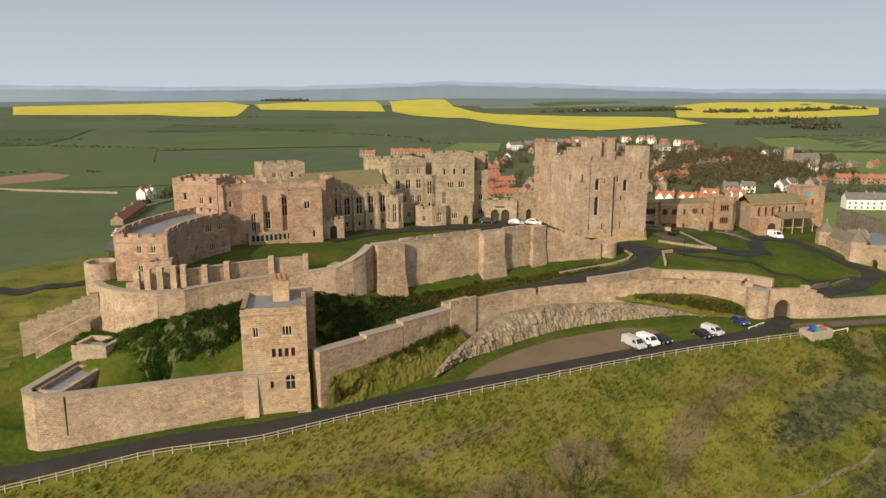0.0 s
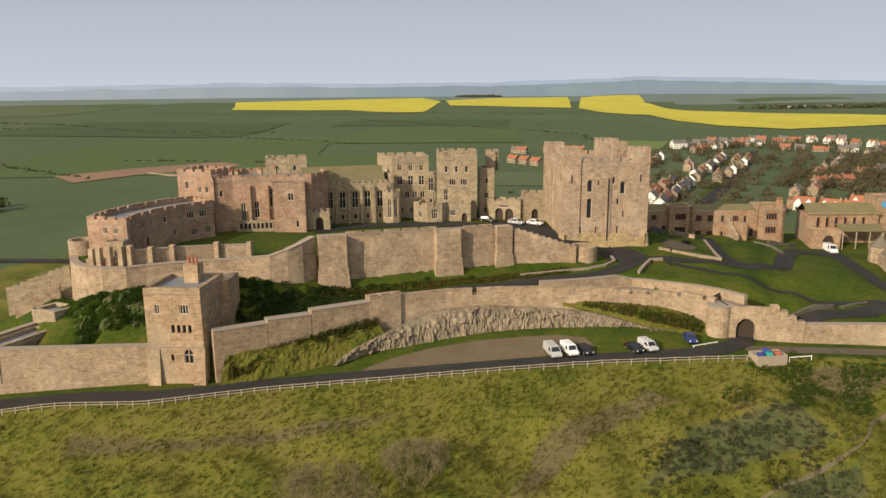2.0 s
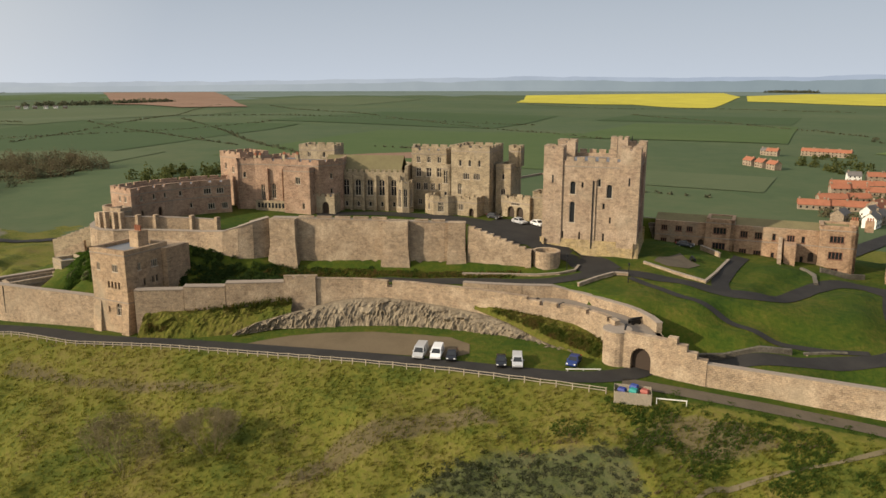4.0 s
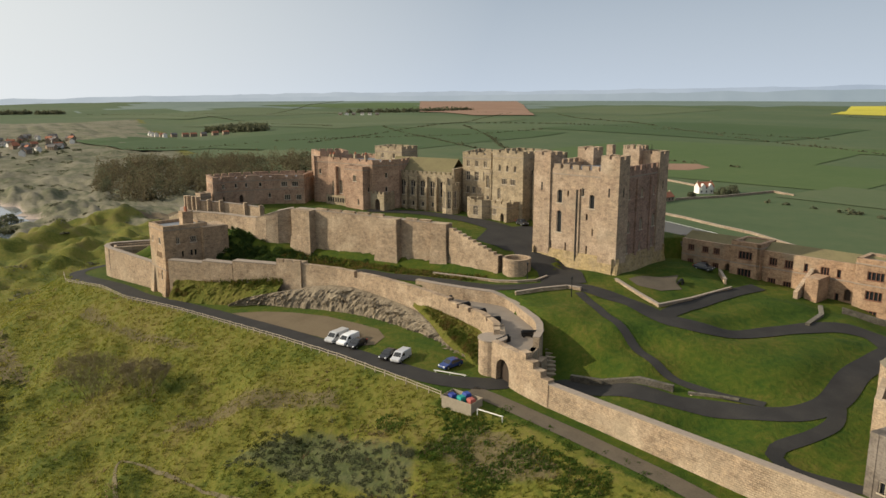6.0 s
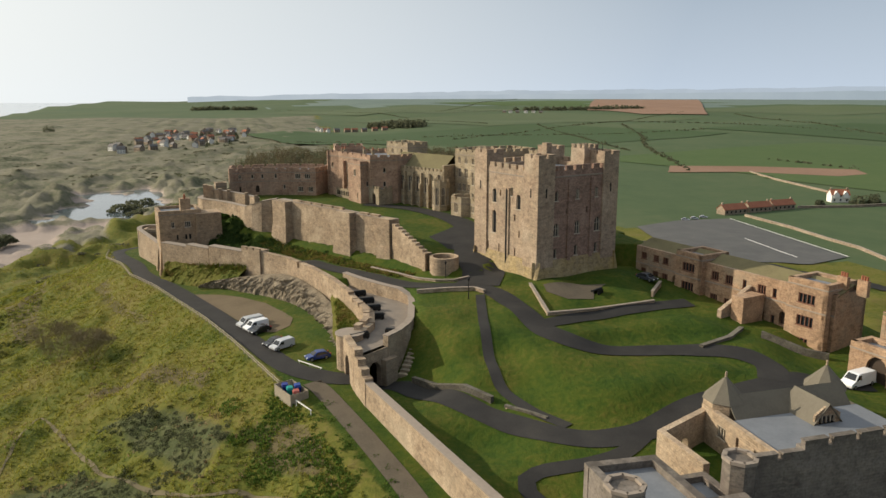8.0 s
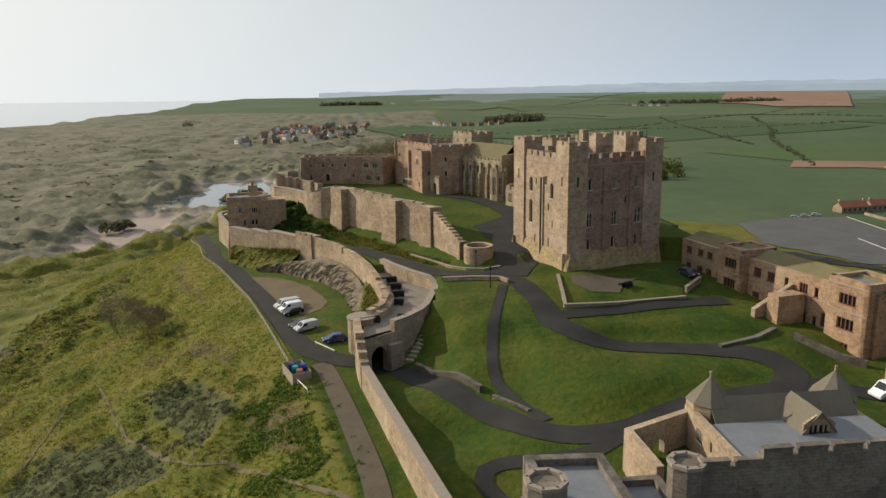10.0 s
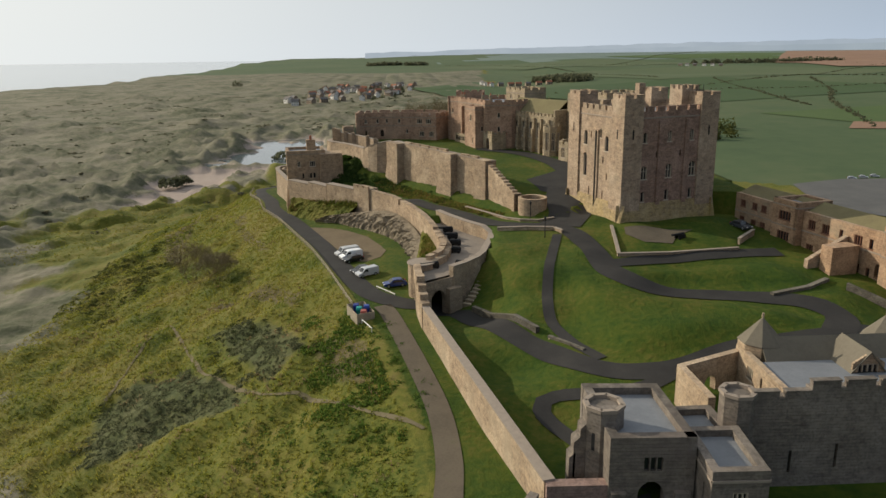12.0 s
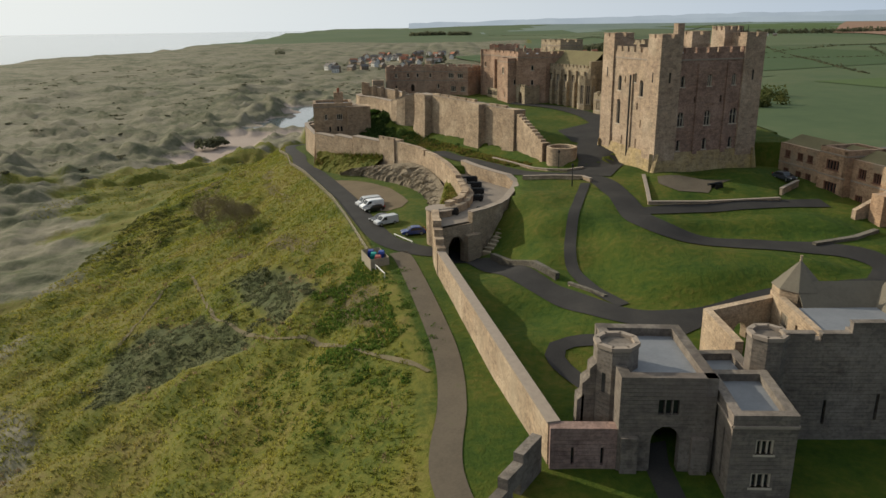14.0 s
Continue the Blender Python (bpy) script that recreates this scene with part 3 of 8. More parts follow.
def build_ground():
    ny, nx = XX.shape
    me = bpy.data.meshes.new("ground")
    idx = np.arange(nx * ny).reshape(ny, nx)
    quads = np.stack([idx[:-1, :-1], idx[:-1, 1:], idx[1:, 1:], idx[1:, :-1]], -1).reshape(-1, 4)
    me.from_pydata(np.stack([XX, YY, ZZ], -1).reshape(-1, 3).tolist(), [], quads.tolist())
    cx, cy = (XX[:-1, :-1] + XX[1:, 1:]).ravel() / 2, (YY[:-1, :-1] + YY[1:, 1:]).ravel() / 2
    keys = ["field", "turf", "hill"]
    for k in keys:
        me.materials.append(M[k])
    d = np.where(inside(cx, cy, CRAG), 0.0, ring_gap(cx, cy, CRAG))
    far = np.hypot(cx - 20, cy - 140)
    dunes = (d >= 40) & (cy + 0.10 * cx < 170 + 25 * waves(cx, cy, 120, 21)) & (cx > -2000)
    mi = np.where((d < 150) | dunes, 1, 0)
    # beyond some 3 km the land takes the colour with haze painted in
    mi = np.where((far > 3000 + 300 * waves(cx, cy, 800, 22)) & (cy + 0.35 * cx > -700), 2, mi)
    # soft masks: 0.2 and less is hill grass, 0.6 and more the other turf
    vx, vy = XX.ravel(), YY.ravel()
    vd = np.where(inside(vx, vy, CRAG), 0.0, ring_gap(vx, vy, CRAG))
    yard = inside(vx, vy, BAILEY) | inside(vx, vy, WARD) | ((vd < 0.1) & (vy < 205))
    gap = vy - interp(vx, FENCE)
    lawn = np.where(yard, np.clip(0.2 + 0.25 * gap, 0, 0.7), np.clip(0.3 - 0.3 * vd, 0, 0.3))
    dune = np.clip((vd - 58 - 50 * step(-vx, 50, 120) - 90 * step(-vx, 50, 120) * step(vy, 35, 90) - 22 * waves(vx, vy, 60, 20)) / 40 + 0.3, 0, 0.8) * (1 - step(vy + 0.1 * vx, 150, 200))
    sand = np.clip(0.5 + 1.2 * pond_mask(vx, vy), 0, 0.9) * (vd > 80)
    patch = []
    for rings in (SERES, SAGES):
        val = np.zeros(len(vx))
        for ring in rings:
            g = ring_gap(vx, vy, ring)
            val = np.maximum(val, np.where(inside(vx, vy, ring), 0.35 + 0.15 * g, 0.35 - 0.15 * g))
        patch.append(np.clip(val, 0, 0.6) * (vd > 1))
    for key, val in (("lawn", lawn), ("sere", patch[0]), ("mat", patch[1]), ("dune", dune), ("sand", sand)):
        me.attributes.new(key, "FLOAT", "POINT").data.foreach_set("value", val.astype(np.float32))
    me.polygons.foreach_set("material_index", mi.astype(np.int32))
    me.polygons.foreach_set("use_smooth", np.ones(len(quads), bool))
    ob = new("ground", me)
    tagged(ob, "grassy castle hill above dunes and wide green farmland", "ground", kind="structure")


build_ground()


def flat_sheet(name, ring, z, material, label, category):
    bm = bmesh.new()
    bm.faces.new([bm.verts.new((x, y, z)) for x, y in ring])
    return tagged(part(name, bm, material), label, category, kind="structure")


flat_sheet("water", [(-5590, -3590), (4190, -3590), (4190, -380), (-5590, -380)], -26.5, M["water"], "pale calm sea glinting under low sun", "sea")
flat_sheet("water", [(-480, -40), (-285, -40), (-285, 110), (-480, 110)], -18.3, M["water"], "still shallow pond lying among the dunes", "pond")


def far_hills(name, radius, seed, lift, tint, label):
    """A glowing backdrop ridge along the horizon, with haze painted into its colour."""
    tops = [(-60, 0.1), (-32, 0.12), (-20, 0.18), (-10, 0.55), (-2, 0.75), (10, 0.4), (20, 0.35), (28, 0.45), (50, 0.12), (70, -0.05), (84, -0.3), (92, -0.45)]
    bm = bmesh.new()
    last = None
    for i in range(457):
        az = -60 + i / 3.0
        el = float(interp(az, tops)) + lift
        u = az * 0.35 + seed
        el += 0.10 * noise.noise(Vector((u, seed, 0))) + 0.05 * noise.noise(Vector((u * 3.1, seed, 4))) + 0.02 * noise.noise(Vector((u * 11, seed, 9)))
        x, y = 50 - radius * math.sin(radians(az)), 80 + radius * math.cos(radians(az))
        pair = [bm.verts.new((x, y, -60)), bm.verts.new((x, y, 58 + radius * math.tan(radians(el))))]
        if last:
            bm.faces.new((last[0], pair[0], pair[1], last[1]))
        last = pair
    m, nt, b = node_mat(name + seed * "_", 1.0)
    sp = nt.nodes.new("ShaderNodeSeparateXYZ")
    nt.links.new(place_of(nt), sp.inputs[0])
    # the painted haze pales westwards, nearer the sun
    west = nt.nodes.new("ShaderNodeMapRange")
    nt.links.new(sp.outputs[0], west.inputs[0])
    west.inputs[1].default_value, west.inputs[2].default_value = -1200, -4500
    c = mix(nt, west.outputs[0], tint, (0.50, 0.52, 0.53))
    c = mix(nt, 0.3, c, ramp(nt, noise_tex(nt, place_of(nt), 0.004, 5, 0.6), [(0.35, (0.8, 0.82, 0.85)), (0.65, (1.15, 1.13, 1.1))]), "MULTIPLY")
    # emission stands in for the haze in front of the hills
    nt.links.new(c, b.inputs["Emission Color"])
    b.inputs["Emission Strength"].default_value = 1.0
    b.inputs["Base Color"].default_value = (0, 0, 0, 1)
    return tagged(part(name, bm, m), label, "hills", kind="structure")


far_hills("backdrop", 4680, 2, -0.06, (0.43, 0.48, 0.56), "pale blue backdrop hills with haze painted into their glow")
far_hills("backdrop", 4560, 5, -0.34, (0.29, 0.34, 0.35), "low wooded backdrop hills glowing with painted blue haze")


def ribbon(name, pts, width, material, label, category, lift=0.10, closed=False):
    """A road or path that lies on the ground."""
    p = [Vector(q[:2]) for q in pts]
    fine = []
    n = len(p)
    for i in range(n - 1):
        a, b, c, d = p[max(i - 1, 0)], p[i], p[i + 1], p[min(i + 2, n - 1)]
        steps = max(2, int((c - b).length / 1.2))
        for k in range(steps):
            t = k / steps
            fine.append(0.5 * ((2 * b) + (c - a) * t + (2 * a - 5 * b + 4 * c - d) * t * t + (3 * b - a - 3 * c + d) * t ** 3))
    fine.append(p[-1])
    bm = bmesh.new()
    rows = []
    m = 4
    for i, q in enumerate(fine):
        t = (fine[min(i + 1, len(fine) - 1)] - fine[max(i - 1, 0)]).normalized()
        nrm = Vector((-t.y, t.x))
        w = width(i / (len(fine) - 1)) if callable(width) else width
        row = []
        for k in range(m + 1):
            s = q + nrm * w * (k / m - 0.5)
            row.append(bm.verts.new((s.x, s.y, gz(s.x, s.y) + lift)))
        rows.append(row)
    for a, b in zip(rows, rows[1:]):
        for k in range(m):
            bm.faces.new((a[k], a[k + 1], b[k + 1], b[k]))
    ob = part(name, bm, material)
    for f in ob.data.polygons:
        f.use_smooth = True
    return tagged(ob, label, category, kind="structure")


def pad(name, ring, material, label, category, lift=0.09, cell=1.5):
    """A surface of any outline that lies on the ground."""
    xs, ys = [q[0] for q in ring], [q[1] for q in ring]
    bm = bmesh.new()
    face = bm.faces.new([bm.verts.new((x, y, 0)) for x, y in ring])
    for axis, lo, hi in ((0, min(xs), max(xs)), (1, min(ys), max(ys))):
        v = lo + cell
        while v < hi:
            co, no = Vector((0, 0, 0)), Vector((0, 0, 0))
            co[axis], no[axis] = v, 1
            bmesh.ops.bisect_plane(bm, geom=bm.verts[:] + bm.edges[:] + bm.faces[:], plane_co=co, plane_no=no)
            v += cell
    for v in bm.verts:
        v.co.z = gz(v.co.x, v.co.y) + lift
    ob = part(name, bm, material)
    return tagged(ob, label, category, kind="structure")


ribbon("road", [(-96, 118), (-84, 100), (-78, 88), (-68, 82.6), (-44, 90.4), (-28, 94.2), (-9.5, 102), (8.5, 108.4), (27, 114.6), (46, 120), (62, 125.5), (68, 130), (70.7, 134), (71.5, 138), (78, 142), (89.4, 147.6), (97.3, 152.3), (103.6, 157), (106, 164), (103, 176), (101.4, 188), (100.6, 198), (103, 205)], 4.2, M["asphalt"], "narrow dark asphalt lane winding round the castle hill", "road")
ribbon("road", [(100.5, 190), (95.5, 193.2), (90.6, 191.2), (87.2, 184.5), (85.2, 176.5), (82.6, 169.6), (77.7, 166.0), (70.5, 165.4), (62, 165.0), (55, 163.6), (50.4, 160.4), (46.8, 154.0), (39, 148.2), (30, 143.5), (20, 137.9), (8, 131.2)], 4.3, M["asphalt"], "dark asphalt drive between the lawns of the bailey", "road", 0.12)
ribbon("road", [(51, 162.5), (44, 166.4), (34, 167.4), (24, 172), (8, 173), (-14, 167), (-26, 155)], lambda t: 9 - 5 * t, M["asphalt"], "dark asphalt drive to the upper court", "road", 0.14)
ribbon("road", [(74, 166.4), (71.8, 173), (70.9, 180), (70.2, 188), (69.6, 197.4)], 3.4, M["asphalt"], "dark asphalt lane beside the stone range", "road", 0.13)
ribbon("path", [(57.2, 161.1), (72.2, 156.7), (81.9, 154.5), (88.1, 154.1), (95.1, 155.6), (101, 158)], 1.7, M["asphalt"], "narrow asphalt footpath across the lawn", "path", 0.13)
ribbon("path", [(106.6, 166), (109.2, 161.4), (109.6, 156), (108.6, 150.4), (111, 148.2), (118, 151), (128, 154), (140, 154.5), (160, 158)], 2.2, M["asphalt"], "narrow asphalt path through the outer gate", "path", 0.11)
ribbon("track", [(70, 128.5), (76, 130.3), (95, 134.3), (107.3, 136.4), (118, 136.8), (130, 136.2), (142, 139)], 3.0, M["track"], "worn earth track outside the long wall", "track", 0.1)
pad("parking", [(1, 106.6), (9, 110.6), (20.5, 114.8), (34, 119.2), (41, 121.8), (43, 124.6), (41, 127.6), (36, 128.6), (30.6, 127.2), (21, 124), (12.5, 119), (7, 114.6), (3, 110)], M["gravel"], "brown gravel parking ground below the crag", "parking", 0.08)
pad("road", [(12, 170), (20, 161.5), (30, 163), (34, 168), (27, 184), (14, 181)], M["asphalt"], "dark asphalt forecourt beside the keep", "court", 0.11)

ribbon("footpath", [(110, 134.3), (105, 130), (99, 125), (89.4, 117.5), (86, 111.5), (79, 105.5), (68, 97), (57, 91.5), (39, 83), (35, 80), (45.5, 78.4), (65, 78)], lambda t: 0.55 + 0.15 * math.sin(40 * t), M["earth"], "narrow trodden footpath bending across the slope", "footpath", 0.12)
# ---- castle ----
MERLON = {}


def merlon_mesh(w, th, h, material):
    key = (round(w, 2), round(th, 2), round(h, 2), material.name)
    if key not in MERLON:
        bm = bmesh.new()
        slab(bm, [(-w / 2, -th / 2), (w / 2, -th / 2), (w / 2, th / 2), (-w / 2, th / 2)], 0, h - 0.12)
        slab(bm, [(-w / 2 - 0.06, -th / 2 - 0.08), (w / 2 + 0.06, -th / 2 - 0.08), (w / 2 + 0.06, th / 2 + 0.08), (-w / 2 - 0.06, th / 2 + 0.08)], h - 0.12, h)
        me = bpy.data.meshes.new("merlon")
        bm.to_mesh(me)
        bm.free()
        me.materials.append(material)
        MERLON[key] = me
    return MERLON[key]


def crenels(parent, p0, p1, z, material, w=1.3, gap=0.8, h=0.95, th=0.5, z1=None, inset=0.3):
    """Merlons along the top of a wall; z1: the height at its far end."""
    d, nrm, n = along(p0, p1)
    count = max(1, round((n + gap) / (w + gap)))
    pitch = (n + gap) / count
    turn = Matrix.Rotation(math.atan2(d.y, d.x), 4, "Z")
    me = merlon_mesh(round(pitch - gap, 1), th, h, material)
    for i in range(count):
        u = (pitch - gap) / 2 + pitch * i
        q = Vector(p0[:2]) + d * u - nrm * inset
        zz = z if z1 is None else z + (z1 - z) * u / n
        shared("merlon", me, Matrix.Translation((q.x, q.y, zz - 0.02)) @ turn, parent)


LAST = [0]


def facade(parent, p0, p1, z0, z1, material, holes=(), th=0.8, name="wall", zb=None):
    """An upright wall from p0 to p1, its face to the right, with openings right through it and a window in each.
    holes: (u, sill, width, height, kind, lights); kinds: r square, a arched, d dark doorway, o open."""
    d, nrm, n = along(p0, p1)
    o = Vector(p0[:2])
    # walls that meet at a corner end a few millimetres apart
    LAST[0] += 1
    n -= 0.006
    z1 -= 0.006 * (LAST[0] % 3)
    us = sorted({0.0, n, *[v for h in holes for v in (h[0] - h[2] / 2, h[0] + h[2] / 2)]})
    zs = sorted({z0, z1, *[v for h in holes for v in (h[1], h[1] + h[3])]})
    bm = bmesh.new()

    def put(u0, u1, a, b, out=0.0, inn=th, target=None):
        ring = [o + d * u0 + nrm * out, o + d * u1 + nrm * out, o + d * u1 - nrm * inn, o + d * u0 - nrm * inn]
        slab(bm if target is None else target, [tuple(p) for p in ring], a, b)

    def solid(u, z):
        return not any(abs(u - h[0]) < h[2] / 2 and h[1] < z < h[1] + h[3] for h in holes)

    for a, b in zip(zs, zs[1:]):
        for u0, u1 in zip(us, us[1:]):
            if solid((u0 + u1) / 2, (a + b) / 2):
                put(u0, u1, a, b)
    for h in holes:
        u, sill, w, hh, kind = h[:5]
        if kind in "adp":
            r = w / 2
            top = sill + hh
            for side in (-1, 1):
                pts = [(u + side * r, top), (u + side * r, top - r * 1.15)]
                for k in range(1, 6):
                    a = math.pi / 2 * k / 5
                    pts.append((u + side * r * math.cos(a), top - r * 1.15 * (1 - math.sin(a))))
                ring = [o + d * q[0] for q in pts[:-1]]
                base = [(p.x, p.y, q[1]) for p, q in zip(ring, pts)]
                back = [(p.x - nrm.x * th, p.y - nrm.y * th, q[1]) for p, q in zip(ring, pts)]
                prism(bm, base, back)
    bmesh.ops.remove_doubles(bm, verts=bm.verts[:], dist=0.0008)
    wall = part(name, bm, material, parent)
    for h in holes:
        u, sill, w, hh, kind = h[:5]
        if kind in "op":
            continue
        # Dark slab: a timber door; in open arches it stands for the shade inside.
        if kind == "d":
            bm = bmesh.new()
            put(u - w / 2, u + w / 2, sill, sill + hh, -th * 0.75, th * 0.75 + 0.08, bm)
            part("door", bm, M["door"], parent, "dark timber door, also the dark fill of open arches")
            continue
        lights = h[5] if len(h) > 5 else 1
        t = min(0.14, w * 0.14)
        bm = bmesh.new()
        put(u - w / 2 + t * 0.5, u + w / 2 - t * 0.5, sill, sill + hh - t * 0.5, -0.34, 0.37, bm)
        win = part("window", bm, M["glass"], parent)
        pieces = []
        if w > 0.62:
            pieces.append(("sill", u - w / 2 - 0.14, u + w / 2 + 0.14, sill - 0.2, sill, 0.06, 0.3))
            for side in (-1, 1):
                pieces.append(("jamb", u + side * (w / 2 - t / 2) - t / 2, u + side * (w / 2 - t / 2) + t / 2, sill, sill + hh, -0.1, 0.42))
            if kind == "r":
                pieces.append(("lintel", u - w / 2 + t, u + w / 2 - t, sill + hh - t, sill + hh, -0.1, 0.42))
            for k in range(1, lights):
                c = u - w / 2 + w * k / lights
                pieces.append(("mullion", c - t * 0.4, c + t * 0.4, sill, sill + hh - t, -0.12, 0.40))
        if hh > 2.0 and lights > 1:
            pieces.append(("transom", u - w / 2 + t, u + w / 2 - t, sill + hh * 0.56, sill + hh * 0.56 + t * 0.7, -0.15, 0.39))
        for nm, u0, u1, a, b, ou, inn in pieces:
            bm = bmesh.new()
            put(u0, u1, a, b, ou, inn, bm)
            part(nm, bm, M["mullion"], win)
    return wall


def band(parent, p0, p1, z, material, h=0.25, out=0.14, name="string_course"):
    bm = bmesh.new()
    seg_box(bm, p0, p1, z, z + h, out, 0.2)
    return part(name, bm, material, parent)


def flat_roof(parent, ring, z, material=None, name="roof"):
    bm = bmesh.new()
    slab(bm, ring, z - 0.25, z)
    return part(name, bm, material or M["lead"], parent, "flat grey lead roof")


def gable_roof(parent, p0, p1, width, z, rise, material, over=0.3, name="roof", label=""):
    """A pitched roof whose ridge runs from p0 to p1."""
    d, nrm, n = along(p0, p1)
    o = Vector(p0[:2])
    t = 0.18
    bm = bmesh.new()
    half = width / 2 + over
    for side in (-1, 1):
        e0, e1 = o - d * over + nrm * half * side, o + d * (n + over) + nrm * half * side
        r0, r1 = o - d * over, o + d * (n + over)
        zb = z - over * rise / (width / 2)
        lowr = [(e0.x, e0.y, zb), (e1.x, e1.y, zb), (r1.x, r1.y, z + rise), (r0.x, r0.y, z + rise)]
        prism(bm, lowr, [(x, y, q + t) for x, y, q in lowr])
    return part(name, bm, material, parent, label)


def gable_end(parent, p0, p1, z, rise, material, th=0.4):
    d, nrm, n = along(p0, p1)
    a, b = Vector(p0[:2]), Vector(p1[:2])
    m = (a + b) / 2
    tri = [(a.x, a.y, z), (b.x, b.y, z), (m.x, m.y, z + rise)]
    bm = bmesh.new()
    prism(bm, tri, [(x - nrm.x * th, y - nrm.y * th, q) for x, y, q in tri])
    return part("gable", bm, material, parent)


def block(name, ring, z0, z1, material, label, holes={}, category="building", roof=True, merlons=True, mh=0.62, par=0.0, base=None, th=0.8, mw=1.9):
    """A flat-roofed building on a ring of corners that runs anticlockwise; holes by side."""
    cx, cy = sum(p[0] for p in ring) / len(ring), sum(p[1] for p in ring) / len(ring)
    t = thing(name, (cx, cy, z0), label, category)
    n = len(ring)
    for i in range(n):
        p0, p1 = ring[i], ring[(i + 1) % n]
        facade(t, p0, p1, z0, z1, material, holes.get(i, ()), th)
        if merlons:
            crenels(t, p0, p1, z1, material, mw, 0.7, mh)
        band(t, p0, p1, z1 - 1.1 - par, M["cope"], 0.22, 0.12)
    if roof:
        inner = []
        for i in range(n):
            d0, n0, _ = along(ring[i - 1], ring[i])
            d1, n1, _ = along(ring[i], ring[(i + 1) % n])
            inner.append((ring[i][0] - (n0.x + n1.x) * 0.5, ring[i][1] - (n0.y + n1.y) * 0.5))
        flat_roof(t, inner, z1 - 0.7)
    return t


M["door"] = plain("dark_door_and_arch_fill", (0.05, 0.035, 0.025), 0.7)
M["mullion"] = plain("pale_window_stone", (0.46, 0.39, 0.30), 0.9)


def quad(a, b, c, dd=None):
    """A ring of four corners from three, as a parallelogram."""
    return [a, b, c, (a[0] + c[0] - b[0], a[1] + c[1] - b[1])]


# the keep
def build_keep():
    B, C, D = (33.2, 168.6), (52.7, 174.2), (46.2, 194.3)
    A = (B[0] + D[0] - C[0], B[1] + D[1] - C[1])
    ring = [B, C, D, A]
    zb, zt = 21.0, 42.4
    s = M["keep"]
    front = [(6.3, 35.1, 1.35, 2.8, "a", 1), (14.3, 34.6, 1.35, 2.9, "a", 1), (6.3, 28.7, 1.35, 4.7, "a", 1), (8.4, 36.6, 0.45, 1.2, "r"), (12.1, 37.0, 0.7, 1.7, "r"), (13.2, 32.1, 0.5, 1.2, "r"), (14.7, 28.9, 0.4, 1.4, "r"), (4.3, 24.9, 0.4, 1.7, "r"), (8.1, 24.9, 0.4, 1.7, "r"), (13.4, 24.9, 0.4, 1.7, "r")]
    right = [(4.8, 36.6, 0.9, 1.9, "a", 1), (10.4, 36.6, 1.0, 2.0, "a", 2), (15.6, 36.6, 1.0, 2.0, "a", 2), (4.9, 29.6, 1.4, 2.5, "a", 2), (10.6, 29.6, 1.4, 2.6, "a", 2), (16.2, 29.6, 1.6, 2.8, "a", 2), (4.8, 25.2, 0.8, 1.9, "a", 1), (10.4, 25.2, 0.9, 2.0, "a", 1), (16.0, 25.2, 0.8, 1.9, "a", 1), (1.8, 36.0, 0.4, 1.4, "r"), (1.8, 25.4, 0.4, 1.6, "r"), (7.6, 33.6, 0.4, 1.2, "r"), (13.1, 33.6, 0.4, 1.2, "r"), (19.9, 31.0, 0.4, 1.4, "r")]
    left = [(5, 36.0, 0.9, 2.0, "a", 1), (9.5, 36.0, 1.1, 2.3, "a", 2), (14, 36.0, 0.9, 2.0, "a", 1), (17.5, 34.5, 0.5, 1.6, "r"), (7, 30.4, 1.2, 2.0, "r", 2), (12.5, 30.4, 1.6, 2.0, "r", 3), (6.5, 25.6, 0.8, 1.8, "r", 1), (12, 25.6, 1.0, 1.8, "r", 2), (16, 25.6, 0.5, 1.6, "r")]
    back = [(5, 36, 1.0, 2.2, "a", 1), (10.5, 36, 1.0, 2.2, "a", 1), (15.5, 30, 1.2, 2.4, "a", 2), (6, 30, 1.2, 2.4, "a", 2)]
    t = thing("keep", (40, 181, 22.4), "massive square sandstone keep with four corner turrets", "castle keep")
    for (p0, p1), holes in zip(((B, C), (C, D), (D, A), (A, B)), (front, right, back, left)):
        # the C-D face is redder and darker than the other three
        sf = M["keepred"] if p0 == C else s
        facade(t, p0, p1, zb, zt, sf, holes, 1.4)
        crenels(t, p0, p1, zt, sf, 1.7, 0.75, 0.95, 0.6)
        # flared plinth
        d, nrm, n = along(p0, p1)
        bm = bmesh.new()
        a, b = Vector(p0) - d * 0.9, Vector(p1) + d * 0.9
        lo = [a + nrm * 1.0, b + nrm * 1.0, b - nrm * 0.3, a - nrm * 0.3]
        up = [a + d * 0.8 + nrm * 0.12, b - d * 0.8 + nrm * 0.12, b - nrm * 0.3, a - nrm * 0.3]
        prism(bm, [(p.x, p.y, 20.0) for p in lo], [(p.x, p.y, 24.9) for p in up])
        part("plinth", bm, M["plinth"], t)
        for u in ((n * 0.54 - 1.7,) if p0 == B else (n * 0.31, n * 0.60) if p0 == C else (n * 0.31, n * 0.50, n * 0.69)):
            bm = bmesh.new()
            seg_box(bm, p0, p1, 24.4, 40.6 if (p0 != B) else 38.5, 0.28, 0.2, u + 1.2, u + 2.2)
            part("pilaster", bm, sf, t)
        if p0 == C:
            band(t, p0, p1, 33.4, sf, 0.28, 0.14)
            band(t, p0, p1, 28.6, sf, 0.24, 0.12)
        band(t, p0, p1, 41.1, M["cope"], 0.25, 0.12)
    for c, dx, dy in ((B, 1, 1), (C, 1, 1), (D, 1, 1), (A, 1, 1)):
        m = Vector(((B[0] + D[0]) / 2, (B[1] + D[1]) / 2))
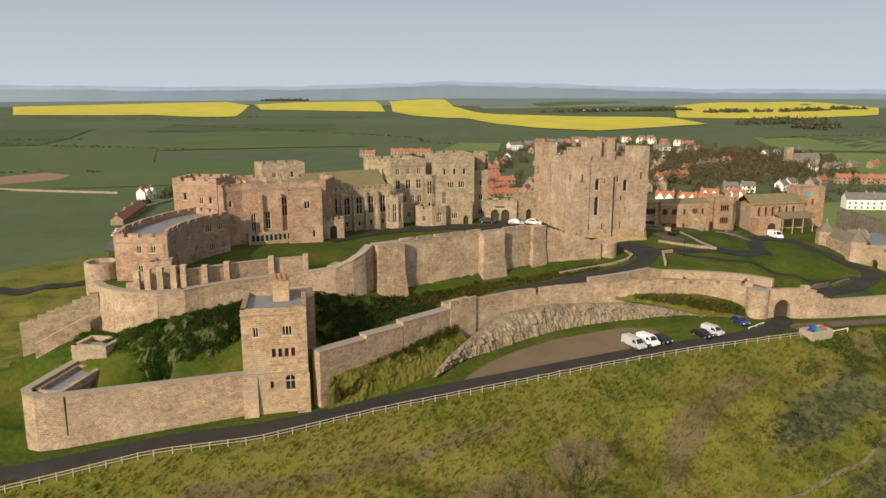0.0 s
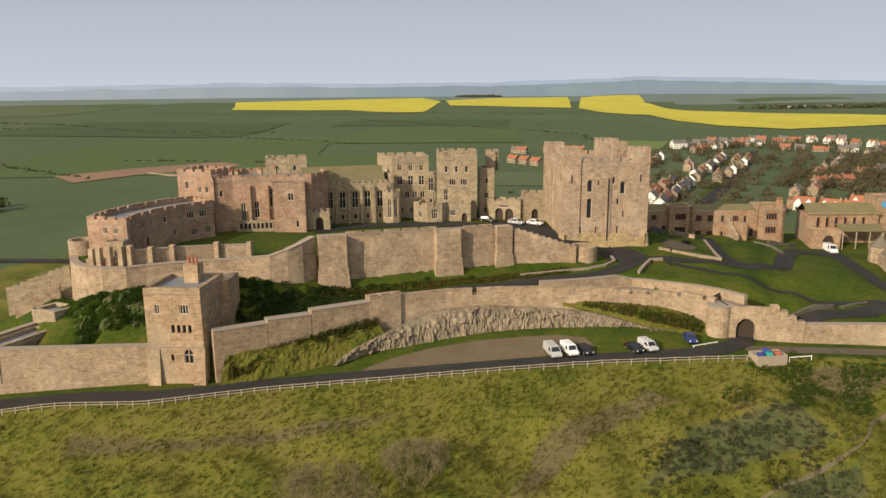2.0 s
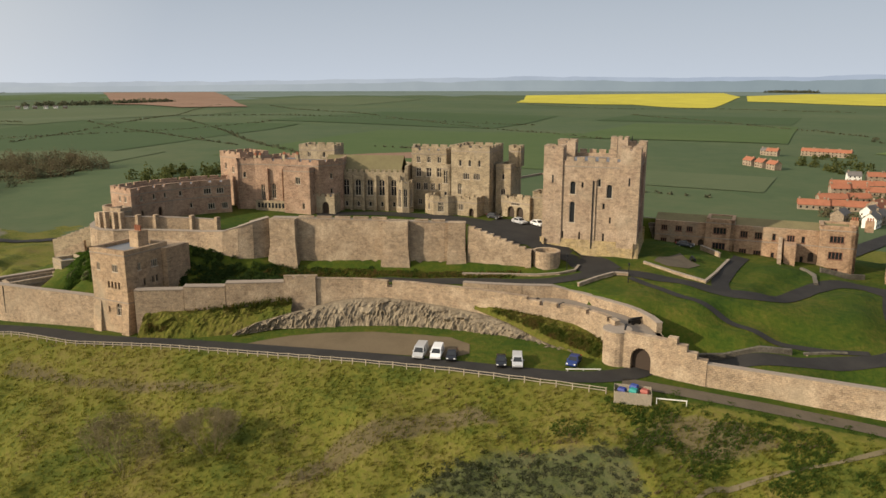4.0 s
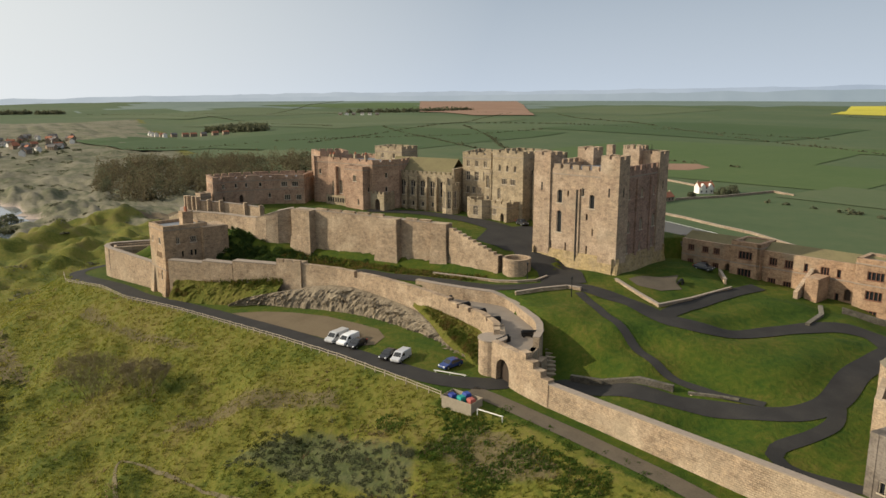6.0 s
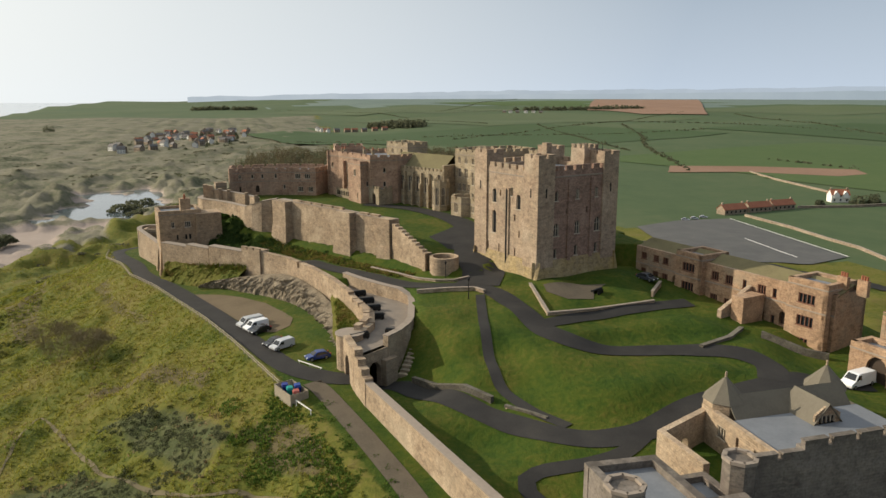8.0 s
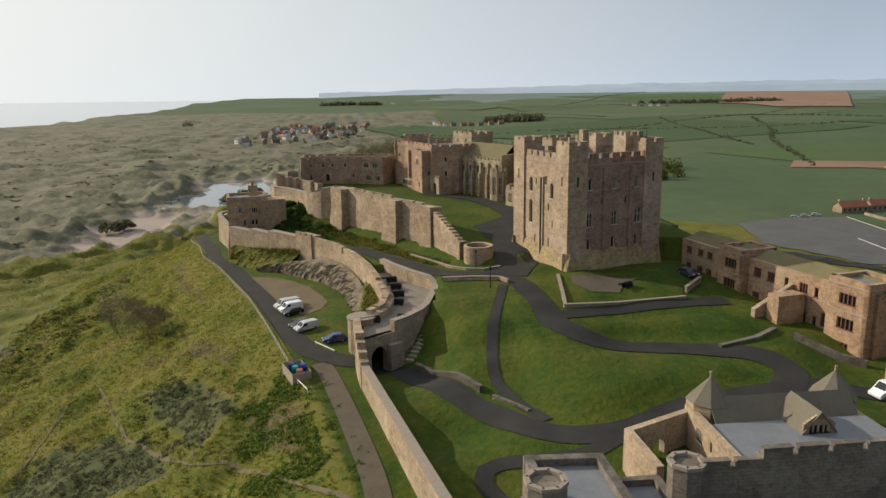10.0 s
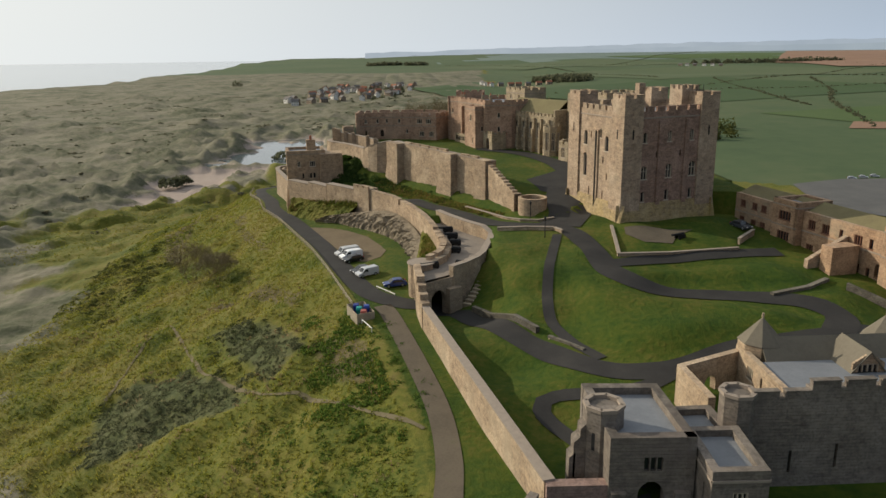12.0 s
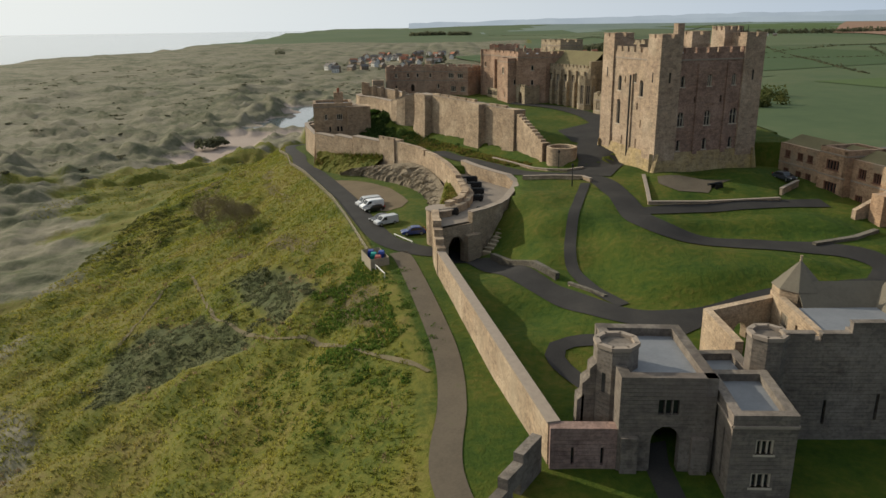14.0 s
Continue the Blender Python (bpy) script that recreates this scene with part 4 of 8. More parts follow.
        ux, uy = along(B, C)[0], along(B, A)[0]
        sx = 1 if (Vector(c) - m).dot(ux) < 0 else -1
        sy = 1 if (Vector(c) - m).dot(uy) < 0 else -1
        o = Vector(c) - ux * sx * 0.35 - uy * sy * 0.35
        w = 4.3
        tr = [o, o + ux * sx * w, o + ux * sx * w + uy * sy * w, o + uy * sy * w]
        if sx * sy < 0:
            tr = tr[::-1]
        bm = bmesh.new()
        slab(bm, [tuple(p) for p in tr], 22.0, 45.0)
        tw = part("turret", bm, s, t)
        for i in range(4):
            p0, p1 = tuple(tr[i]), tuple(tr[(i + 1) % 4])
            crenels(tw, p0, p1, 45.0, s, 1.5, 0.6, 0.7, 0.5)
            bm = bmesh.new()
            seg_box(bm, p0, p1, 37.4, 39.2, 0.01, 0.05, w / 2 - 0.18, w / 2 + 0.18)
            part("slit", bm, M["glass"], tw)
    flat_roof(t, [(B[0] + 1, B[1] + 1.2), (C[0] - 1, C[1] + 0.7), (D[0] - 1, D[1] - 1.2), (A[0] + 1, A[1] - 0.7)], 41.6)
    # rooftop stair turret, chimney and flagpole scaffold
    ux, uy = along(B, C)[0], along(B, A)[0]
    q = Vector(B) + ux * 12.5 + uy * 15.5
    bm = bmesh.new()
    slab(bm, [tuple(q), tuple(q + ux * 4), tuple(q + ux * 4 + uy * 4), tuple(q + uy * 4)], 41.5, 46.0)
    cap = part("cap_house", bm, s, t, "square stone cap house on the roof")
    for i, (a, b) in enumerate(((q, q + ux * 4), (q + ux * 4, q + ux * 4 + uy * 4), (q + ux * 4 + uy * 4, q + uy * 4), (q + uy * 4, q))):
        crenels(cap, tuple(a), tuple(b), 46.0, s, 1.1, 0.7, 0.8, 0.4)
    q = Vector(B) + ux * 13.5 + uy * 6.5
    bm = bmesh.new()
    slab(bm, [tuple(q), tuple(q + ux * 1.4), tuple(q + ux * 1.4 + uy * 1.4), tuple(q + uy * 1.4)], 41.5, 47.4)
    part("chimney", bm, s, t)
    bm = bmesh.new()
    for k in range(6):
        q = Vector(B) + ux * (14.5 + 1.3 * (k % 3)) + uy * (18.5 + 1.6 * (k // 3))
        slab(bm, ngon(q.x, q.y, 0.06, 5), 41.5, 46.6 + 0.3 * (k % 2))
    for k in range(3):
        q = Vector(B) + ux * 14 + uy * 19
        seg_box(bm, tuple(q), tuple(q + ux * 4.2), 42.8 + k * 1.5, 42.9 + k * 1.5, 0.05, 0.05)
    part("scaffold", bm, M["dark"], t, "thin scaffold poles on the roof")
    bm = bmesh.new()
    seg_box(bm, B, C, 23.0, 38.3, 0.46, -0.30, 10.7, 10.95)
    part("drainpipe", bm, M["dark"], t, "dark iron drainpipe")


M["plinth"] = stone("lichen_plinth", (0.42, 0.33, 0.20), (0.36, 0.28, 0.16), (0.42, 0.31, 0.12), (0.44, 0.34, 0.10))


def wall_run(parent, pts, th, material, name="wall", cope=True, batter=0.0):
    """A wall along points (x, y, base, top), faced to the right; each stretch is a part."""
    for (x0, y0, b0, t0), (x1, y1, b1, t1) in zip(pts, pts[1:]):
        d, nrm, n = along((x0, y0), (x1, y1))
        bm = bmesh.new()
        e = 0.02
        lo = [(x0 + nrm.x * batter, y0 + nrm.y * batter, b0), (x1 + nrm.x * batter, y1 + nrm.y * batter, b1), (x1 - nrm.x * th, y1 - nrm.y * th, b1), (x0 - nrm.x * th, y0 - nrm.y * th, b0)]
        up = [(x0, y0, t0), (x1, y1, t1), (x1 - nrm.x * th, y1 - nrm.y * th, t1), (x0 - nrm.x * th, y0 - nrm.y * th, t0)]
        prism(bm, lo, up)
        part(name, bm, material, parent)
        if cope:
            bm = bmesh.new()
            o = 0.10
            ring = [(x0 + nrm.x * o, y0 + nrm.y * o, t0), (x1 + nrm.x * o, y1 + nrm.y * o, t1), (x1 - nrm.x * (th + o), y1 - nrm.y * (th + o), t1), (x0 - nrm.x * (th + o), y0 - nrm.y * (th + o), t0)]
            prism(bm, [(x, y, z + 0.004) for x, y, z in ring], [(x, y, z + 0.16) for x, y, z in ring])
            part("coping", bm, M["cope"], parent)


def buttress(parent, p0, p1, depth, z0, z1, material, flare=0.5):
    d, nrm, n = along(p0, p1)
    a, b = Vector(p0), Vector(p1)
    zm = z0 + (z1 - z0) * 0.42
    bm = bmesh.new()
    lo = [a - d * flare + nrm * flare, b + d * flare + nrm * flare, b + d * flare - nrm * depth, a - d * flare - nrm * depth]
    mid = [a - d * 0.15 + nrm * 0.15, b + d * 0.15 + nrm * 0.15, b + d * 0.15 - nrm * depth, a - d * 0.15 - nrm * depth]
    prism(bm, [(p.x, p.y, z0) for p in lo], [(p.x, p.y, zm) for p in mid])
    up = [a, b, b - nrm * depth, a - nrm * depth]
    prism(bm, [(p.x, p.y, zm + 0.004) for p in up], [(p.x, p.y, z1) for p in up])
    return part("buttress", bm, material, parent)


def tube(parent, name, x, y, r1, r0, z0, z1, material, n=24, r_base=None):
    """A round wall with a hollow middle, in one skin."""
    bm = bmesh.new()
    rows = [[bm.verts.new((px, py, z)) for px, py in ngon(x, y, r, n)] for r, z in ((r_base or r1, z0), (r1, z1), (r0, z1), (r0, z0))]
    for a, c in zip(rows, rows[1:] + rows[:1]):
        for i in range(n):
            bm.faces.new((a[i], a[(i + 1) % n], c[(i + 1) % n], c[i]))
    return part(name, bm, material, parent)


def build_upper_wall():
    t = thing("curtain_wall", (10, 140, 20), "tall pinkish stone curtain wall with square buttresses", "castle wall")
    w = M["wall"]
    wall_run(t, [(-64.3, 118, 19, 26), (-61.5, 114.5, 17, 26), (-58, 111.6, 16, 26.1), (-54, 109.6, 16, 26.2), (-49.5, 108.7, 16, 26.3), (-45.5, 110.2, 16, 26.3), (-43, 112.6, 16.5, 26.3), (-36, 117, 17, 26.4), (-28, 120.5, 17, 26.5), (-21, 121.6, 17, 27.2), (-18, 123.4, 17, 28.2), (-15.8, 125.8, 17, 29.2), (-14.6, 129.6, 17, 29.9)], 1.4, w, batter=0.5)
    wall_run(t, [(-14.3, 130.2, 17, 29.8), (-9.1, 133.2, 17, 29.8), (7.9, 143.3, 18, 29.6), (13.4, 146.4, 18.5, 29.5), (19, 149.8, 19, 29.4), (22.6, 152.9, 19, 29.3)], 1.6, w, batter=0.25)
    buttress(t, (-13.4, 128.4), (-8.3, 131.2), 2.6, 18.6, 29.9, w, 0.6)
    buttress(t, (8.4, 141.4), (13.2, 144.2), 2.6, 19.0, 29.8, w, 0.5)
    buttress(t, (20.2, 149.4), (23.4, 151.4), 2.4, 18.5, 29.6, w, 0.4)
    # stair wall that steps down to the drum
    a, b = Vector((23.6, 152.0)), Vector((37.2, 156.2))
    d, nrm, n = along(a, b)
    k = 10
    for i in range(k):
        bm = bmesh.new()
        top = 29.0 - 4.6 * (i + 0.5) / k
        seg_box(bm, a, b, 19.0, top, 0, 1.2, n * i / k, n * (i + 1) / k)
        part("stepped_wall", bm, w, t)
    bm = bmesh.new()
    seg_box(bm, a, b, 19, 24.6, 0.3, 1.5, n - 1.2, n)
    part("pier", bm, w, t)
    for p0, p1, z in (((-9.1, 133.2), (7.9, 143.3), 29.8), ((13.4, 146.4), (19, 149.8), 29.5)):
        crenels(t, p0, p1, z, w, 3.2, 0.8, 0.55, 0.7, inset=0.6)
    drum = thing("round_bastion", (39.6, 160, 20), "low round stone bastion with a hollow top", "castle wall")
    tube(drum, "wall", 38.9, 159.6, 3.0, 2.4, 19.5, 24.2, w)
    bm = bmesh.new()
    slab(bm, ngon(38.9, 159.6, 2.5, 20), 19.6, 22.9)
    part("floor", bm, M["gravel"], drum)


def build_lower_wall():
    t = thing("curtain_wall", (20, 130, 15), "crenellated stone curtain wall along the crag", "castle wall")
    w = M["wall"]
    wall_run(t, [(-21.5, 99.9, 8, 18.6), (-14.5, 106.4, 9, 18.5)], 2.0, w)
    wall_run(t, [(-14.4, 106.4, 9, 19.1), (-8.4, 111.9, 9, 18.9)], 2.0, w)
    wall_run(t, [(-8.3, 112, 9, 19.6), (0.6, 120.2, 9, 19.5)], 2.0, w)
    bm = bmesh.new()
    slab(bm, [(0.4, 119.8), (5.4, 123.8), (3.6, 126.2), (-1.4, 122.2)], 9, 20.4)
    part("bastion", bm, w, t, "square stone bastion in the wall")
    crenels(t, (0.4, 119.8), (5.4, 123.8), 20.4, w, 2.0, 0.6, 0.6, 0.5)
    line = [(5.2, 124.2), (9.4, 127.0), (13.3, 129.5), (24, 133.6), (29.5, 135.1), (35, 136.5), (41, 137.5), (46.5, 138.3), (55.7, 139.5), (61.6, 138.4), (65, 136.2)]
    wall_run(t, [(x, y, 10.5, 18.9) for x, y in line], 2.0, w, cope=False)
    for i, (p0, p1) in enumerate(zip(line, line[1:])):
        crenels(t, p0, p1, 18.9, w, (4.0 if i < 7 else 2.4), 1.15 if i < 7 else 0.8, 1.35 if i < 7 else 0.8, 1.0, inset=0.55)
    inn = [(30.6, 140.6), (35.3, 142.6), (41.2, 145.7), (46.2, 148.9), (49.6, 150.2), (54, 149.4), (59.2, 148.0), (63, 147.0), (66, 145.6), (69.4, 143.1), (71.7, 140.6)]
    wall_run(t, [(x, y, 15.0 if i < 5 else 11.5, 20.1 if i < 4 else 19.4) for i, (x, y) in enumerate(inn)][::-1], 1.0, w)
    pl = thing("gun_platform", (55, 142, 15), "paved stone gun platform behind the parapet", "platform")
    bm = bmesh.new()
    slab(bm, PLATFORM, 16.6, 17.7)
    part("paving", bm, M["paving"], pl)


M["paving"] = mottled("worn_paving", [(0.3, (0.17, 0.145, 0.12)), (0.7, (0.26, 0.22, 0.18))], 0.4, 3.0, rel=0.03)


def build_inner_gate():
    t = thing("gatehouse", (71, 135, 12), "stone gateway with a round tower and an arched passage", "castle gate")
    w = M["wall"]
    bm = bmesh.new()
    slab(bm, ngon(65.9, 135.4, 2.3, 20), 10.5, 18.6)
    part("round_tower", bm, w, t)
    bm = bmesh.new()
    slab(bm, ngon(65.9, 135.4, 2.45, 20), 18.6, 18.8)
    part("coping", bm, M["cope"], t)
    # a dark slab in the gate arch stands for its dark opening
    facade(t, (67.6, 134.0), (75.4, 134.3), 10.5, 18.9, w, [(3.1, 11.6, 3.4, 5.0, "d")], 1.2)
    seg = [((74.9, 134.4), (76.4, 134.5), 19.4), ((76.4, 134.5), (78.0, 134.7), 18.4), ((78.0, 134.7), (79.6, 134.9), 17.4), ((79.6, 134.9), (81.2, 135.1), 16.5)]
    for p0, p1, z in seg:
        bm = bmesh.new()
        seg_box(bm, p0, p1, 10.5, z, 0.1, 1.2)
        part("stepped_wall", bm, w, t)
    # inner face with the dark passage
    facade(t, (75.0, 135.6), (71.3, 140.9), 10.8, 17.7, w, [(2.9, 11.2, 3.0, 4.7, "p")], 1.0)
    facade(t, (71.3, 140.9), (66.2, 145.4), 10.8, 17.7, w, (), 0.9)
    bm = bmesh.new()
    seg_box(bm, (72.6, 139.4), (71.2, 141.6), 10.8, 16.0, 0.9, 0.2)
    part("pier", bm, w, t)
    # long wall to the outer gate
    lw = thing("boundary_wall", (105, 140, 12), "long straight stone wall lit warm by the sun", "castle wall")
    pts = []
    for i in range(9):
        x = 81.2 + (129.6 - 81.2) * i / 8
        y = 135.1 + (144.9 - 135.1) * i / 8
        pts.append((x, y, gz(x, y - 1.5) - 1.5, 15.9))
    wall_run(lw, pts, 1.0, w)


def build_tower():
    ring = [(-33.2, 97.9), (-23.3, 99.6), (-24.9, 110.4), (-34.8, 108.7)]
    s = M["towerstone"]
    f = [(2.2, 22.0, 0.9, 1.5, "r", 2), (7.0, 22.0, 1.6, 1.5, "r", 3), (4.8, 18.4, 0.6, 1.4, "r"), (5.8, 18.4, 0.6, 1.4, "r"), (6.8, 18.4, 0.6, 1.4, "r"), (7.8, 18.4, 0.6, 1.4, "r"), (4.3, 13.2, 0.5, 1.2, "r"), (7.2, 12.9, 1.7, 2.4, "a", 2)]
    r = [(3.4, 22.0, 0.9, 1.5, "r", 2), (7.2, 22.0, 1.6, 1.5, "r", 3), (4.4, 18.6, 0.5, 1.4, "r"), (6.6, 18.6, 0.6, 1.4, "r"), (7.6, 18.6, 0.6, 1.4, "r"), (9.0, 13.6, 2.0, 2.2, "a", 3)]
    l = [(4, 19, 1.2, 1.8, "a", 2), (8, 19, 1.2, 1.8, "a", 2), (6, 14, 0.6, 1.4, "r")]
    t = block("tower", ring, 7.5, 26.5, s, "tall square sandstone tower with mullioned windows", {0: f, 1: r, 3: l}, "tower", merlons=False)
    for i in range(4):
        band(t, ring[i], ring[(i + 1) % 4], 15.6, M["cope"], 0.22, 0.1)
    for u0, u1 in ((0.0, 1.9), (8.3, 10.0)):
        d, nrm, n = along(ring[0], ring[1])
        a = Vector(ring[0])
        bm = bmesh.new()
        p = a + d * (u0 - 0.2)
        q = a + d * (u1 + 0.2)
        prism(bm, [(v.x, v.y, 7.0) for v in (p + nrm * 1.0, q + nrm * 1.0, q - nrm * 0.3, p - nrm * 0.3)], [(v.x, v.y, 15.4) for v in (p + nrm * 0.12, q + nrm * 0.12, q - nrm * 0.3, p - nrm * 0.3)])
        part("buttress", bm, s, t)
    bm = bmesh.new()
    slab(bm, [(-29.4, 104.6), (-26.8, 105.0), (-27.2, 107.6), (-29.8, 107.2)], 25.4, 29.2)
    st = part("chimney", bm, s, t)
    for k in range(3):
        bm = bmesh.new()
        slab(bm, ngon(-29.1 + 0.8 * k, 106.1, 0.24, 10), 29.2, 30.3)
        part("chimney_pot", bm, M["tile"], st, "red clay chimney pot")
    bm = bmesh.new()
    slab(bm, [(-25.4, 108.6), (-23.3, 109.0), (-24.6, 115.4), (-31.0, 114.4), (-30.4, 110.0)], 12.0, 25.5)
    part("rear_wing", bm, s, t)
    # left curtain with the flat-roofed building in its corner
    c = thing("curtain_wall", (-50, 94, 9), "high rubble stone wall with a rounded corner", "castle wall")
    pts = [(-64.6, 92.2, 5, 16.2), (-63.6, 90.6, 5, 16.1), (-61.6, 89.8, 5, 16.0), (-58, 90.4, 5.5, 15.9), (-33.2, 98.4, 6.5, 15.7)]
    wall_run(c, pts, 1.2, M["wall"], batter=0.2)
    wall_run(c, [(-62.6, 104, 5, 16.2), (-64.6, 92.2, 5, 16.2)], 1.2, M["wall"], batter=0.2)
    bm = bmesh.new()
    seg_box(bm, (-58, 90.4), (-33.2, 98.4), 7, 15.7, 0.12, 0, 0.3, 0.45)
    part("drainpipe", bm, M["dark"], c)
    flat = block("lean_to", [(-63.4, 92.4), (-58.6, 91.8), (-56.6, 103), (-61.6, 103.8)], 8.5, 15.9, M["wall"], "low stone building with a flat grey roof", {1: [(4, 10, 1.2, 2.2, "d"), (8, 10.6, 0.9, 1.3, "r", 2)]}, merlons=False)
    rt = thing("round_tower", (-63.8, 121.6, 18), "squat round sandstone tower at the castle's end", "tower")
    tube(rt, "wall", -63.8, 121.6, 3.0, 2.4, 14, 29.0, M["keep"])
    bm = bmesh.new()
    slab(bm, ngon(-63.8, 121.6, 2.5, 20), 26, 28.2)
    part("roof", bm, M["lead"], rt)
    sw = thing("stepped_wall", (-70, 108, 14), "stone wall that steps down the steep bank", "castle wall")
    a, b = (-73.4, 109.7), (-61.8, 114.4)
    for i in range(9):
        bm = bmesh.new()
        u = along(a, b)[2] / 9
        seg_box(bm, a, b, 8 + 0.9 * i, 20.9 + 0.5 * i, 0, 1.0, u * i, u * (i + 1))
        part("step", bm, M["hall"], sw)
    a, b = (-70.6, 108.4), (-62.6, 112.0)
    bm = bmesh.new()
    prism(bm, [(a[0], a[1], 8), (b[0], b[1], 12), (b[0] - 0.3, b[1] + 0.7, 12), (a[0] - 0.3, a[1] + 0.7, 8)], [(a[0], a[1], 17.6), (b[0], b[1], 21.6), (b[0] - 0.3, b[1] + 0.7, 21.6), (a[0] - 0.3, a[1] + 0.7, 17.6)])
    part("flank", bm, M["wall"], sw)
    hut = block("turret_house", [(-62.4, 104.0), (-56.4, 103.0), (-55.2, 108), (-61.2, 109.0)], 8.5, 19.0, M["hall"], "small square stone turret house", {0: [(3, 15.6, 0.8, 1.2, "r")]}, merlons=False)


M["towerstone"] = stone("tower_sandstone", (0.47, 0.35, 0.23), (0.39, 0.28, 0.18), (0.42, 0.30, 0.20))


def win_row(u0, u1, n, z, w, h, lights=2, kind="r"):
    return [(u0 + (u1 - u0) * (i + 0.5) / n, z, w, h, kind, lights) for i in range(n)]


def build_west_range():
    east = [(-50.4, 118.2), (-51.6, 123), (-51.4, 130), (-49.4, 137), (-45.8, 143.6)]
    west = [(-54.5, 150), (-58.5, 143), (-60.6, 135), (-61.4, 127), (-60.0, 118.6)]
    ring = east + west
    h = {9: win_row(0.6, 8.2, 3, 31.2, 1.0, 1.3, 2)[1:] + win_row(0.6, 8.2, 3, 27.6, 1.0, 1.3, 2)[1:]}
    h[0] = [(3.2, 31.3, 0.9, 1.2, "r", 2), (3.2, 27.2, 0.6, 1.6, "r")]
    h[1] = [(2.0, 31.3, 0.7, 1.2, "r"), (5.0, 31.3, 0.7, 1.2, "r"), (3.4, 26.9, 1.1, 2.2, "d")]
    h[2] = [(2.0, 31.3, 0.8, 1.2, "r"), (4.6, 28.0, 0.7, 1.2, "r")]
    h[3] = [(1.6, 31.2, 1.9, 1.4, "r", 3), (4.8, 31.2, 1.9, 1.4, "r", 3), (2.4, 27.2, 1.8, 1.5, "r", 3), (5.8, 27.2, 1.6, 1.5, "r", 3)]
    h[4] = []
    t = block("west_range", ring, 24.0, 34.0, M["pink"], "long curved red sandstone range with a crenellated parapet", h)
    for i in range(4):
        band(t, ring[i], ring[i + 1], 30.2, M["cope"], 0.22, 0.1)
    ch = block("stair_turret", [(-52.2, 113.6), (-48.6, 114.2), (-49.2, 117.3), (-52.6, 117.2)], 24, 30.6, M["wall"], "small ruined stone stair turret", {}, merlons=False)
    r = thing("ruined_wall", (-45, 116, 25), "low broken wall with stubs of stone piers", "ruin")
    wall_run(r, [(-56, 112.4, 24, 27.0), (-51, 111.4, 24, 27.4), (-46.5, 113.0, 24, 28.2)], 0.7, M["wall"])
    wall_run(r, [(-46.4, 113.1, 24, 29.0), (-40, 118.2, 24, 28.9), (-33, 122.8, 24, 28.7), (-27, 125.2, 24, 28.6)], 0.7, M["wall"])
    for x, y, z in ((-53.6, 111.4, 29.6), (-51.6, 111.0, 30.0), (-49.6, 111.3, 30.2), (-47.6, 112.2, 30.2), (-46.2, 113.0, 30.2), (-43.2, 115.4, 29.6), (-40, 117.9, 29.6), (-33, 122.6, 29.5), (-27, 125, 29.4)):
        bm = bmesh.new()
        slab(bm, [(x - 0.5, y - 0.6), (x + 0.5, y - 0.6), (x + 0.5, y + 0.4), (x - 0.5, y + 0.4)], 24, z)
        part("pier", bm, M["wall"], r)
    bm = bmesh.new()
    slab(bm, [(-23.5, 128.5), (-20, 127), (-18.8, 130.2), (-22.2, 131.6)], 24, 26.2)
    bm2 = thing("ruined_base", (-21, 129, 24.5), "low ruined stone footing on the lawn", "ruin")
    part("footing", bm, M["wall"], bm2)


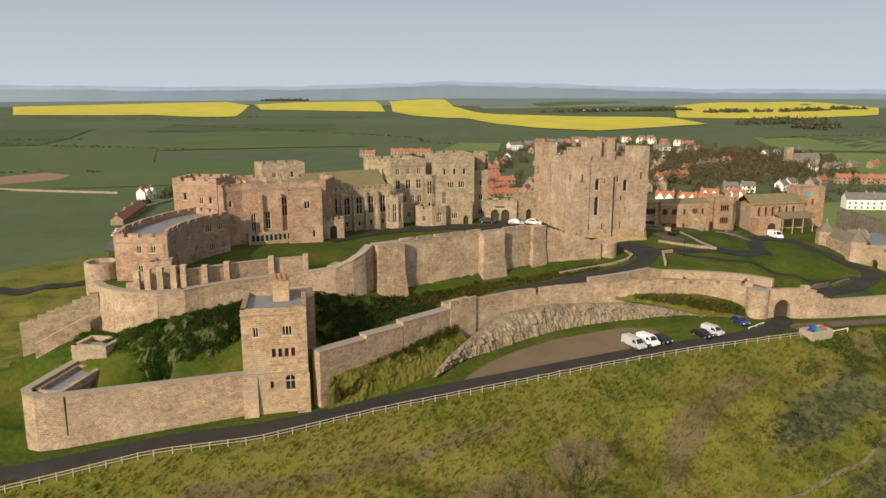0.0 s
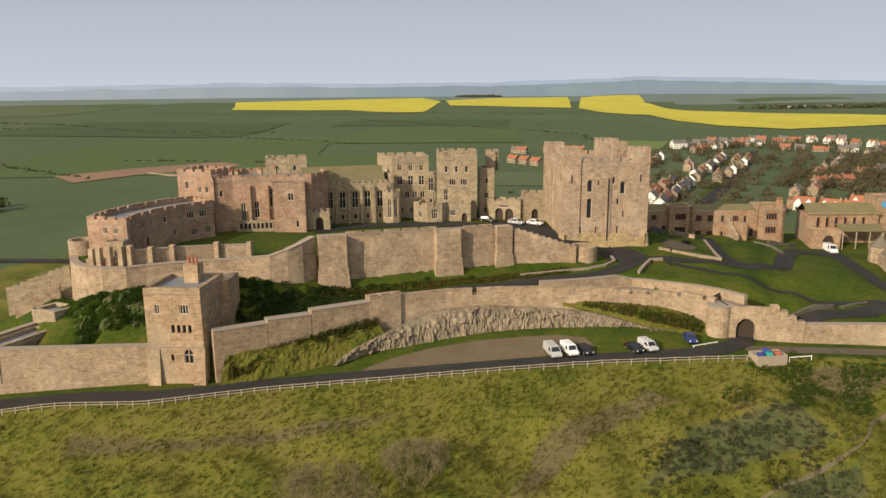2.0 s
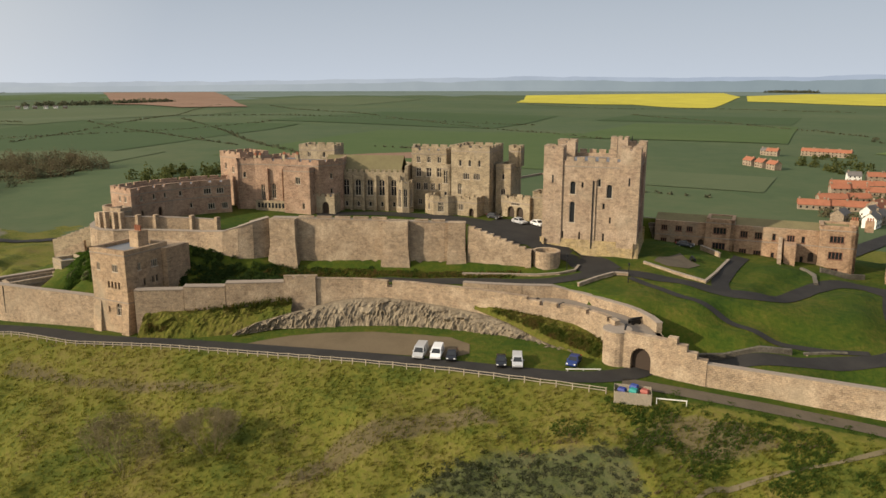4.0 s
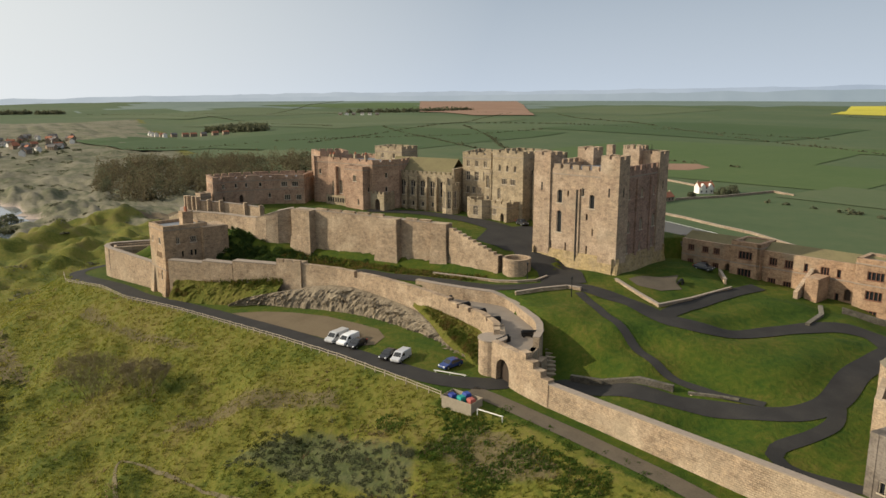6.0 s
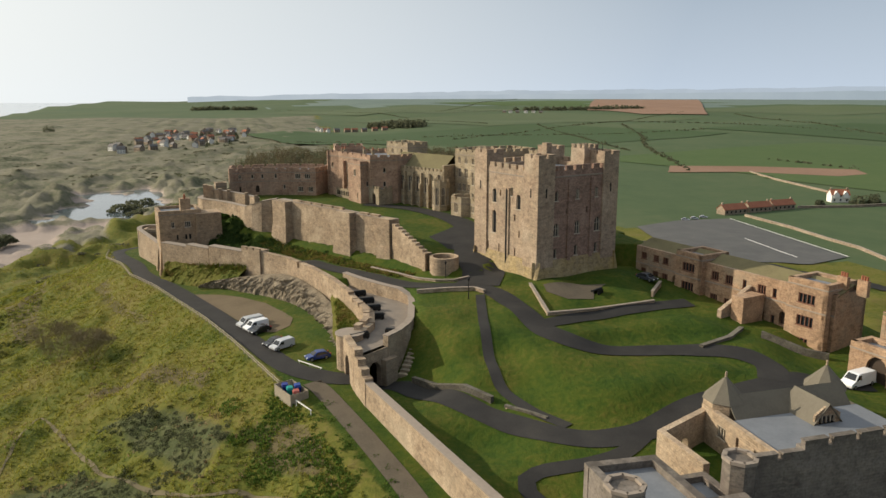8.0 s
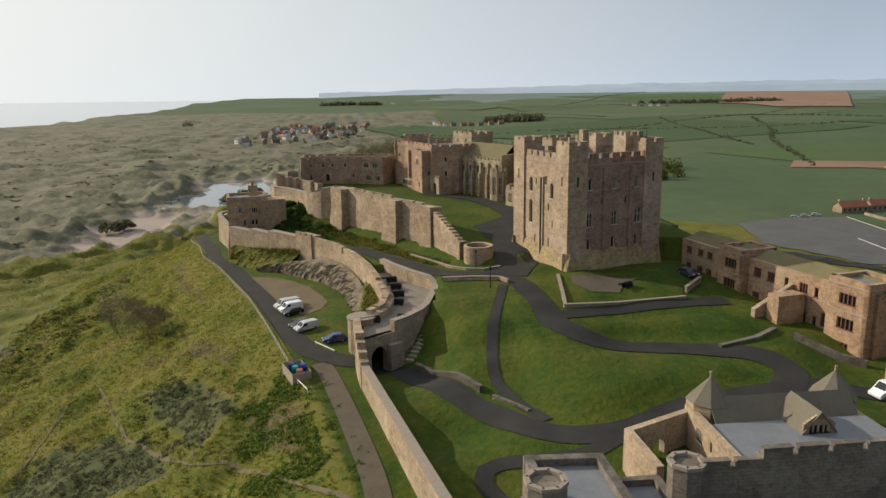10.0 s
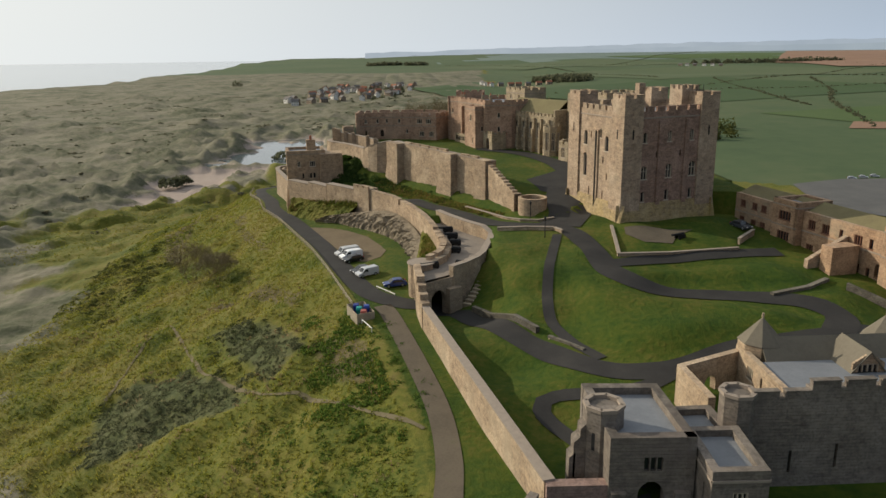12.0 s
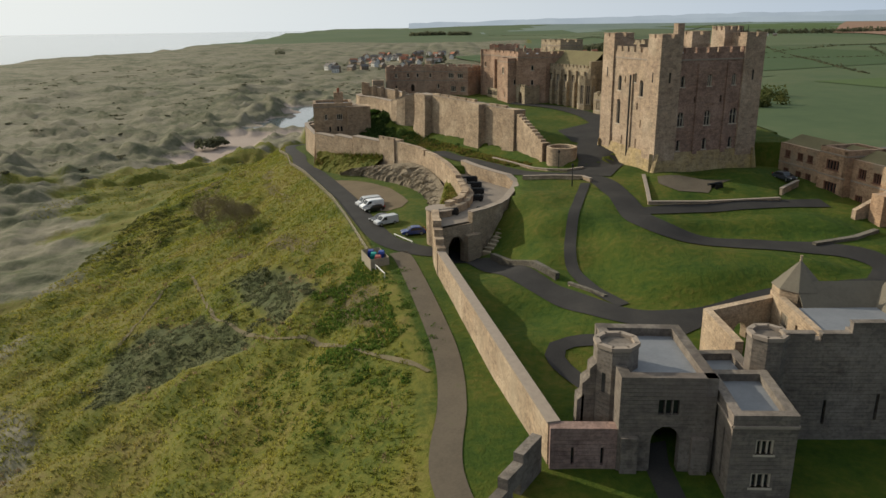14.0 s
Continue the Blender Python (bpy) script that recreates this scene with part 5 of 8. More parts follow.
def build_hall():
    tw = block("north_tower", [(-59.6, 151.2), (-49.8, 150.4), (-48.4, 159), (-58.2, 160.4)], 23, 38.6, M["pink"], "square red sandstone tower with a flat roof", {0: [(2.6, 34.4, 0.8, 1.6, "a"), (6.2, 33.6, 1.0, 1.5, "r", 2), (8.2, 33.6, 0.8, 1.5, "r")]})
    f = [(2.2, 27.0, 1.2, 4.0, "a", 2), (5.4, 27.6, 1.3, 3.8, "a", 2), (9.2, 30.2, 1.4, 4.4, "r", 2), (4.0, 34.2, 0.5, 1.1, "r")]
    hall = block("great_hall", [(-48.6, 147.6), (-44.4, 150.6), (-34.2, 154.6), (-26.8, 157.0), (-25.6, 164.6), (-31.8, 174), (-49.8, 166)], 23.4, 37.4, M["pink"], "large red sandstone hall block with tall narrow windows", {0: [(2.4, 33, 0.8, 1.4, "a")], 1: f, 3: [(4, 33, 0.8, 1.4, "r"), (4, 29, 0.8, 1.4, "r")]})
    for u in (3.4, 7.6):
        bm = bmesh.new()
        seg_box(bm, (-44.4, 150.6), (-34.2, 154.6), 24, 35.4, 0.9, 0.1, u, u + 0.8)
        part("buttress", bm, M["pink"], hall)
    bm = bmesh.new()
    seg_box(bm, (-43.8, 150.8), (-34.8, 154.4), 23.6, 27.0, 1.5, 0)
    lo = part("cloister", bm, M["hall"], hall, "low stone passage with a row of small lights")
    for k in range(9):
        bm = bmesh.new()
        seg_box(bm, (-43.8, 150.8), (-34.8, 154.4), 25.1, 26.4, 1.53, -1.4, 0.7 + k, 1.3 + k)
        part("pane", bm, M["glass"], lo)
    pj = block("projecting_tower", [(-34.6, 151.8), (-27.4, 154.2), (-28.6, 158.6), (-35.8, 156.0)], 23.4, 36.2, M["pink"], "projecting square red sandstone tower", {0: [(4.2, 32.0, 1.4, 1.7, "r", 2), (5.6, 25.4, 0.7, 1.6, "r")], 1: [(2.2, 29, 0.8, 1.4, "r")]}, merlons=False)
    pj["label"] = "projecting square red sandstone tower beside the great hall"
    t2 = block("roof_tower", [(-43.0, 165.4), (-33.4, 169.6), (-36.6, 176.6), (-46.2, 172.4)], 36, 40.2, M["hall"], "buff stone tower rising behind the great hall", {0: [(3, 37.4, 1.0, 1.4, "r", 2), (7.4, 37.4, 0.8, 1.4, "r")]})
    for x, y in ((-45.4, 152.0), (-44.2, 152.6), (-40.8, 158), (-37.8, 160)):
        c = thing("chimney", (x, y, 36.6), "stone chimney stack with red clay pots", "chimney", "chimneys of the hall")
        bm = bmesh.new()
        slab(bm, [(x - 0.5, y - 0.4), (x + 0.5, y - 0.4), (x + 0.5, y + 0.4), (x - 0.5, y + 0.4)], 36.5, 38.6)
        part("shaft", bm, M["hall"], c)
        for k in (-1, 1):
            bm = bmesh.new()
            slab(bm, ngon(x + 0.24 * k, y, 0.17, 8), 38.6, 39.3)
            part("pot", bm, M["tile"], c)
    # porch
    p = thing("porch", (-25.5, 158, 24), "small stone porch with a pointed doorway", "porch")
    facade(p, (-27.6, 156.6), (-23.0, 158.6), 23.2, 28.6, M["hall"], [(2.5, 23.8, 1.9, 3.4, "d")], 0.6)
    facade(p, (-23.0, 158.6), (-25.2, 163), 23.2, 28.6, M["hall"], (), 0.6)
    facade(p, (-29.8, 161), (-27.6, 156.6), 23.2, 28.6, M["hall"], (), 0.6)
    crenels(p, (-27.6, 156.6), (-23.0, 158.6), 28.6, M["hall"], 0.8, 0.6, 0.7, 0.4)
    crenels(p, (-23.0, 158.6), (-25.2, 163), 28.6, M["hall"], 1.2, 1.0, 0.5, 0.4)
    flat_roof(p, [(-27.2, 157.4), (-23.6, 159), (-25.4, 162.6), (-29.2, 160.8)], 28.5)
    # chapel-like great chamber with tall traceried windows
    a, b = (-28.0, 165.0), (-11.2, 174.4)
    g = thing("great_chamber", (-20, 172, 24), "long grey stone hall with tall arched windows and buttresses", "building")
    d, nrm, n = along(a, b)
    facade(g, a, b, 23.2, 34.2, M["hall"], win_row(0.8, n - 2.2, 5, 28.0, 1.7, 4.2, 2, "a") + win_row(0.8, n - 2.2, 5, 25.0, 0.9, 1.3, 1), 0.8)
    for k in range(6):
        bm = bmesh.new()
        u = 0.4 + k * (n - 3) / 5
        seg_box(bm, a, b, 23.4, 30.4, 1.1, 0.1, u, u + 0.7)
        seg_box(bm, a, b, 30.4, 33.4, 0.6, 0.1, u + 0.05, u + 0.65)
        part("buttress", bm, M["hall"], g)
    crenels(g, a, b, 34.2, M["hall"], 0.9, 0.6, 0.7, 0.4)
    r0, r1 = Vector(a) - nrm * 6.0 - d * 4, Vector(b) - nrm * 6.0 - d * 2
    gable_roof(g, tuple(r0), tuple(r1), 11.5, 33.4, 4.6, M["moss"], 0.0, label="mossy slate roof")
    facade(g, tuple(Vector(b) - nrm * 12), tuple(Vector(a) - nrm * 12), 23.2, 33.6, M["hall"], (), 0.8)
    facade(g, tuple(Vector(b)), tuple(Vector(b) - nrm * 12), 23.2, 36, M["hall"], (), 0.8)
    # oriel
    o = thing("oriel_tower", (-11.4, 174.6, 24), "octagonal stone oriel with tall windows", "tower")
    ring = ngon(-11.6, 173.6, 2.4, 8, math.pi / 8)
    for i in range(8):
        facade(o, ring[i], ring[(i + 1) % 8], 23.2, 31.8, M["hall"], [(0.92, 25.4, 1.1, 4.8, "r", 2)], 0.35)
        crenels(o, ring[i], ring[(i + 1) % 8], 31.8, M["hall"], 1.0, 0.6, 0.6, 0.3)
    flat_roof(o, ngon(-11.6, 173.6, 2.2, 8, math.pi / 8), 31.6)


def build_state_rooms():
    h = {0: win_row(0.5, 9.2, 3, 36.8, 1.1, 1.6, 2) + win_row(0.5, 9.2, 3, 33.0, 1.5, 2.4, 2) + win_row(0.8, 9.0, 4, 29.4, 1.3, 1.9, 2) + win_row(1, 9, 3, 25.4, 1.1, 1.5, 2)}
    h[3] = win_row(1, 10.5, 3, 36.6, 0.9, 1.5, 1)
    block("state_block", [(-13.0, 178.0), (-3.9, 181.4), (-8.4, 192.6), (-20.6, 188.4)], 23.2, 40.0, M["hall"], "tall buff stone block with rows of mullioned windows", h)
    h = {0: win_row(1.2, 9.2, 3, 36.4, 0.8, 1.6, 1, "a") + [(4.2, 33.0, 1.8, 1.6, "r", 3), (7.2, 33.0, 1.8, 1.6, "r", 3)] + [(2.4, 28.6, 1.2, 3.2, "a", 2), (4.6, 25.2, 1.4, 1.4, "r", 3)], 1: [(4, 35.5, 0.8, 1.4, "r"), (7, 31, 0.9, 1.5, "r", 2), (4, 27, 0.9, 1.5, "r", 2)]}
    block("state_block", [(-1.4, 180.2), (9.0, 182.6), (6.4, 193.4), (-4.0, 191.0)], 23.2, 41.2, M["hall"], "tall buff stone block with arched top windows", h)
    block("stair_tower", [(-4.2, 179.4), (-1.6, 180.0), (-2.2, 182.6), (-4.8, 182.0)], 23.2, 36.4, M["hall"], "slim stone stair tower between two blocks", {0: [(1.3, 31.6, 1.5, 3.4, "r", 2), (1.3, 28, 0.9, 1.4, "r")]}, merlons=False)
    block("side_wing", [(9.1, 185.6), (13.0, 186.6), (11.2, 195), (7.2, 194)], 23.2, 37.0, M["hall"], "narrow dark stone wing", {0: [(2, 33, 0.9, 1.5, "r"), (2, 29, 1.4, 1.6, "r", 2), (2, 25, 1.4, 1.6, "r", 2)]}, merlons=False)
    block("chimney_tower", [(10.2, 190), (13.4, 190.8), (12.6, 194), (9.4, 193.2)], 36, 41.0, M["hall"], "square stone chimney tower with a crenellated top", {})
    low = block("entrance_range", [(-6.6, 175.6), (-2.4, 173.6), (1.2, 175.2), (2.0, 177.4), (8.2, 178.2), (7.8, 182.2), (-5.4, 180.4)], 23.0, 28.4, M["hall"], "low stone entrance range with angled bays", {0: [(2.3, 25.2, 1.2, 1.6, "r", 2)], 1: [(2, 25, 1.6, 2.6, "r", 3)], 3: [(1.6, 25.4, 1.5, 1.6, "r", 3), (4.6, 23.4, 1.4, 2.6, "d")]}, mh=0.6)
    ar = block("arcade", [(11.6, 184.4), (20.6, 183.6), (21.0, 187.8), (12.0, 188.6)], 23.0, 28.6, M["hall"], "low stone arcade with two dark arched openings", {0: [(3.2, 23.4, 2.2, 3.2, "d"), (6.0, 23.4, 2.2, 3.2, "d"), (4.5, 27.0, 2.8, 0.8, "r", 5)]}, mh=0.6)
    block("gate_lodge", [(20.8, 184.6), (27.0, 186.4), (26.0, 190.4), (20.0, 188.8)], 23.0, 30.4, M["hall"], "plain stone link building beside the keep", {0: [(3.6, 23.4, 1.8, 3.0, "d")]}, mh=0.6)


def build_range():
    s = M["tan"]
    a, b = Vector((48, 199.0)), Vector((91.4, 208.6))
    d, nrm, n = along(a, b)
    t = thing("domestic_range", (70, 205, 18), "long two-storey orange sandstone range with mullioned windows", "building")
    holes = []
    for u in (2.2, 5.6, 8.2):
        holes += [(u, 23.6, 1.5, 1.3, "r", 3), (u, 20.2, 1.5, 1.4, "r", 3)]
    for i, u in enumerate((20.6, 23.8, 27.2, 30.8, 33.4)):
        w = 0.8 if i in (2, 4) else 1.7
        holes += [(u, 23.6 - 0.02 * u, w, 1.6, "r", 1 if w < 1 else 3), (u, 19.9 - 0.05 * u, w, 1.6, "r", 1 if w < 1 else 3)]
    holes += [(11.0, 19.4, 1.3, 2.5, "d"), (18.0, 19.2, 1.2, 2.4, "d"), (35.3, 18.6, 1.2, 2.3, "d")]
    facade(t, tuple(a), tuple(b), 14.0, 26.0, s, holes, 0.7)
    band(t, tuple(a), tuple(b), 22.4, M["cope"], 0.22, 0.1)
    back0, back1 = a - nrm * 8, b - nrm * 8
    facade(t, tuple(back1), tuple(back0), 12.0, 26.0, s, (), 0.7)
    facade(t, tuple(back0), tuple(a), 12.0, 26.0, s, (), 0.7)
    facade(t, tuple(b), tuple(back1), 12.0, 26.0, s, (), 0.7)
    gable_roof(t, tuple(a - nrm * 4.2), tuple(b - nrm * 4.2), 7.6, 25.6, 1.5, M["moss"], 0.1, label="low mossy slate roof")
    for u0, u1, z in ((12.0, 18.4, 27.4), (36.6, 43.8, 27.6)):
        p = [a + d * u0 + nrm * 1.2, a + d * u1 + nrm * 1.2, a + d * u1 - nrm * 6, a + d * u0 - nrm * 6]
        h = [((u1 - u0) / 2, 23.8, 3.0, 1.6, "r", 4), ((u1 - u0) / 2, 20.0, 3.0, 1.7, "r", 4)]
        if u0 > 30:
            h.append(((u1 - u0) / 2 - 0.6, 16.2, 3.0, 1.7, "r", 4))
        bay = block("bay_tower", [tuple(q) for q in p], 13.5, z, s, "projecting square sandstone bay with mullioned windows", {0: h, 1: [(2.5, 20.4, 0.8, 1.4, "r")]}, merlons=False)
        band(bay, tuple(p[0]), tuple(p[1]), 22.6, M["cope"], 0.22, 0.1)
    st = thing("porch", (76.5, 200, 19), "small stone porch with a sloping side wall", "porch")
    bm = bmesh.new()
    prism(bm, [(77.2, 197.6, 17.5), (78.0, 197.8, 17.5), (76.4, 205.0, 17.5), (75.6, 204.8, 17.5)], [(77.2, 197.6, 20.6), (78.0, 197.8, 20.6), (76.4, 205.0, 24.0), (75.6, 204.8, 24.0)])
    part("side_wall", bm, M["keep"], st)
    bm = bmesh.new()
    slab(bm, [(78.04, 199.7), (80.4, 200.2), (79.4, 205.2), (76.9, 204.6)], 17.5, 23.2)
    part("body", bm, s, st)
    for x, y in ((93, 212), (90, 211)):
        c = thing("chimney", (x, y, 27), "stone chimney stack with red clay pots", "chimney", "chimneys of the range")
        bm = bmesh.new()
        slab(bm, [(x - 0.9, y - 0.4), (x + 0.9, y - 0.2), (x + 0.8, y + 0.5), (x - 0.9, y + 0.3)], 26, 28.6)
        part("shaft", bm, s, c)
        for k in range(3):
            bm = bmesh.new()
            slab(bm, ngon(x - 0.5 + 0.5 * k, y + 0.1, 0.17, 8), 28.6, 29.3)
            part("pot", bm, M["tile"], c)
    # lower yard buildings beyond the bay
    block("archway_block", [(98.0, 205.5), (105.4, 206.6), (104.6, 211), (97.4, 210)], 13.5, 21.2, s, "low stone block with a wide arched carriage opening", {0: [(4.4, 15.4, 3.2, 4.4, "d")]}, merlons=False)
    ch = thing("chapel", (107, 216, 15), "sandstone hall with a row of narrow windows and a mossy roof", "building")
    p0, p1 = (97.6, 211.4), (117, 215.6)
    facade(ch, p0, p1, 13.5, 25.0, s, win_row(2, 17, 6, 21.2, 0.9, 2.6, 1), 0.6)
    facade(ch, (116.0, 223.4), (96.6, 219.2), 13.5, 25.0, s, (), 0.6)
    facade(ch, p1, (116.0, 223.4), 13.5, 25.0, s, (), 0.6)
    facade(ch, (96.6, 219.2), p0, 13.5, 25.0, s, (), 0.6)
    gable_roof(ch, (97.1, 215.3), (116.5, 219.5), 8, 24.6, 2.6, M["moss"], 0.2)
    ck = block("clock_tower", [(116.4, 216.4), (124.6, 218.2), (123.4, 226), (115.2, 224.2)], 13.5, 29.4, s, "square sandstone clock tower with a round blue dial", {0: [(4, 24.0, 1.0, 1.6, "r", 2), (4, 19.6, 1.0, 1.6, "r", 2)], 3: [(5, 24, 0.8, 1.4, "r")]}, "tower", merlons=False)
    bm = bmesh.new()
    d2, n2, _ = along((116.4, 216.4), (124.6, 218.2))
    c = Vector((116.4, 216.4)) + d2 * 2.0
    ringp = []
    for i in range(20):
        a2 = 2 * math.pi * i / 20
        q = c + d2 * math.cos(a2) * 0.9
        ringp.append((q.x, q.y, 27.2 + math.sin(a2) * 0.9))
    prism(bm, [(x + n2.x * 0.12, y + n2.y * 0.12, z) for x, y, z in ringp], [(x - n2.x * 0.1, y - n2.y * 0.1, z) for x, y, z in ringp])
    part("dial", bm, M["dial"], ck, "round blue clock dial")
    sh = thing("canopy", (109, 207, 17), "dark open-fronted shed roof on posts", "shed")
    bm = bmesh.new()
    prism(bm, [(105.6, 206.4, 21.0), (117, 208.6, 21.0), (116.2, 212.8, 22.2), (104.8, 210.6, 22.2)], [(105.6, 206.4, 21.25), (117, 208.6, 21.25), (116.2, 212.8, 22.45), (104.8, 210.6, 22.45)])
    part("roof", bm, M["moss"], sh)
    for k in range(4):
        bm = bmesh.new()
        slab(bm, ngon(106 + 3.5 * k, 206.8 + 0.67 * k, 0.15, 8), 13.6, 21.2)
        part("post", bm, M["timber"], sh)
    tank = block("round_house", ngon(42, 205, 5, 12), 17.5, 24.4, M["gate"], "dark low round stone building", {}, merlons=False)


M["dial"] = plain("blue_dial", (0.10, 0.30, 0.45), 0.4)


def build_outer_gate():
    s = M["gate"]
    zb = 9.0
    t = thing("outer_gatehouse", (128, 155, 11), "grey stone gatehouse with an arched carriage gate", "castle gate")
    # wall north of the corner, gate arch, annex
    facade(t, (130.4, 145.0), (130.6, 150.6), zb, 15.9, M["pinkgrey"], [(1.9, 12.4, 0.25, 1.7, "r"), (4.4, 12.4, 0.25, 1.7, "r")], 1.2)
    facade(t, (130.8, 150.6), (131.2, 158.4), zb, 20.8, s, [(3.9, 11.4, 2.4, 4.9, "p"), (3.4, 17.4, 0.5, 1.4, "r"), (4.0, 17.4, 0.5, 1.4, "r"), (4.6, 17.4, 0.5, 1.4, "r")], 1.0)
    facade(t, (120.2, 158.4), (119.6, 150.6), zb, 20.8, s, [(3.9, 11.8, 2.4, 4.2, "p")], 1.0)
    facade(t, (119.6, 150.6), (130.8, 150.6), zb, 20.8, s, [(2, 14, 0.8, 1.4, "r"), (6, 17, 0.8, 1.4, "r", 2)], 0.9)
    facade(t, (131.2, 158.4), (120.2, 158.4), zb, 20.8, s, (), 0.9)
    flat_roof(t, [(120.4, 151.4), (130, 151.4), (130.4, 157.6), (121, 157.6)], 20.0)
    for u, w in ((0.2, 1.4), (6.0, 1.4)):
        bm = bmesh.new()
        seg_box(bm, (130.8, 150.6), (131.2, 158.4), zb, 15.4, 0.5, 0.1, u, u + w)
        part("gate_pier", bm, s, t)
    bm = bmesh.new()
    slab(bm, ngon(126.8, 151.0, 1.9, 8, math.pi / 8), zb, 22.0)
    tr = part("turret", bm, s, t, "octagonal stone stair turret")
    rg = ngon(126.8, 151.0, 1.9, 8, math.pi / 8)
    for i in range(8):
        bm = bmesh.new()
        seg_box(bm, rg[i], rg[(i + 1) % 8], 22.0, 22.35, 0.12, 0.35)
        part("coping", bm, M["cope"], tr)
        if i in (5, 6, 7):
            bm = bmesh.new()
            seg_box(bm, rg[i], rg[(i + 1) % 8], 18.0, 19.8, 0.012, 0.2, 0.55, 0.9)
            part("slit", bm, M["glass"], tr)
    bm = bmesh.new()
    for k, (y0, z1) in enumerate(((147.6, 17.2), (148.0, 18.8), (148.6, 20.2), (149.2, 21.2))):
        prism(bm, [(126.2, y0, zb), (127.4, y0, zb), (127.4, y0 + 0.6 + 0.001 * k, zb), (126.2, y0 + 0.6 + 0.001 * k, zb)], [(126.2, y0 + 0.1, z1), (127.4, y0 + 0.1, z1 - 0.3), (127.4, y0 + 0.7, z1 + 0.3), (126.2, y0 + 0.7, z1 + 0.5)])
    part("buttress", bm, s, t)
    an = block("guard_house", [(131.4, 158.6), (134.8, 158.4), (135.0, 163.4), (127.2, 164.0), (127.0, 158.8)], zb, 17.6, s, "square grey stone guard house with a flat roof", {1: [(2.6, 14.2, 1.4, 1.3, "r", 3), (2.6, 11.2, 1.6, 1.3, "r", 3)], 0: [(1.6, 11, 0.3, 4.5, "r")]}, merlons=False)
    block("link_house", [(121.2, 158.6), (127, 158.6), (127, 163.8), (121.2, 163.8)], zb, 18.6, s, "low stone link building with a flat grey roof", {}, merlons=False)
    bm = bmesh.new()
    slab(bm, ngon(125.4, 164.6, 1.7, 8, math.pi / 8), zb, 22.0)
    t3 = thing("turret", (125.4, 164.6, zb), "octagonal grey stone turret", "turret")
    part("shaft", bm, s, t3)
    rg = ngon(125.4, 164.6, 1.7, 8, math.pi / 8)
    for i in range(8):
        bm = bmesh.new()
        seg_box(bm, rg[i], rg[(i + 1) % 8], 22.0, 22.35, 0.12, 0.35)
        part("coping", bm, M["cope"], t3)
    # long east wall of the stable court
    mw = thing("curtain_wall", (126, 185, 10), "high plain grey stone curtain wall with crenels", "castle wall")
    facade(mw, (126.2, 165.8), (126.4, 171.4), 6.0, 21.7, s, [(4.2, 13.6, 0.3, 2.4, "r")], 1.2)
    facade(mw, (126.4, 171.4), (126.8, 212), 6.0, 22.6, s, [(3.2, 14.0, 0.3, 2.6, "r"), (3.4, 7.8, 1.0, 2.0, "d"), (14, 14, 0.3, 2.6, "r"), (24, 14, 0.3, 2.6, "r")], 1.2)
    crenels(mw, (126.2, 165.8), (126.4, 171.4), 21.7, s, 2.4, 0.6, 0.8, 0.6)
    crenels(mw, (126.4, 171.4), (126.8, 212), 22.6, s, 2.8, 0.6, 0.9, 0.6)
    # open court with a pointed opening, then the stable range with pyramid-roofed corner turrets
    c = thing("court_wall", (113, 165, 13), "pale stone wall round a small open court", "wall")
    facade(c, (112.8, 163.4), (121.2, 163.6), 10.5, 19.4, M["wall"], (), 0.8)
    facade(c, (108.8, 172.4), (112.8, 163.4), 10.5, 19.4, M["wall"], [(5.2, 14.2, 1.8, 3.0, "p")], 0.8)
    sr = thing("stable_range", (112, 182, 13), "stone stable range with flat grey roofs and mossy slopes", "building")
    w = M["wall"]
    facade(sr, (109.0, 191.0), (108.6, 172.6), 10.5, 18.6, w, win_row(2, 16, 4, 14.6, 1.0, 1.6, 2), 0.7)
    facade(sr, (109.0, 172.0), (124.6, 171.4), 10.5, 19.2, w, [(4.2, 16.6, 1.6, 1.4, "r", 3), (7.2, 16.8, 0.5, 1.2, "r"), (10.4, 16.8, 0.5, 1.2, "r")], 0.7)
    facade(sr, (124.8, 191), (109.2, 191.2), 10.5, 18.6, w, (), 0.7)
    gable_roof(sr, (111.4, 173.6), (111.6, 190), 4.8, 18.4, 2.4, M["stoneslate"], 0.1, label="mossy stone-flag roof")
    flat_roof(sr, [(113.8, 172.6), (125, 172.2), (125.2, 190.4), (114, 190.6)], 18.9)
    gable_roof(sr, (112.0, 183), (117.5, 183), 4.0, 18.8, 2.4, M["stoneslate"], 0.1, name="dormer_roof")
    facade(sr, (117.4, 181.2), (117.4, 184.8), 18.8, 20.0, w, [(1.8, 18.9, 2.4, 1.0, "r", 4)], 0.3, "dormer_wall")
    gable_end(sr, (117.4, 181.2), (117.4, 184.8), 20.0, 1.2, w, 0.3)
    for x, y, z in ((110, 174.4, 20.0), (109.9, 189.6, 19.8)):
        tt = thing("turret", (x, y, 11), "octagonal stone turret with a pyramid stone roof", "turret", "stable turrets")
        bm = bmesh.new()
        slab(bm, ngon(x, y, 2.5, 8, math.pi / 8), 10.5, z)
        part("shaft", bm, w, tt)
        bm = bmesh.new()
        top = bm.verts.new((x, y, z + 2.9))
        rr = [bm.verts.new((px, py, z)) for px, py in ngon(x, y, 2.65, 8, math.pi / 8)]
        for i in range(8):
            bm.faces.new((rr[i], rr[(i + 1) % 8], top))
        bm.faces.new(rr[::-1])
        part("roof", bm, M["stoneslate"], tt)
        bm = bmesh.new()
        slab(bm, ngon(x, y, 0.14, 6), z + 2.7, z + 3.4)
        part("finial", bm, w, tt)
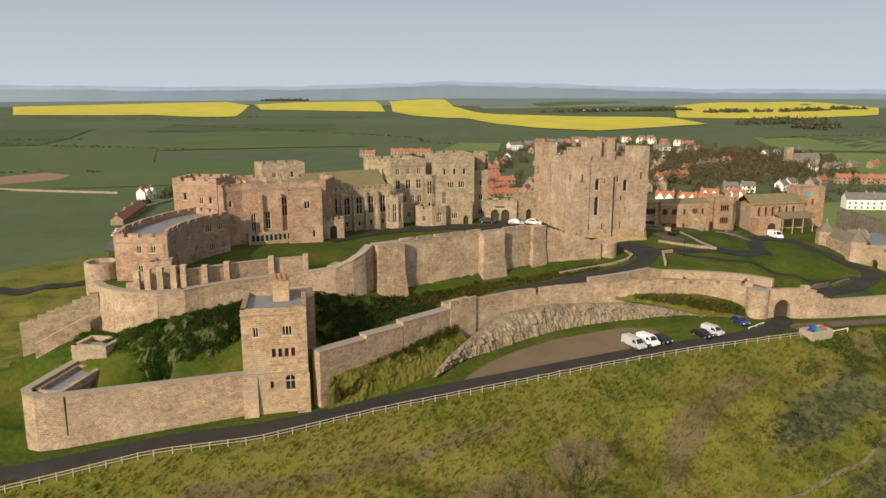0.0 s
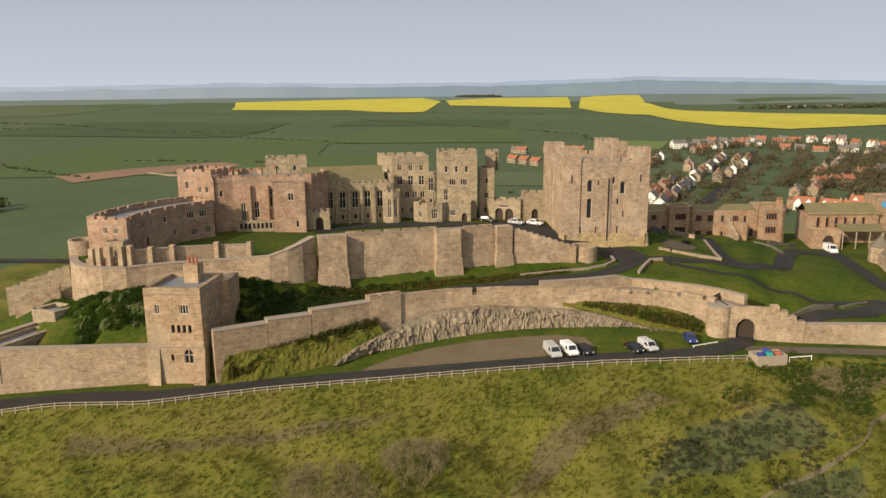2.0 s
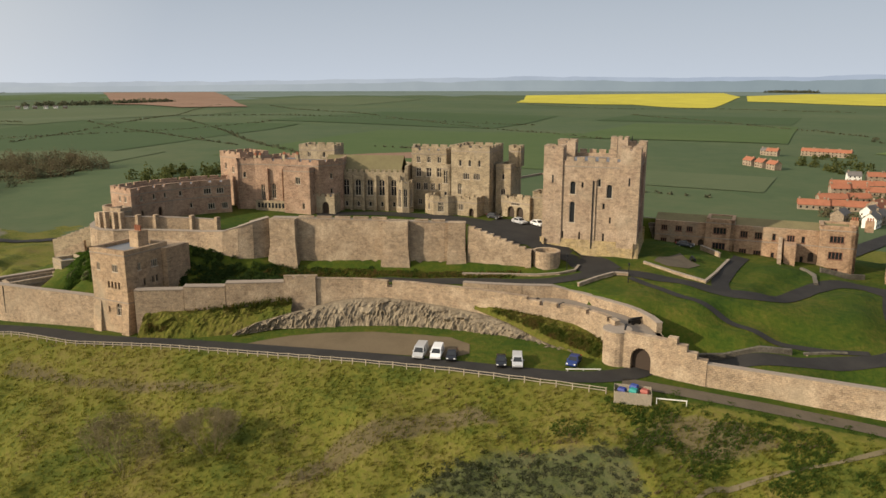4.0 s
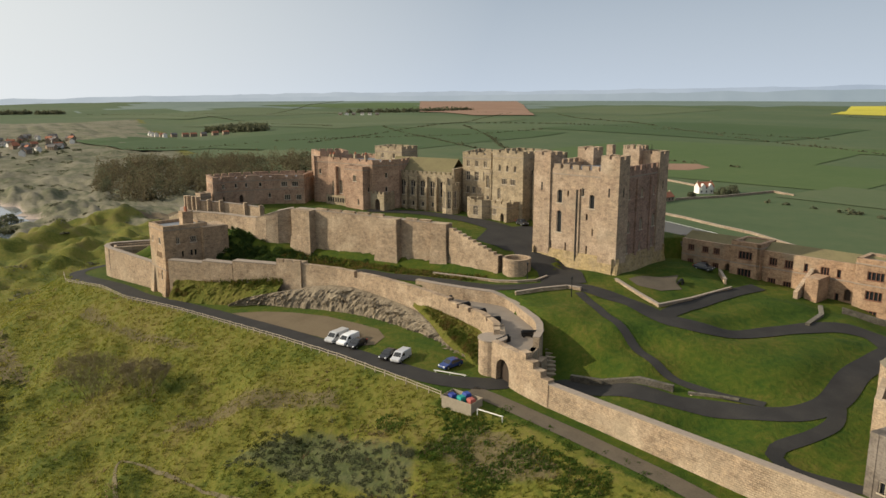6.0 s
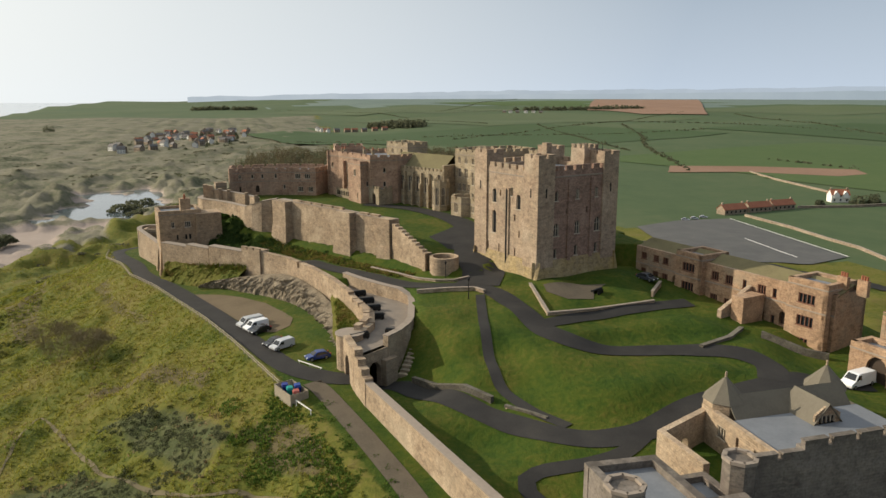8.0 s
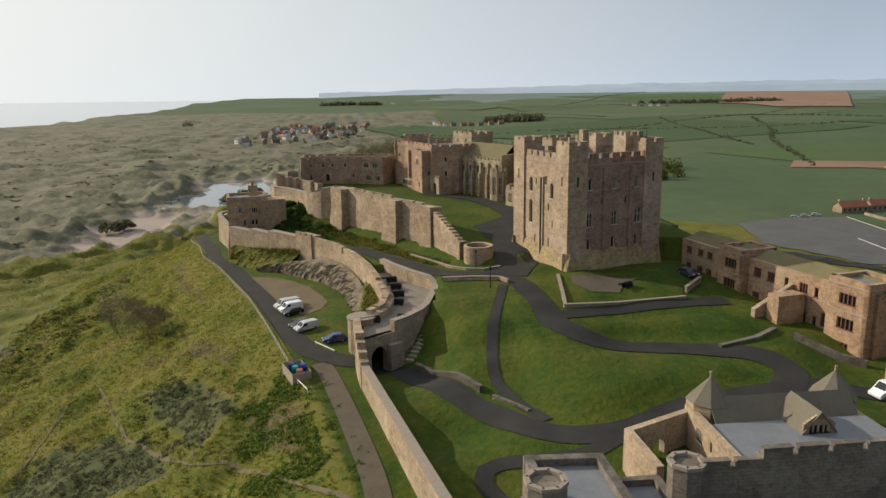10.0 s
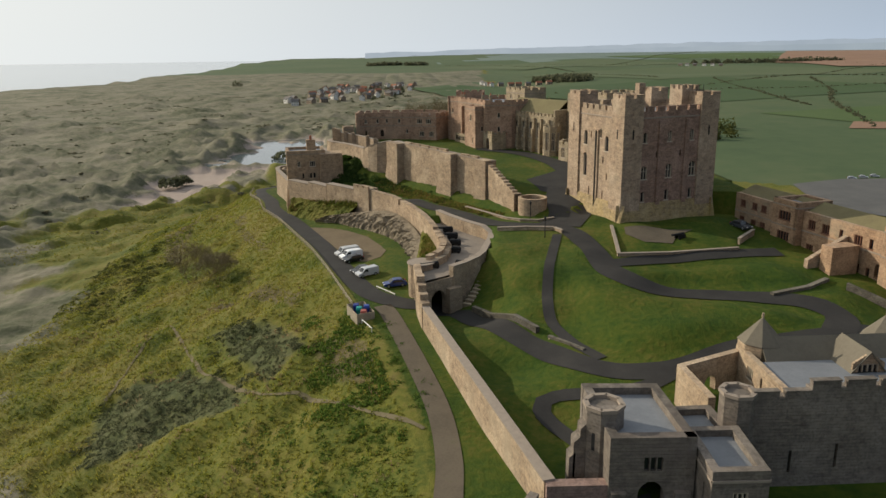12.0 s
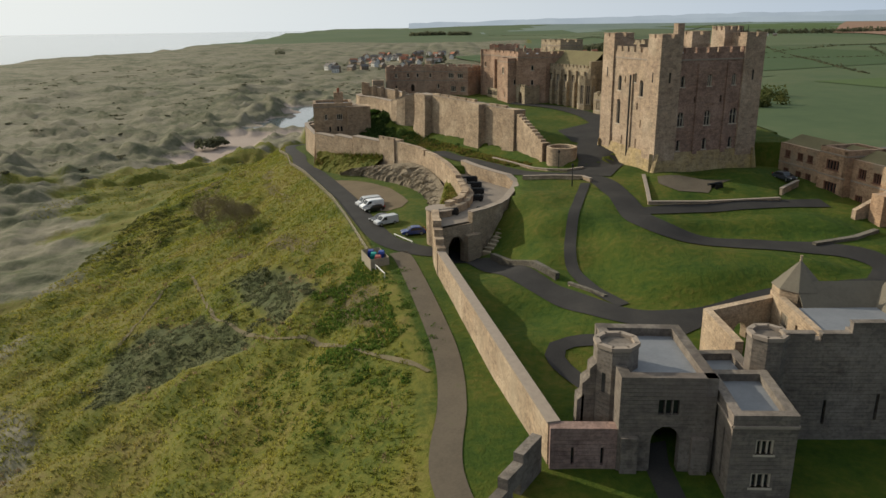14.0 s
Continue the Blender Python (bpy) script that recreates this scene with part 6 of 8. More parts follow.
    # ruined gable with a window arch, outside the corner
    r = thing("ruined_wall", (136, 141, 11), "broken stepped grey wall with an empty arched window", "ruin")
    facade(r, (137.4, 139.9), (130.6, 144.3), 8.0, 13.6, M["gate"], [(3.6, 10.4, 1.4, 2.6, "o")], 0.9)
    bm = bmesh.new()
    seg_box(bm, (137.4, 139.9), (130.6, 144.3), 13.6, 15.4, 0, 0.9, 4.6, 8.0)
    seg_box(bm, (137.4, 139.9), (130.6, 144.3), 13.6, 14.6, 0, 0.9, 2.0, 4.6)
    part("stepped_top", bm, M["gate"], r)
    bm = bmesh.new()
    seg_box(bm, (143, 137), (137.4, 139.9), 7.0, 12.8, 0, 0.9, 2.4, 6.2)
    part("stub", bm, M["gate"], r)


M["pinkgrey"] = stone("pink_grey_rubble", (0.31, 0.225, 0.19), (0.24, 0.165, 0.145), (0.30, 0.20, 0.175), joint=0.01)

build_keep()
build_upper_wall()
build_lower_wall()
build_inner_gate()
build_tower()
build_west_range()


def shifted(build, dx=0.0, dy=0.0, dz=0.0, only=()):
    """Builds, then moves what was built; only: names that move."""
    before = set(scene.objects)
    build()
    for ob in [o for o in scene.objects if o not in before and o.parent is None]:
        if not only or ob.name.split(".")[0] in only:
            ob.matrix_basis = Matrix.Translation((dx, dy, dz)) @ ob.matrix_basis


shifted(build_hall, 0, 0, 1.6)
shifted(build_state_rooms, 0.3, 0, 1.5)
pale = M["mullion"]
M["mullion"] = plain("red_brown_window_stone", (0.20, 0.10, 0.065), 0.85, vary=0.25)
build_range()
M["mullion"] = pale
shifted(build_outer_gate, 0, 0, 1.9, ("guard_house",))
for ob in [o for o in scene.objects if o.parent is None and o.name.split(".")[0] in ("stable_range", "turret") and o.location.x < 115]:
    ob.matrix_basis = Matrix.Translation((0, 0, 0.8)) @ ob.matrix_basis
# ---- crag and banks ----
def strip(name, foot, top, material, label, category, folds=0.8, bulge=0.5, rows=14, seed=1, kind="", sharp=1.0):
    """A rough face between a foot line and a top line, given as (x, y, z)."""
    def sample(line, n):
        p = [Vector(q) for q in line]
        acc = [0.0]
        for a, b in zip(p, p[1:]):
            acc.append(acc[-1] + (b - a).length)
        out = []
        for i in range(n):
            s = acc[-1] * i / (n - 1)
            k = min(max(np.searchsorted(acc, s) - 1, 0), len(p) - 2)
            t = (s - acc[k]) / max(acc[k + 1] - acc[k], 1e-6)
            out.append(p[k].lerp(p[k + 1], t))
        return out
    n = int(sum((Vector(a) - Vector(b)).length for a, b in zip(foot, foot[1:])) / 0.26)
    f, t = sample(foot, n), sample(top, n)
    bm = bmesh.new()
    grid = []
    for i in range(n):
        row = []
        side = (f[min(i + 1, n - 1)] - f[max(i - 1, 0)]).cross(Vector((0, 0, 1))).normalized()
        for k in range(rows + 1):
            v = k / rows
            hgt = 1 - (1 - v) ** (1 + 1.6 * bulge)
            q = f[i].lerp(t[i], v)
            q.z = f[i].z + (t[i].z - f[i].z) * hgt
            w = math.sin(math.pi * min(1, v * 1.02 + 0.02)) ** 0.5
            if sharp > 0.9:
                u = i * 0.26 + 0.9 * noise.noise(Vector((i * 0.12, v * 2.0, seed)))
                col = noise.noise(Vector((u * 0.42 + seed, v * 0.9, 1.7))) * 1.2 + noise.noise(Vector((u * 1.1, v * 2.2 + seed, 0.3))) * 0.8 + noise.noise(Vector((u * 2.4, v * 7.0, seed))) * 0.95
            else:
                col = noise.noise(q * 0.5 + Vector((seed, 0, 0))) + noise.noise(q * 1.4) * 0.7
            q = q + side * folds * w * (abs(col) * 1.5 * sharp + col * (1 - sharp)) + Vector((0, 0, 0.25 * folds * w * col))
            row.append(bm.verts.new(q))
        grid.append(row)
    for a, b in zip(grid, grid[1:]):
        for k in range(rows):
            bm.faces.new((a[k], b[k], b[k + 1], a[k + 1]))
    ob = part(name, bm, material)
    return tagged(ob, label, category, kind=kind or "structure")


strip("crag", [(-3.5, 109.2, 10.2), (2.5, 115.6, 11.2), (7, 118.8, 11.4), (11.5, 122.0, 11.6), (17, 125.6, 11.8), (23, 129.0, 11.9), (29, 131.1, 12.0), (35, 132.4, 12.1), (46, 133.4, 12.2), (52, 134, 12.2), (58, 134.6, 12.3)],
      [(-2.6, 110.2, 11.2), (-0.6, 113.0, 12.6), (3.4, 118.6, 14.0), (8.5, 125.8, 15.6), (13, 128.8, 16.4), (18.5, 131.2, 16.8), (24, 133.2, 16.5), (31, 135.0, 16.2), (38, 136.2, 15.8), (44, 136.4, 15.2), (51, 135.7, 14.0), (58.5, 135.4, 13.0)],
      M["rock"], "pale fluted basalt crag below the curtain wall", "rock", 0.7, 0.8, 26, 3)
strip("bank", [(36, 136.2, 16.4), (44, 135.6, 15.4), (52, 134.4, 13.9), (58, 134.6, 12.7), (64.4, 133.0, 12.0)],
      [(36, 137.2, 17.4), (44, 138.4, 17.2), (52, 139.4, 16.8), (58, 139.4, 16.2), (65, 136.4, 14.0)], M["rough"], "rough grass bank between crag and wall", "bank", 0.5, 0.2, 10, 5, sharp=0.2)
strip("bank", [(-20.5, 98.9, 8.6), (-11, 104.4, 9.0), (-3, 110.9, 9.8), (4.5, 117.4, 12.0)],
      [(-20, 101.9, 14.4), (-12, 108.9, 14.2), (-6, 114.5, 14.6), (1.4, 121, 15.4)], M["rough"], "rough scrubby bank below the low wall", "bank", 0.7, 0.35, 12, 8, sharp=0.3)
strip("crag", [(-64, 99.4, 8.8), (-56, 97.6, 9.2), (-47, 98.4, 9.4), (-39, 101.2, 9.8), (-34.5, 106.8, 11)],
      [(-64.4, 113.8, 18.4), (-58.0, 110.4, 18.6), (-54, 108.6, 19.6), (-49.4, 108.2, 21.6), (-45, 110.0, 22.3), (-42.4, 112.2, 22.2), (-34, 117.6, 22.9)], M["mound"], "steep rocky mound overgrown with grass and ivy", "rock", 1.0, 0.75, 18, 11, sharp=0.4)


# ---- low walls and small stone things ----
def low_wall(pts, h, th, material, label, name="low_wall", lift=0.0):
    t = thing(name, (pts[0][0], pts[0][1], gz(*pts[0])), label, "wall")
    p = [(x, y, gz(x, y) - 0.4, gz(x, y) + h + lift) for x, y in pts]
    wall_run(t, p, th, material, cope=material.name != "dark_rubble_wall")
    return t


low_wall([(56, 171.4), (63, 170.2), (70.2, 168.8)], 0.45, 0.4, M["wall"], "low stone garden wall beside the drive")
low_wall([(70.2, 168.8), (69.6, 178), (68.7, 190.6)], 0.45, 0.4, M["wall"], "low stone garden wall beside the lane")
low_wall([(51.2, 150.6), (52.6, 156.1), (54.0, 161.0), (56.6, 162.0)], 0.6, 0.4, M["wall"], "low pale stone kerb wall at the bend")
low_wall([(26, 146.6), (34, 150.6), (40, 153.6), (44, 156.2), (46, 159.6), (45.2, 163)], 0.35, 0.35, M["wall"], "low stone kerb round the grass verge")
low_wall([(76.5, 143.2), (81, 145.6), (86, 148.6), (90.4, 151.2)], 1.0, 0.7, M["rockwall"], "dark dry-stone retaining wall by the lane")
low_wall([(92, 152.6), (95, 154.6), (98, 156.2)], 0.35, 0.5, M["rockwall"], "low broken rubble wall by the lane")
low_wall([(60, 197), (66, 191.5)], 1.0, 0.4, M["wall"], "low sloping stone wall by the range")
low_wall([(86, 199.6), (91.5, 203.6), (94, 205.8)], 1.1, 0.6, M["rockwall"], "broken rubble wall below the range")
low_wall([(87.6, 187.5), (86.0, 194), (82.5, 199)], 0.5, 0.8, M["rockwall"], "dark rubble edge of the upper lawn")
M["stonewhite"] = plain("pale_dressed_stone", (0.42, 0.37, 0.30), 0.85)
st = thing("stone_pier", (91.2, 151.4, 13.4), "pale squared stone pier with a sloping top", "pier")
bm = bmesh.new()
prism(bm, [(90.3, 150.9, 12.4), (91.2, 150.6, 12.4), (92.6, 152.8, 12.4), (91.8, 153.2, 12.4)], [(90.3, 150.9, 13.9), (91.2, 150.6, 13.8), (92.6, 152.8, 14.6), (91.8, 153.2, 14.7)])
part("shaft", bm, M["wall"], st)


# stairs beside the gun platform
sta = thing("stair", (67, 147, 12), "stone stair against the back of the gun platform", "stairs")
for i in range(14):
    bm = bmesh.new()
    u = i / 14
    a = Vector((62.6 + 9.2 * u, 148.6 - 6.6 * u))
    b = Vector((62.6 + 9.2 * (u + 1 / 14), 148.6 - 6.6 * (u + 1 / 14)))
    seg_box(bm, tuple(b), tuple(a), 10.8, 18.6 - 6.0 * u, 1.7, -0.1)
    part("step", bm, M["hall"], sta)


# ---- fence along the lane ----
def build_fence():
    t = thing("fence", (0, 101, 9), "weathered timber post-and-rail fence along the lane", "fence")
    pts = [Vector((x, float(interp(x, FENCE)) - 0.1)) for x in np.arange(-74, 70.1, 0.5)]
    acc, posts = 0.0, [pts[0]]
    for a, b in zip(pts, pts[1:]):
        acc += (b - a).length
        if acc >= 2.1:
            posts.append(b)
            acc = 0.0
    bm = bmesh.new()
    slab(bm, [(-0.07, -0.07), (0.07, -0.07), (0.07, 0.07), (-0.07, 0.07)], -0.3, 1.15)
    me = bpy.data.meshes.new("post")
    bm.to_mesh(me)
    bm.free()
    me.materials.append(M["timber"])
    for q in posts:
        shared("post", me, Matrix.Translation((q.x, q.y, gz(q.x, q.y))), t)
    for a, b in zip(posts, posts[1:]):
        za, zb = gz(a.x, a.y), gz(b.x, b.y)
        d, nrm, n = along(a, b)
        for h in (0.55, 1.0):
            bm = bmesh.new()
            o = nrm * 0.08
            c = [(a.x + o.x, a.y + o.y, za + h), (b.x + o.x, b.y + o.y, zb + h), (b.x + o.x * 0.2, b.y + o.y * 0.2, zb + h), (a.x + o.x * 0.2, a.y + o.y * 0.2, za + h)]
            prism(bm, c, [(x, y, z + 0.12) for x, y, z in c])
            part("rail", bm, M["timber"], t)


build_fence()


# ---- vehicles ----
def paint(name, col):
    m, nt, b = node_mat(name, 0.3)
    b.inputs["Base Color"].default_value = (*col, 1)
    b.inputs["Coat Weight"].default_value = 0.5
    return m


M["tyre"] = plain("tyre_rubber", (0.02, 0.02, 0.02), 0.9)
M["rim"] = plain("alloy_rim", (0.45, 0.45, 0.46), 0.35, 0.8)
M["lamp_red"] = plain("red_tail_lamp", (0.35, 0.02, 0.02), 0.3)
M["lamp_clear"] = plain("clear_head_lamp", (0.7, 0.7, 0.68), 0.15)


def vehicle(name, label, col, loc, deg, van=False, length=4.3, width=1.78, height=1.48):
    """A parked car or van; its nose points along its own x."""
    t = thing(name, (0, 0, 0), label, "van" if van else "car", "parked vehicles")
    L, W, H = length / 2, width / 2, height
    pm = paint(name + "_paint", col)
    belt = H * (0.56 if van else 0.60)
    if van:
        side = [(-L, 0.35), (L - 0.1, 0.32), (L, 0.55), (L - 0.05, 0.85), (L - 0.75, belt + 0.02), (L - 1.45, H - 0.08), (L - 1.9, H), (-L + 0.15, H - 0.02), (-L, H - 0.2)]
    else:
        side = [(-L, 0.42), (-L + 0.12, 0.26), (L - 0.12, 0.24), (L, 0.45), (L - 0.06, 0.72), (L - 1.05, belt), (L - 1.85, H - 0.05), (L - 2.5, H), (-L + 0.95, H - 0.06), (-L + 0.25, belt + 0.08), (-L, belt - 0.1)]
    def lean(x, z, s):
        return (x, s * (W - max(0, z - belt) * (0.12 if van else 0.30)), z)
    bm = bmesh.new()
    prism(bm, [lean(x, z, -1) for x, z in side], [lean(x, z, 1) for x, z in side])
    body = part("body", bm, pm, t, local=True)
    bv = body.modifiers.new("soft_edges", "BEVEL")
    bv.width, bv.segments, bv.limit_method = 0.07, 2, "ANGLE"
    for s in (-1, 1):
        if van:
            q = [(L - 0.95, belt + 0.05), (L - 1.5, H - 0.22), (L - 2.1, H - 0.22), (L - 2.1, belt + 0.05)]
        else:
            q = [(L - 1.25, belt + 0.03), (L - 1.95, H - 0.13), (-L + 1.05, H - 0.15), (-L + 0.55, belt + 0.06)]
        bm = bmesh.new()
        a = [lean(x, z, s) for x, z in q]
        prism(bm, [(x, y - s * 0.05, z) for x, y, z in a], [(x, y + s * 0.012, z) for x, y, z in a])
        part("side_window", bm, M["glass"], t, local=True)
    f = [(L - 0.82, belt + 0.06), (L - 1.42, H - 0.14)] if van else [(L - 1.12, belt + 0.04), (L - 1.82, H - 0.10)]
    bm = bmesh.new()
    (x0, z0), (x1, z1) = f
    w0, w1 = W - 0.14, W - 0.30
    base = [(x0, -w0, z0), (x0, w0, z0), (x1, w1, z1), (x1, -w1, z1)]
    prism(bm, [(x - 0.05, y, z - 0.04) for x, y, z in base], [(x + 0.03, y, z + 0.03) for x, y, z in base])
    part("windscreen", bm, M["glass"], t, local=True)
    bm = bmesh.new()
    rx = -L - 0.012 if van else -L + 0.28
    base = [(rx, -w1, belt + 0.12), (rx, w1, belt + 0.12), (rx + (0.02 if van else 0.5), w1, H - 0.22), (rx + (0.02 if van else 0.5), -w1, H - 0.22)]
    prism(bm, [(x - 0.03, y, z + 0.02) for x, y, z in base], [(x + 0.06, y, z) for x, y, z in base])
    part("rear_window", bm, M["glass"], t, local=True)
    for x in (L - 0.85, -L + 0.85):
        for s in (-1, 1):
            bm = bmesh.new()
            rings = [(0.33, -0.10), (0.33, 0.10)]
            vs = [[bm.verts.new((x + r * math.cos(a), s * (W - 0.08) + y, 0.33 + r * math.sin(a))) for a in [2 * math.pi * k / 18 for k in range(18)]] for r, y in rings]
            for k in range(18):
                bm.faces.new((vs[0][k], vs[0][(k + 1) % 18], vs[1][(k + 1) % 18], vs[1][k]))
            bm.faces.new(vs[0]), bm.faces.new(vs[1][::-1])
            wh = part("wheel", bm, M["tyre"], t, local=True)
            bm = bmesh.new()
            ring = [(x + 0.21 * math.cos(2 * math.pi * k / 12), 0.33 + 0.21 * math.sin(2 * math.pi * k / 12)) for k in range(12)]
            y0, y1 = s * (W - 0.08) + s * 0.05, s * (W - 0.08) + s * 0.115
            prism(bm, [(p, y0, q) for p, q in ring], [(p, y1, q) for p, q in ring])
            part("rim", bm, M["rim"], wh, local=True)
    for s in (-1, 1):
        bm = bmesh.new()
        slab(bm, [(L - 0.12, s * (W - 0.42)), (L + 0.015, s * (W - 0.42)), (L - 0.02, s * (W - 0.1)), (L - 0.2, s * (W - 0.1))], 0.58, 0.74)
        part("headlight", bm, M["lamp_clear"], t, local=True)
        bm = bmesh.new()
        slab(bm, [(-L - 0.015, s * (W - 0.32)), (-L + 0.1, s * (W - 0.32)), (-L + 0.1, s * (W - 0.06)), (-L - 0.015, s * (W - 0.06))], 0.68, 1.0)
        part("tail_light", bm, M["lamp_red"], t, local=True)
        bm = bmesh.new()
        slab(bm, [(L - 1.55, s * (W + 0.02)), (L - 1.40, s * (W + 0.02)), (L - 1.40, s * (W + 0.2)), (L - 1.55, s * (W + 0.2))], belt, belt + 0.16)
        part("mirror", bm, pm, t, local=True)
    t.matrix_basis = pose(loc[0], loc[1], gz(*loc) + 0.06, 0, 0, deg)
    return t


vehicle("panel_van", "silver panel van parked on the gravel", (0.42, 0.42, 0.42), (35.4, 120.2), -64, True, 5.2, 1.95, 1.98)
vehicle("panel_van", "white panel van parked on the gravel", (0.78, 0.78, 0.78), (38.4, 121.2), -62, True, 4.8, 1.9, 1.9)
vehicle("hatchback", "black hatchback parked beside the white van", (0.012, 0.012, 0.015), (41.2, 121.8), -60)
vehicle("hatchback", "black hatchback parked on the grass", (0.012, 0.012, 0.015), (50.0, 124.0), -58)
vehicle("small_van", "silver small van parked on the grass", (0.48, 0.48, 0.49), (52.5, 125.2), -58, True, 4.5, 1.8, 1.78)
vehicle("hatchback", "dark blue hatchback parked on the grass", (0.015, 0.035, 0.16), (60.4, 130.6), -78)
vehicle("panel_van", "white panel van before the carriage arch", (0.78, 0.78, 0.78), (102.2, 203.2), -80, True, 5.4, 2.0, 2.2)
vehicle("hatchback", "silver hatchback in the upper court", (0.45, 0.45, 0.46), (20.4, 179.6), -20)
vehicle("hatchback", "white hatchback in the upper court", (0.78, 0.78, 0.76), (25.2, 180.4), -25)
vehicle("hatchback", "dark hatchback in the upper court", (0.03, 0.03, 0.035), (12.6, 180.2), -10)
vehicle("hatchback", "dark hatchback beside the stone range", (0.04, 0.045, 0.055), (56.6, 196.4), 20)

# low white rail beside the blue car
br = thing("barrier", (62, 130, 12.4), "low white timber rail on short posts", "barrier")
bm = bmesh.new()
prism(bm, [(60.6, 127.2, 12.75), (65.4, 130.6, 12.75), (65.35, 130.7, 12.75), (60.55, 127.3, 12.75)], [(60.6, 127.2, 12.9), (65.4, 130.6, 12.9), (65.35, 130.7, 12.9), (60.55, 127.3, 12.9)])
part("rail", bm, M["white"], br)
for u in (0.05, 0.5, 0.95):
    bm = bmesh.new()
    slab(bm, ngon(60.6 + 4.8 * u, 127.25 + 3.4 * u, 0.06, 6), 11.9, 12.75)
    part("post", bm, M["white"], br)

# timber bin store
bs = thing("bin_store", (74, 124.6, 12), "weathered timber bin enclosure with coloured bins", "bin store")
c0, c1, c2, c3 = (71.2, 122.6), (76.4, 124.6), (75.2, 127.4), (70.0, 125.4)
for a, b in ((c0, c1), (c1, c2), (c2, c3), (c3, c0)):
    d, nrm, n = along(a, b)
    k = int(n / 0.16)
    for i in range(k):
        bm = bmesh.new()
        seg_box(bm, a, b, gz(*a) - 0.9, gz(74, 125) + 1.35, 0, 0.04, n * i / k, n * (i + 0.86) / k)
        part("board", bm, M["timber"], bs)
for i, (x, y, col, nm) in enumerate(((71.8, 124.2, (0.03, 0.045, 0.22), "dark blue"), (73.4, 124.8, (0.02, 0.25, 0.22), "teal"), (74.9, 125.6, (0.32, 0.09, 0.07), "red"), (73.0, 126.0, (0.03, 0.06, 0.26), "blue"))):
    bn = thing("wheelie_bin", (x, y, 12.2), nm + " plastic wheeled bin in the timber store", "bin", "bins in the store")
    mt = plain("bin_plastic", col, 0.5)
    bm = bmesh.new()
    z = gz(x, y)
    prism(bm, [(x - 0.45, y - 0.38, z), (x + 0.45, y - 0.38, z), (x + 0.45, y + 0.38, z), (x - 0.45, y + 0.38, z)], [(x - 0.6, y - 0.48, z + 1.2), (x + 0.6, y - 0.48, z + 1.2), (x + 0.6, y + 0.48, z + 1.2), (x - 0.6, y + 0.48, z + 1.2)])
    part("bin_body", bm, mt, bn)
    bm = bmesh.new()
    prism(bm, [(x - 0.64, y - 0.52, z + 1.2), (x + 0.64, y - 0.52, z + 1.2), (x + 0.64, y + 0.52, z + 1.2), (x - 0.64, y + 0.52, z + 1.2)], [(x - 0.5, y - 0.4, z + 1.55), (x + 0.5, y - 0.4, z + 1.55), (x + 0.5, y + 0.4, z + 1.55), (x - 0.5, y + 0.4, z + 1.55)])
    part("lid", bm, mt, bn)
gt = thing("field_gate", (78.6, 127, 12), "low white rail beyond the bin store", "barrier")
bm = bmesh.new()
seg_box(bm, (76.8, 125.4), (81.0, 127.2), 12.5, 12.66, 0.04, 0.04)
part("rail", bm, M["white"], gt)
for x, y in ((76.9, 125.4), (80.9, 127.1)):
    bm = bmesh.new()
    slab(bm, ngon(x, y, 0.07, 6), 11.0, 12.7)
    part("post", bm, M["white"], gt)


# ---- lamps, guns, benches ----
def lamp_post(x, y, h=3.4):
    t = thing("lamp_post", (x, y, gz(x, y)), "slim black iron lamp post with a lantern", "lamp post", "lamp posts of the drive")
    z = gz(x, y)
    bm = bmesh.new()
    prism(bm, [(px, py, z) for px, py in ngon(x, y, 0.11, 8)], [(px, py, z + h) for px, py in ngon(x, y, 0.06, 8)])
    part("pole", bm, M["dark"], t)
    bm = bmesh.new()
    prism(bm, [(px, py, z + h) for px, py in ngon(x, y, 0.12, 6)], [(px, py, z + h + 0.45) for px, py in ngon(x, y, 0.22, 6)])
    part("lantern", bm, M["glass"], t)
    bm = bmesh.new()
    prism(bm, [(px, py, z + h + 0.45) for px, py in ngon(x, y, 0.26, 6)], [(px, py, z + h + 0.7) for px, py in ngon(x, y, 0.04, 6)])
    part("cap", bm, M["dark"], t)


lamp_post(58.0, 158.6)
lamp_post(44.6, 158.2)


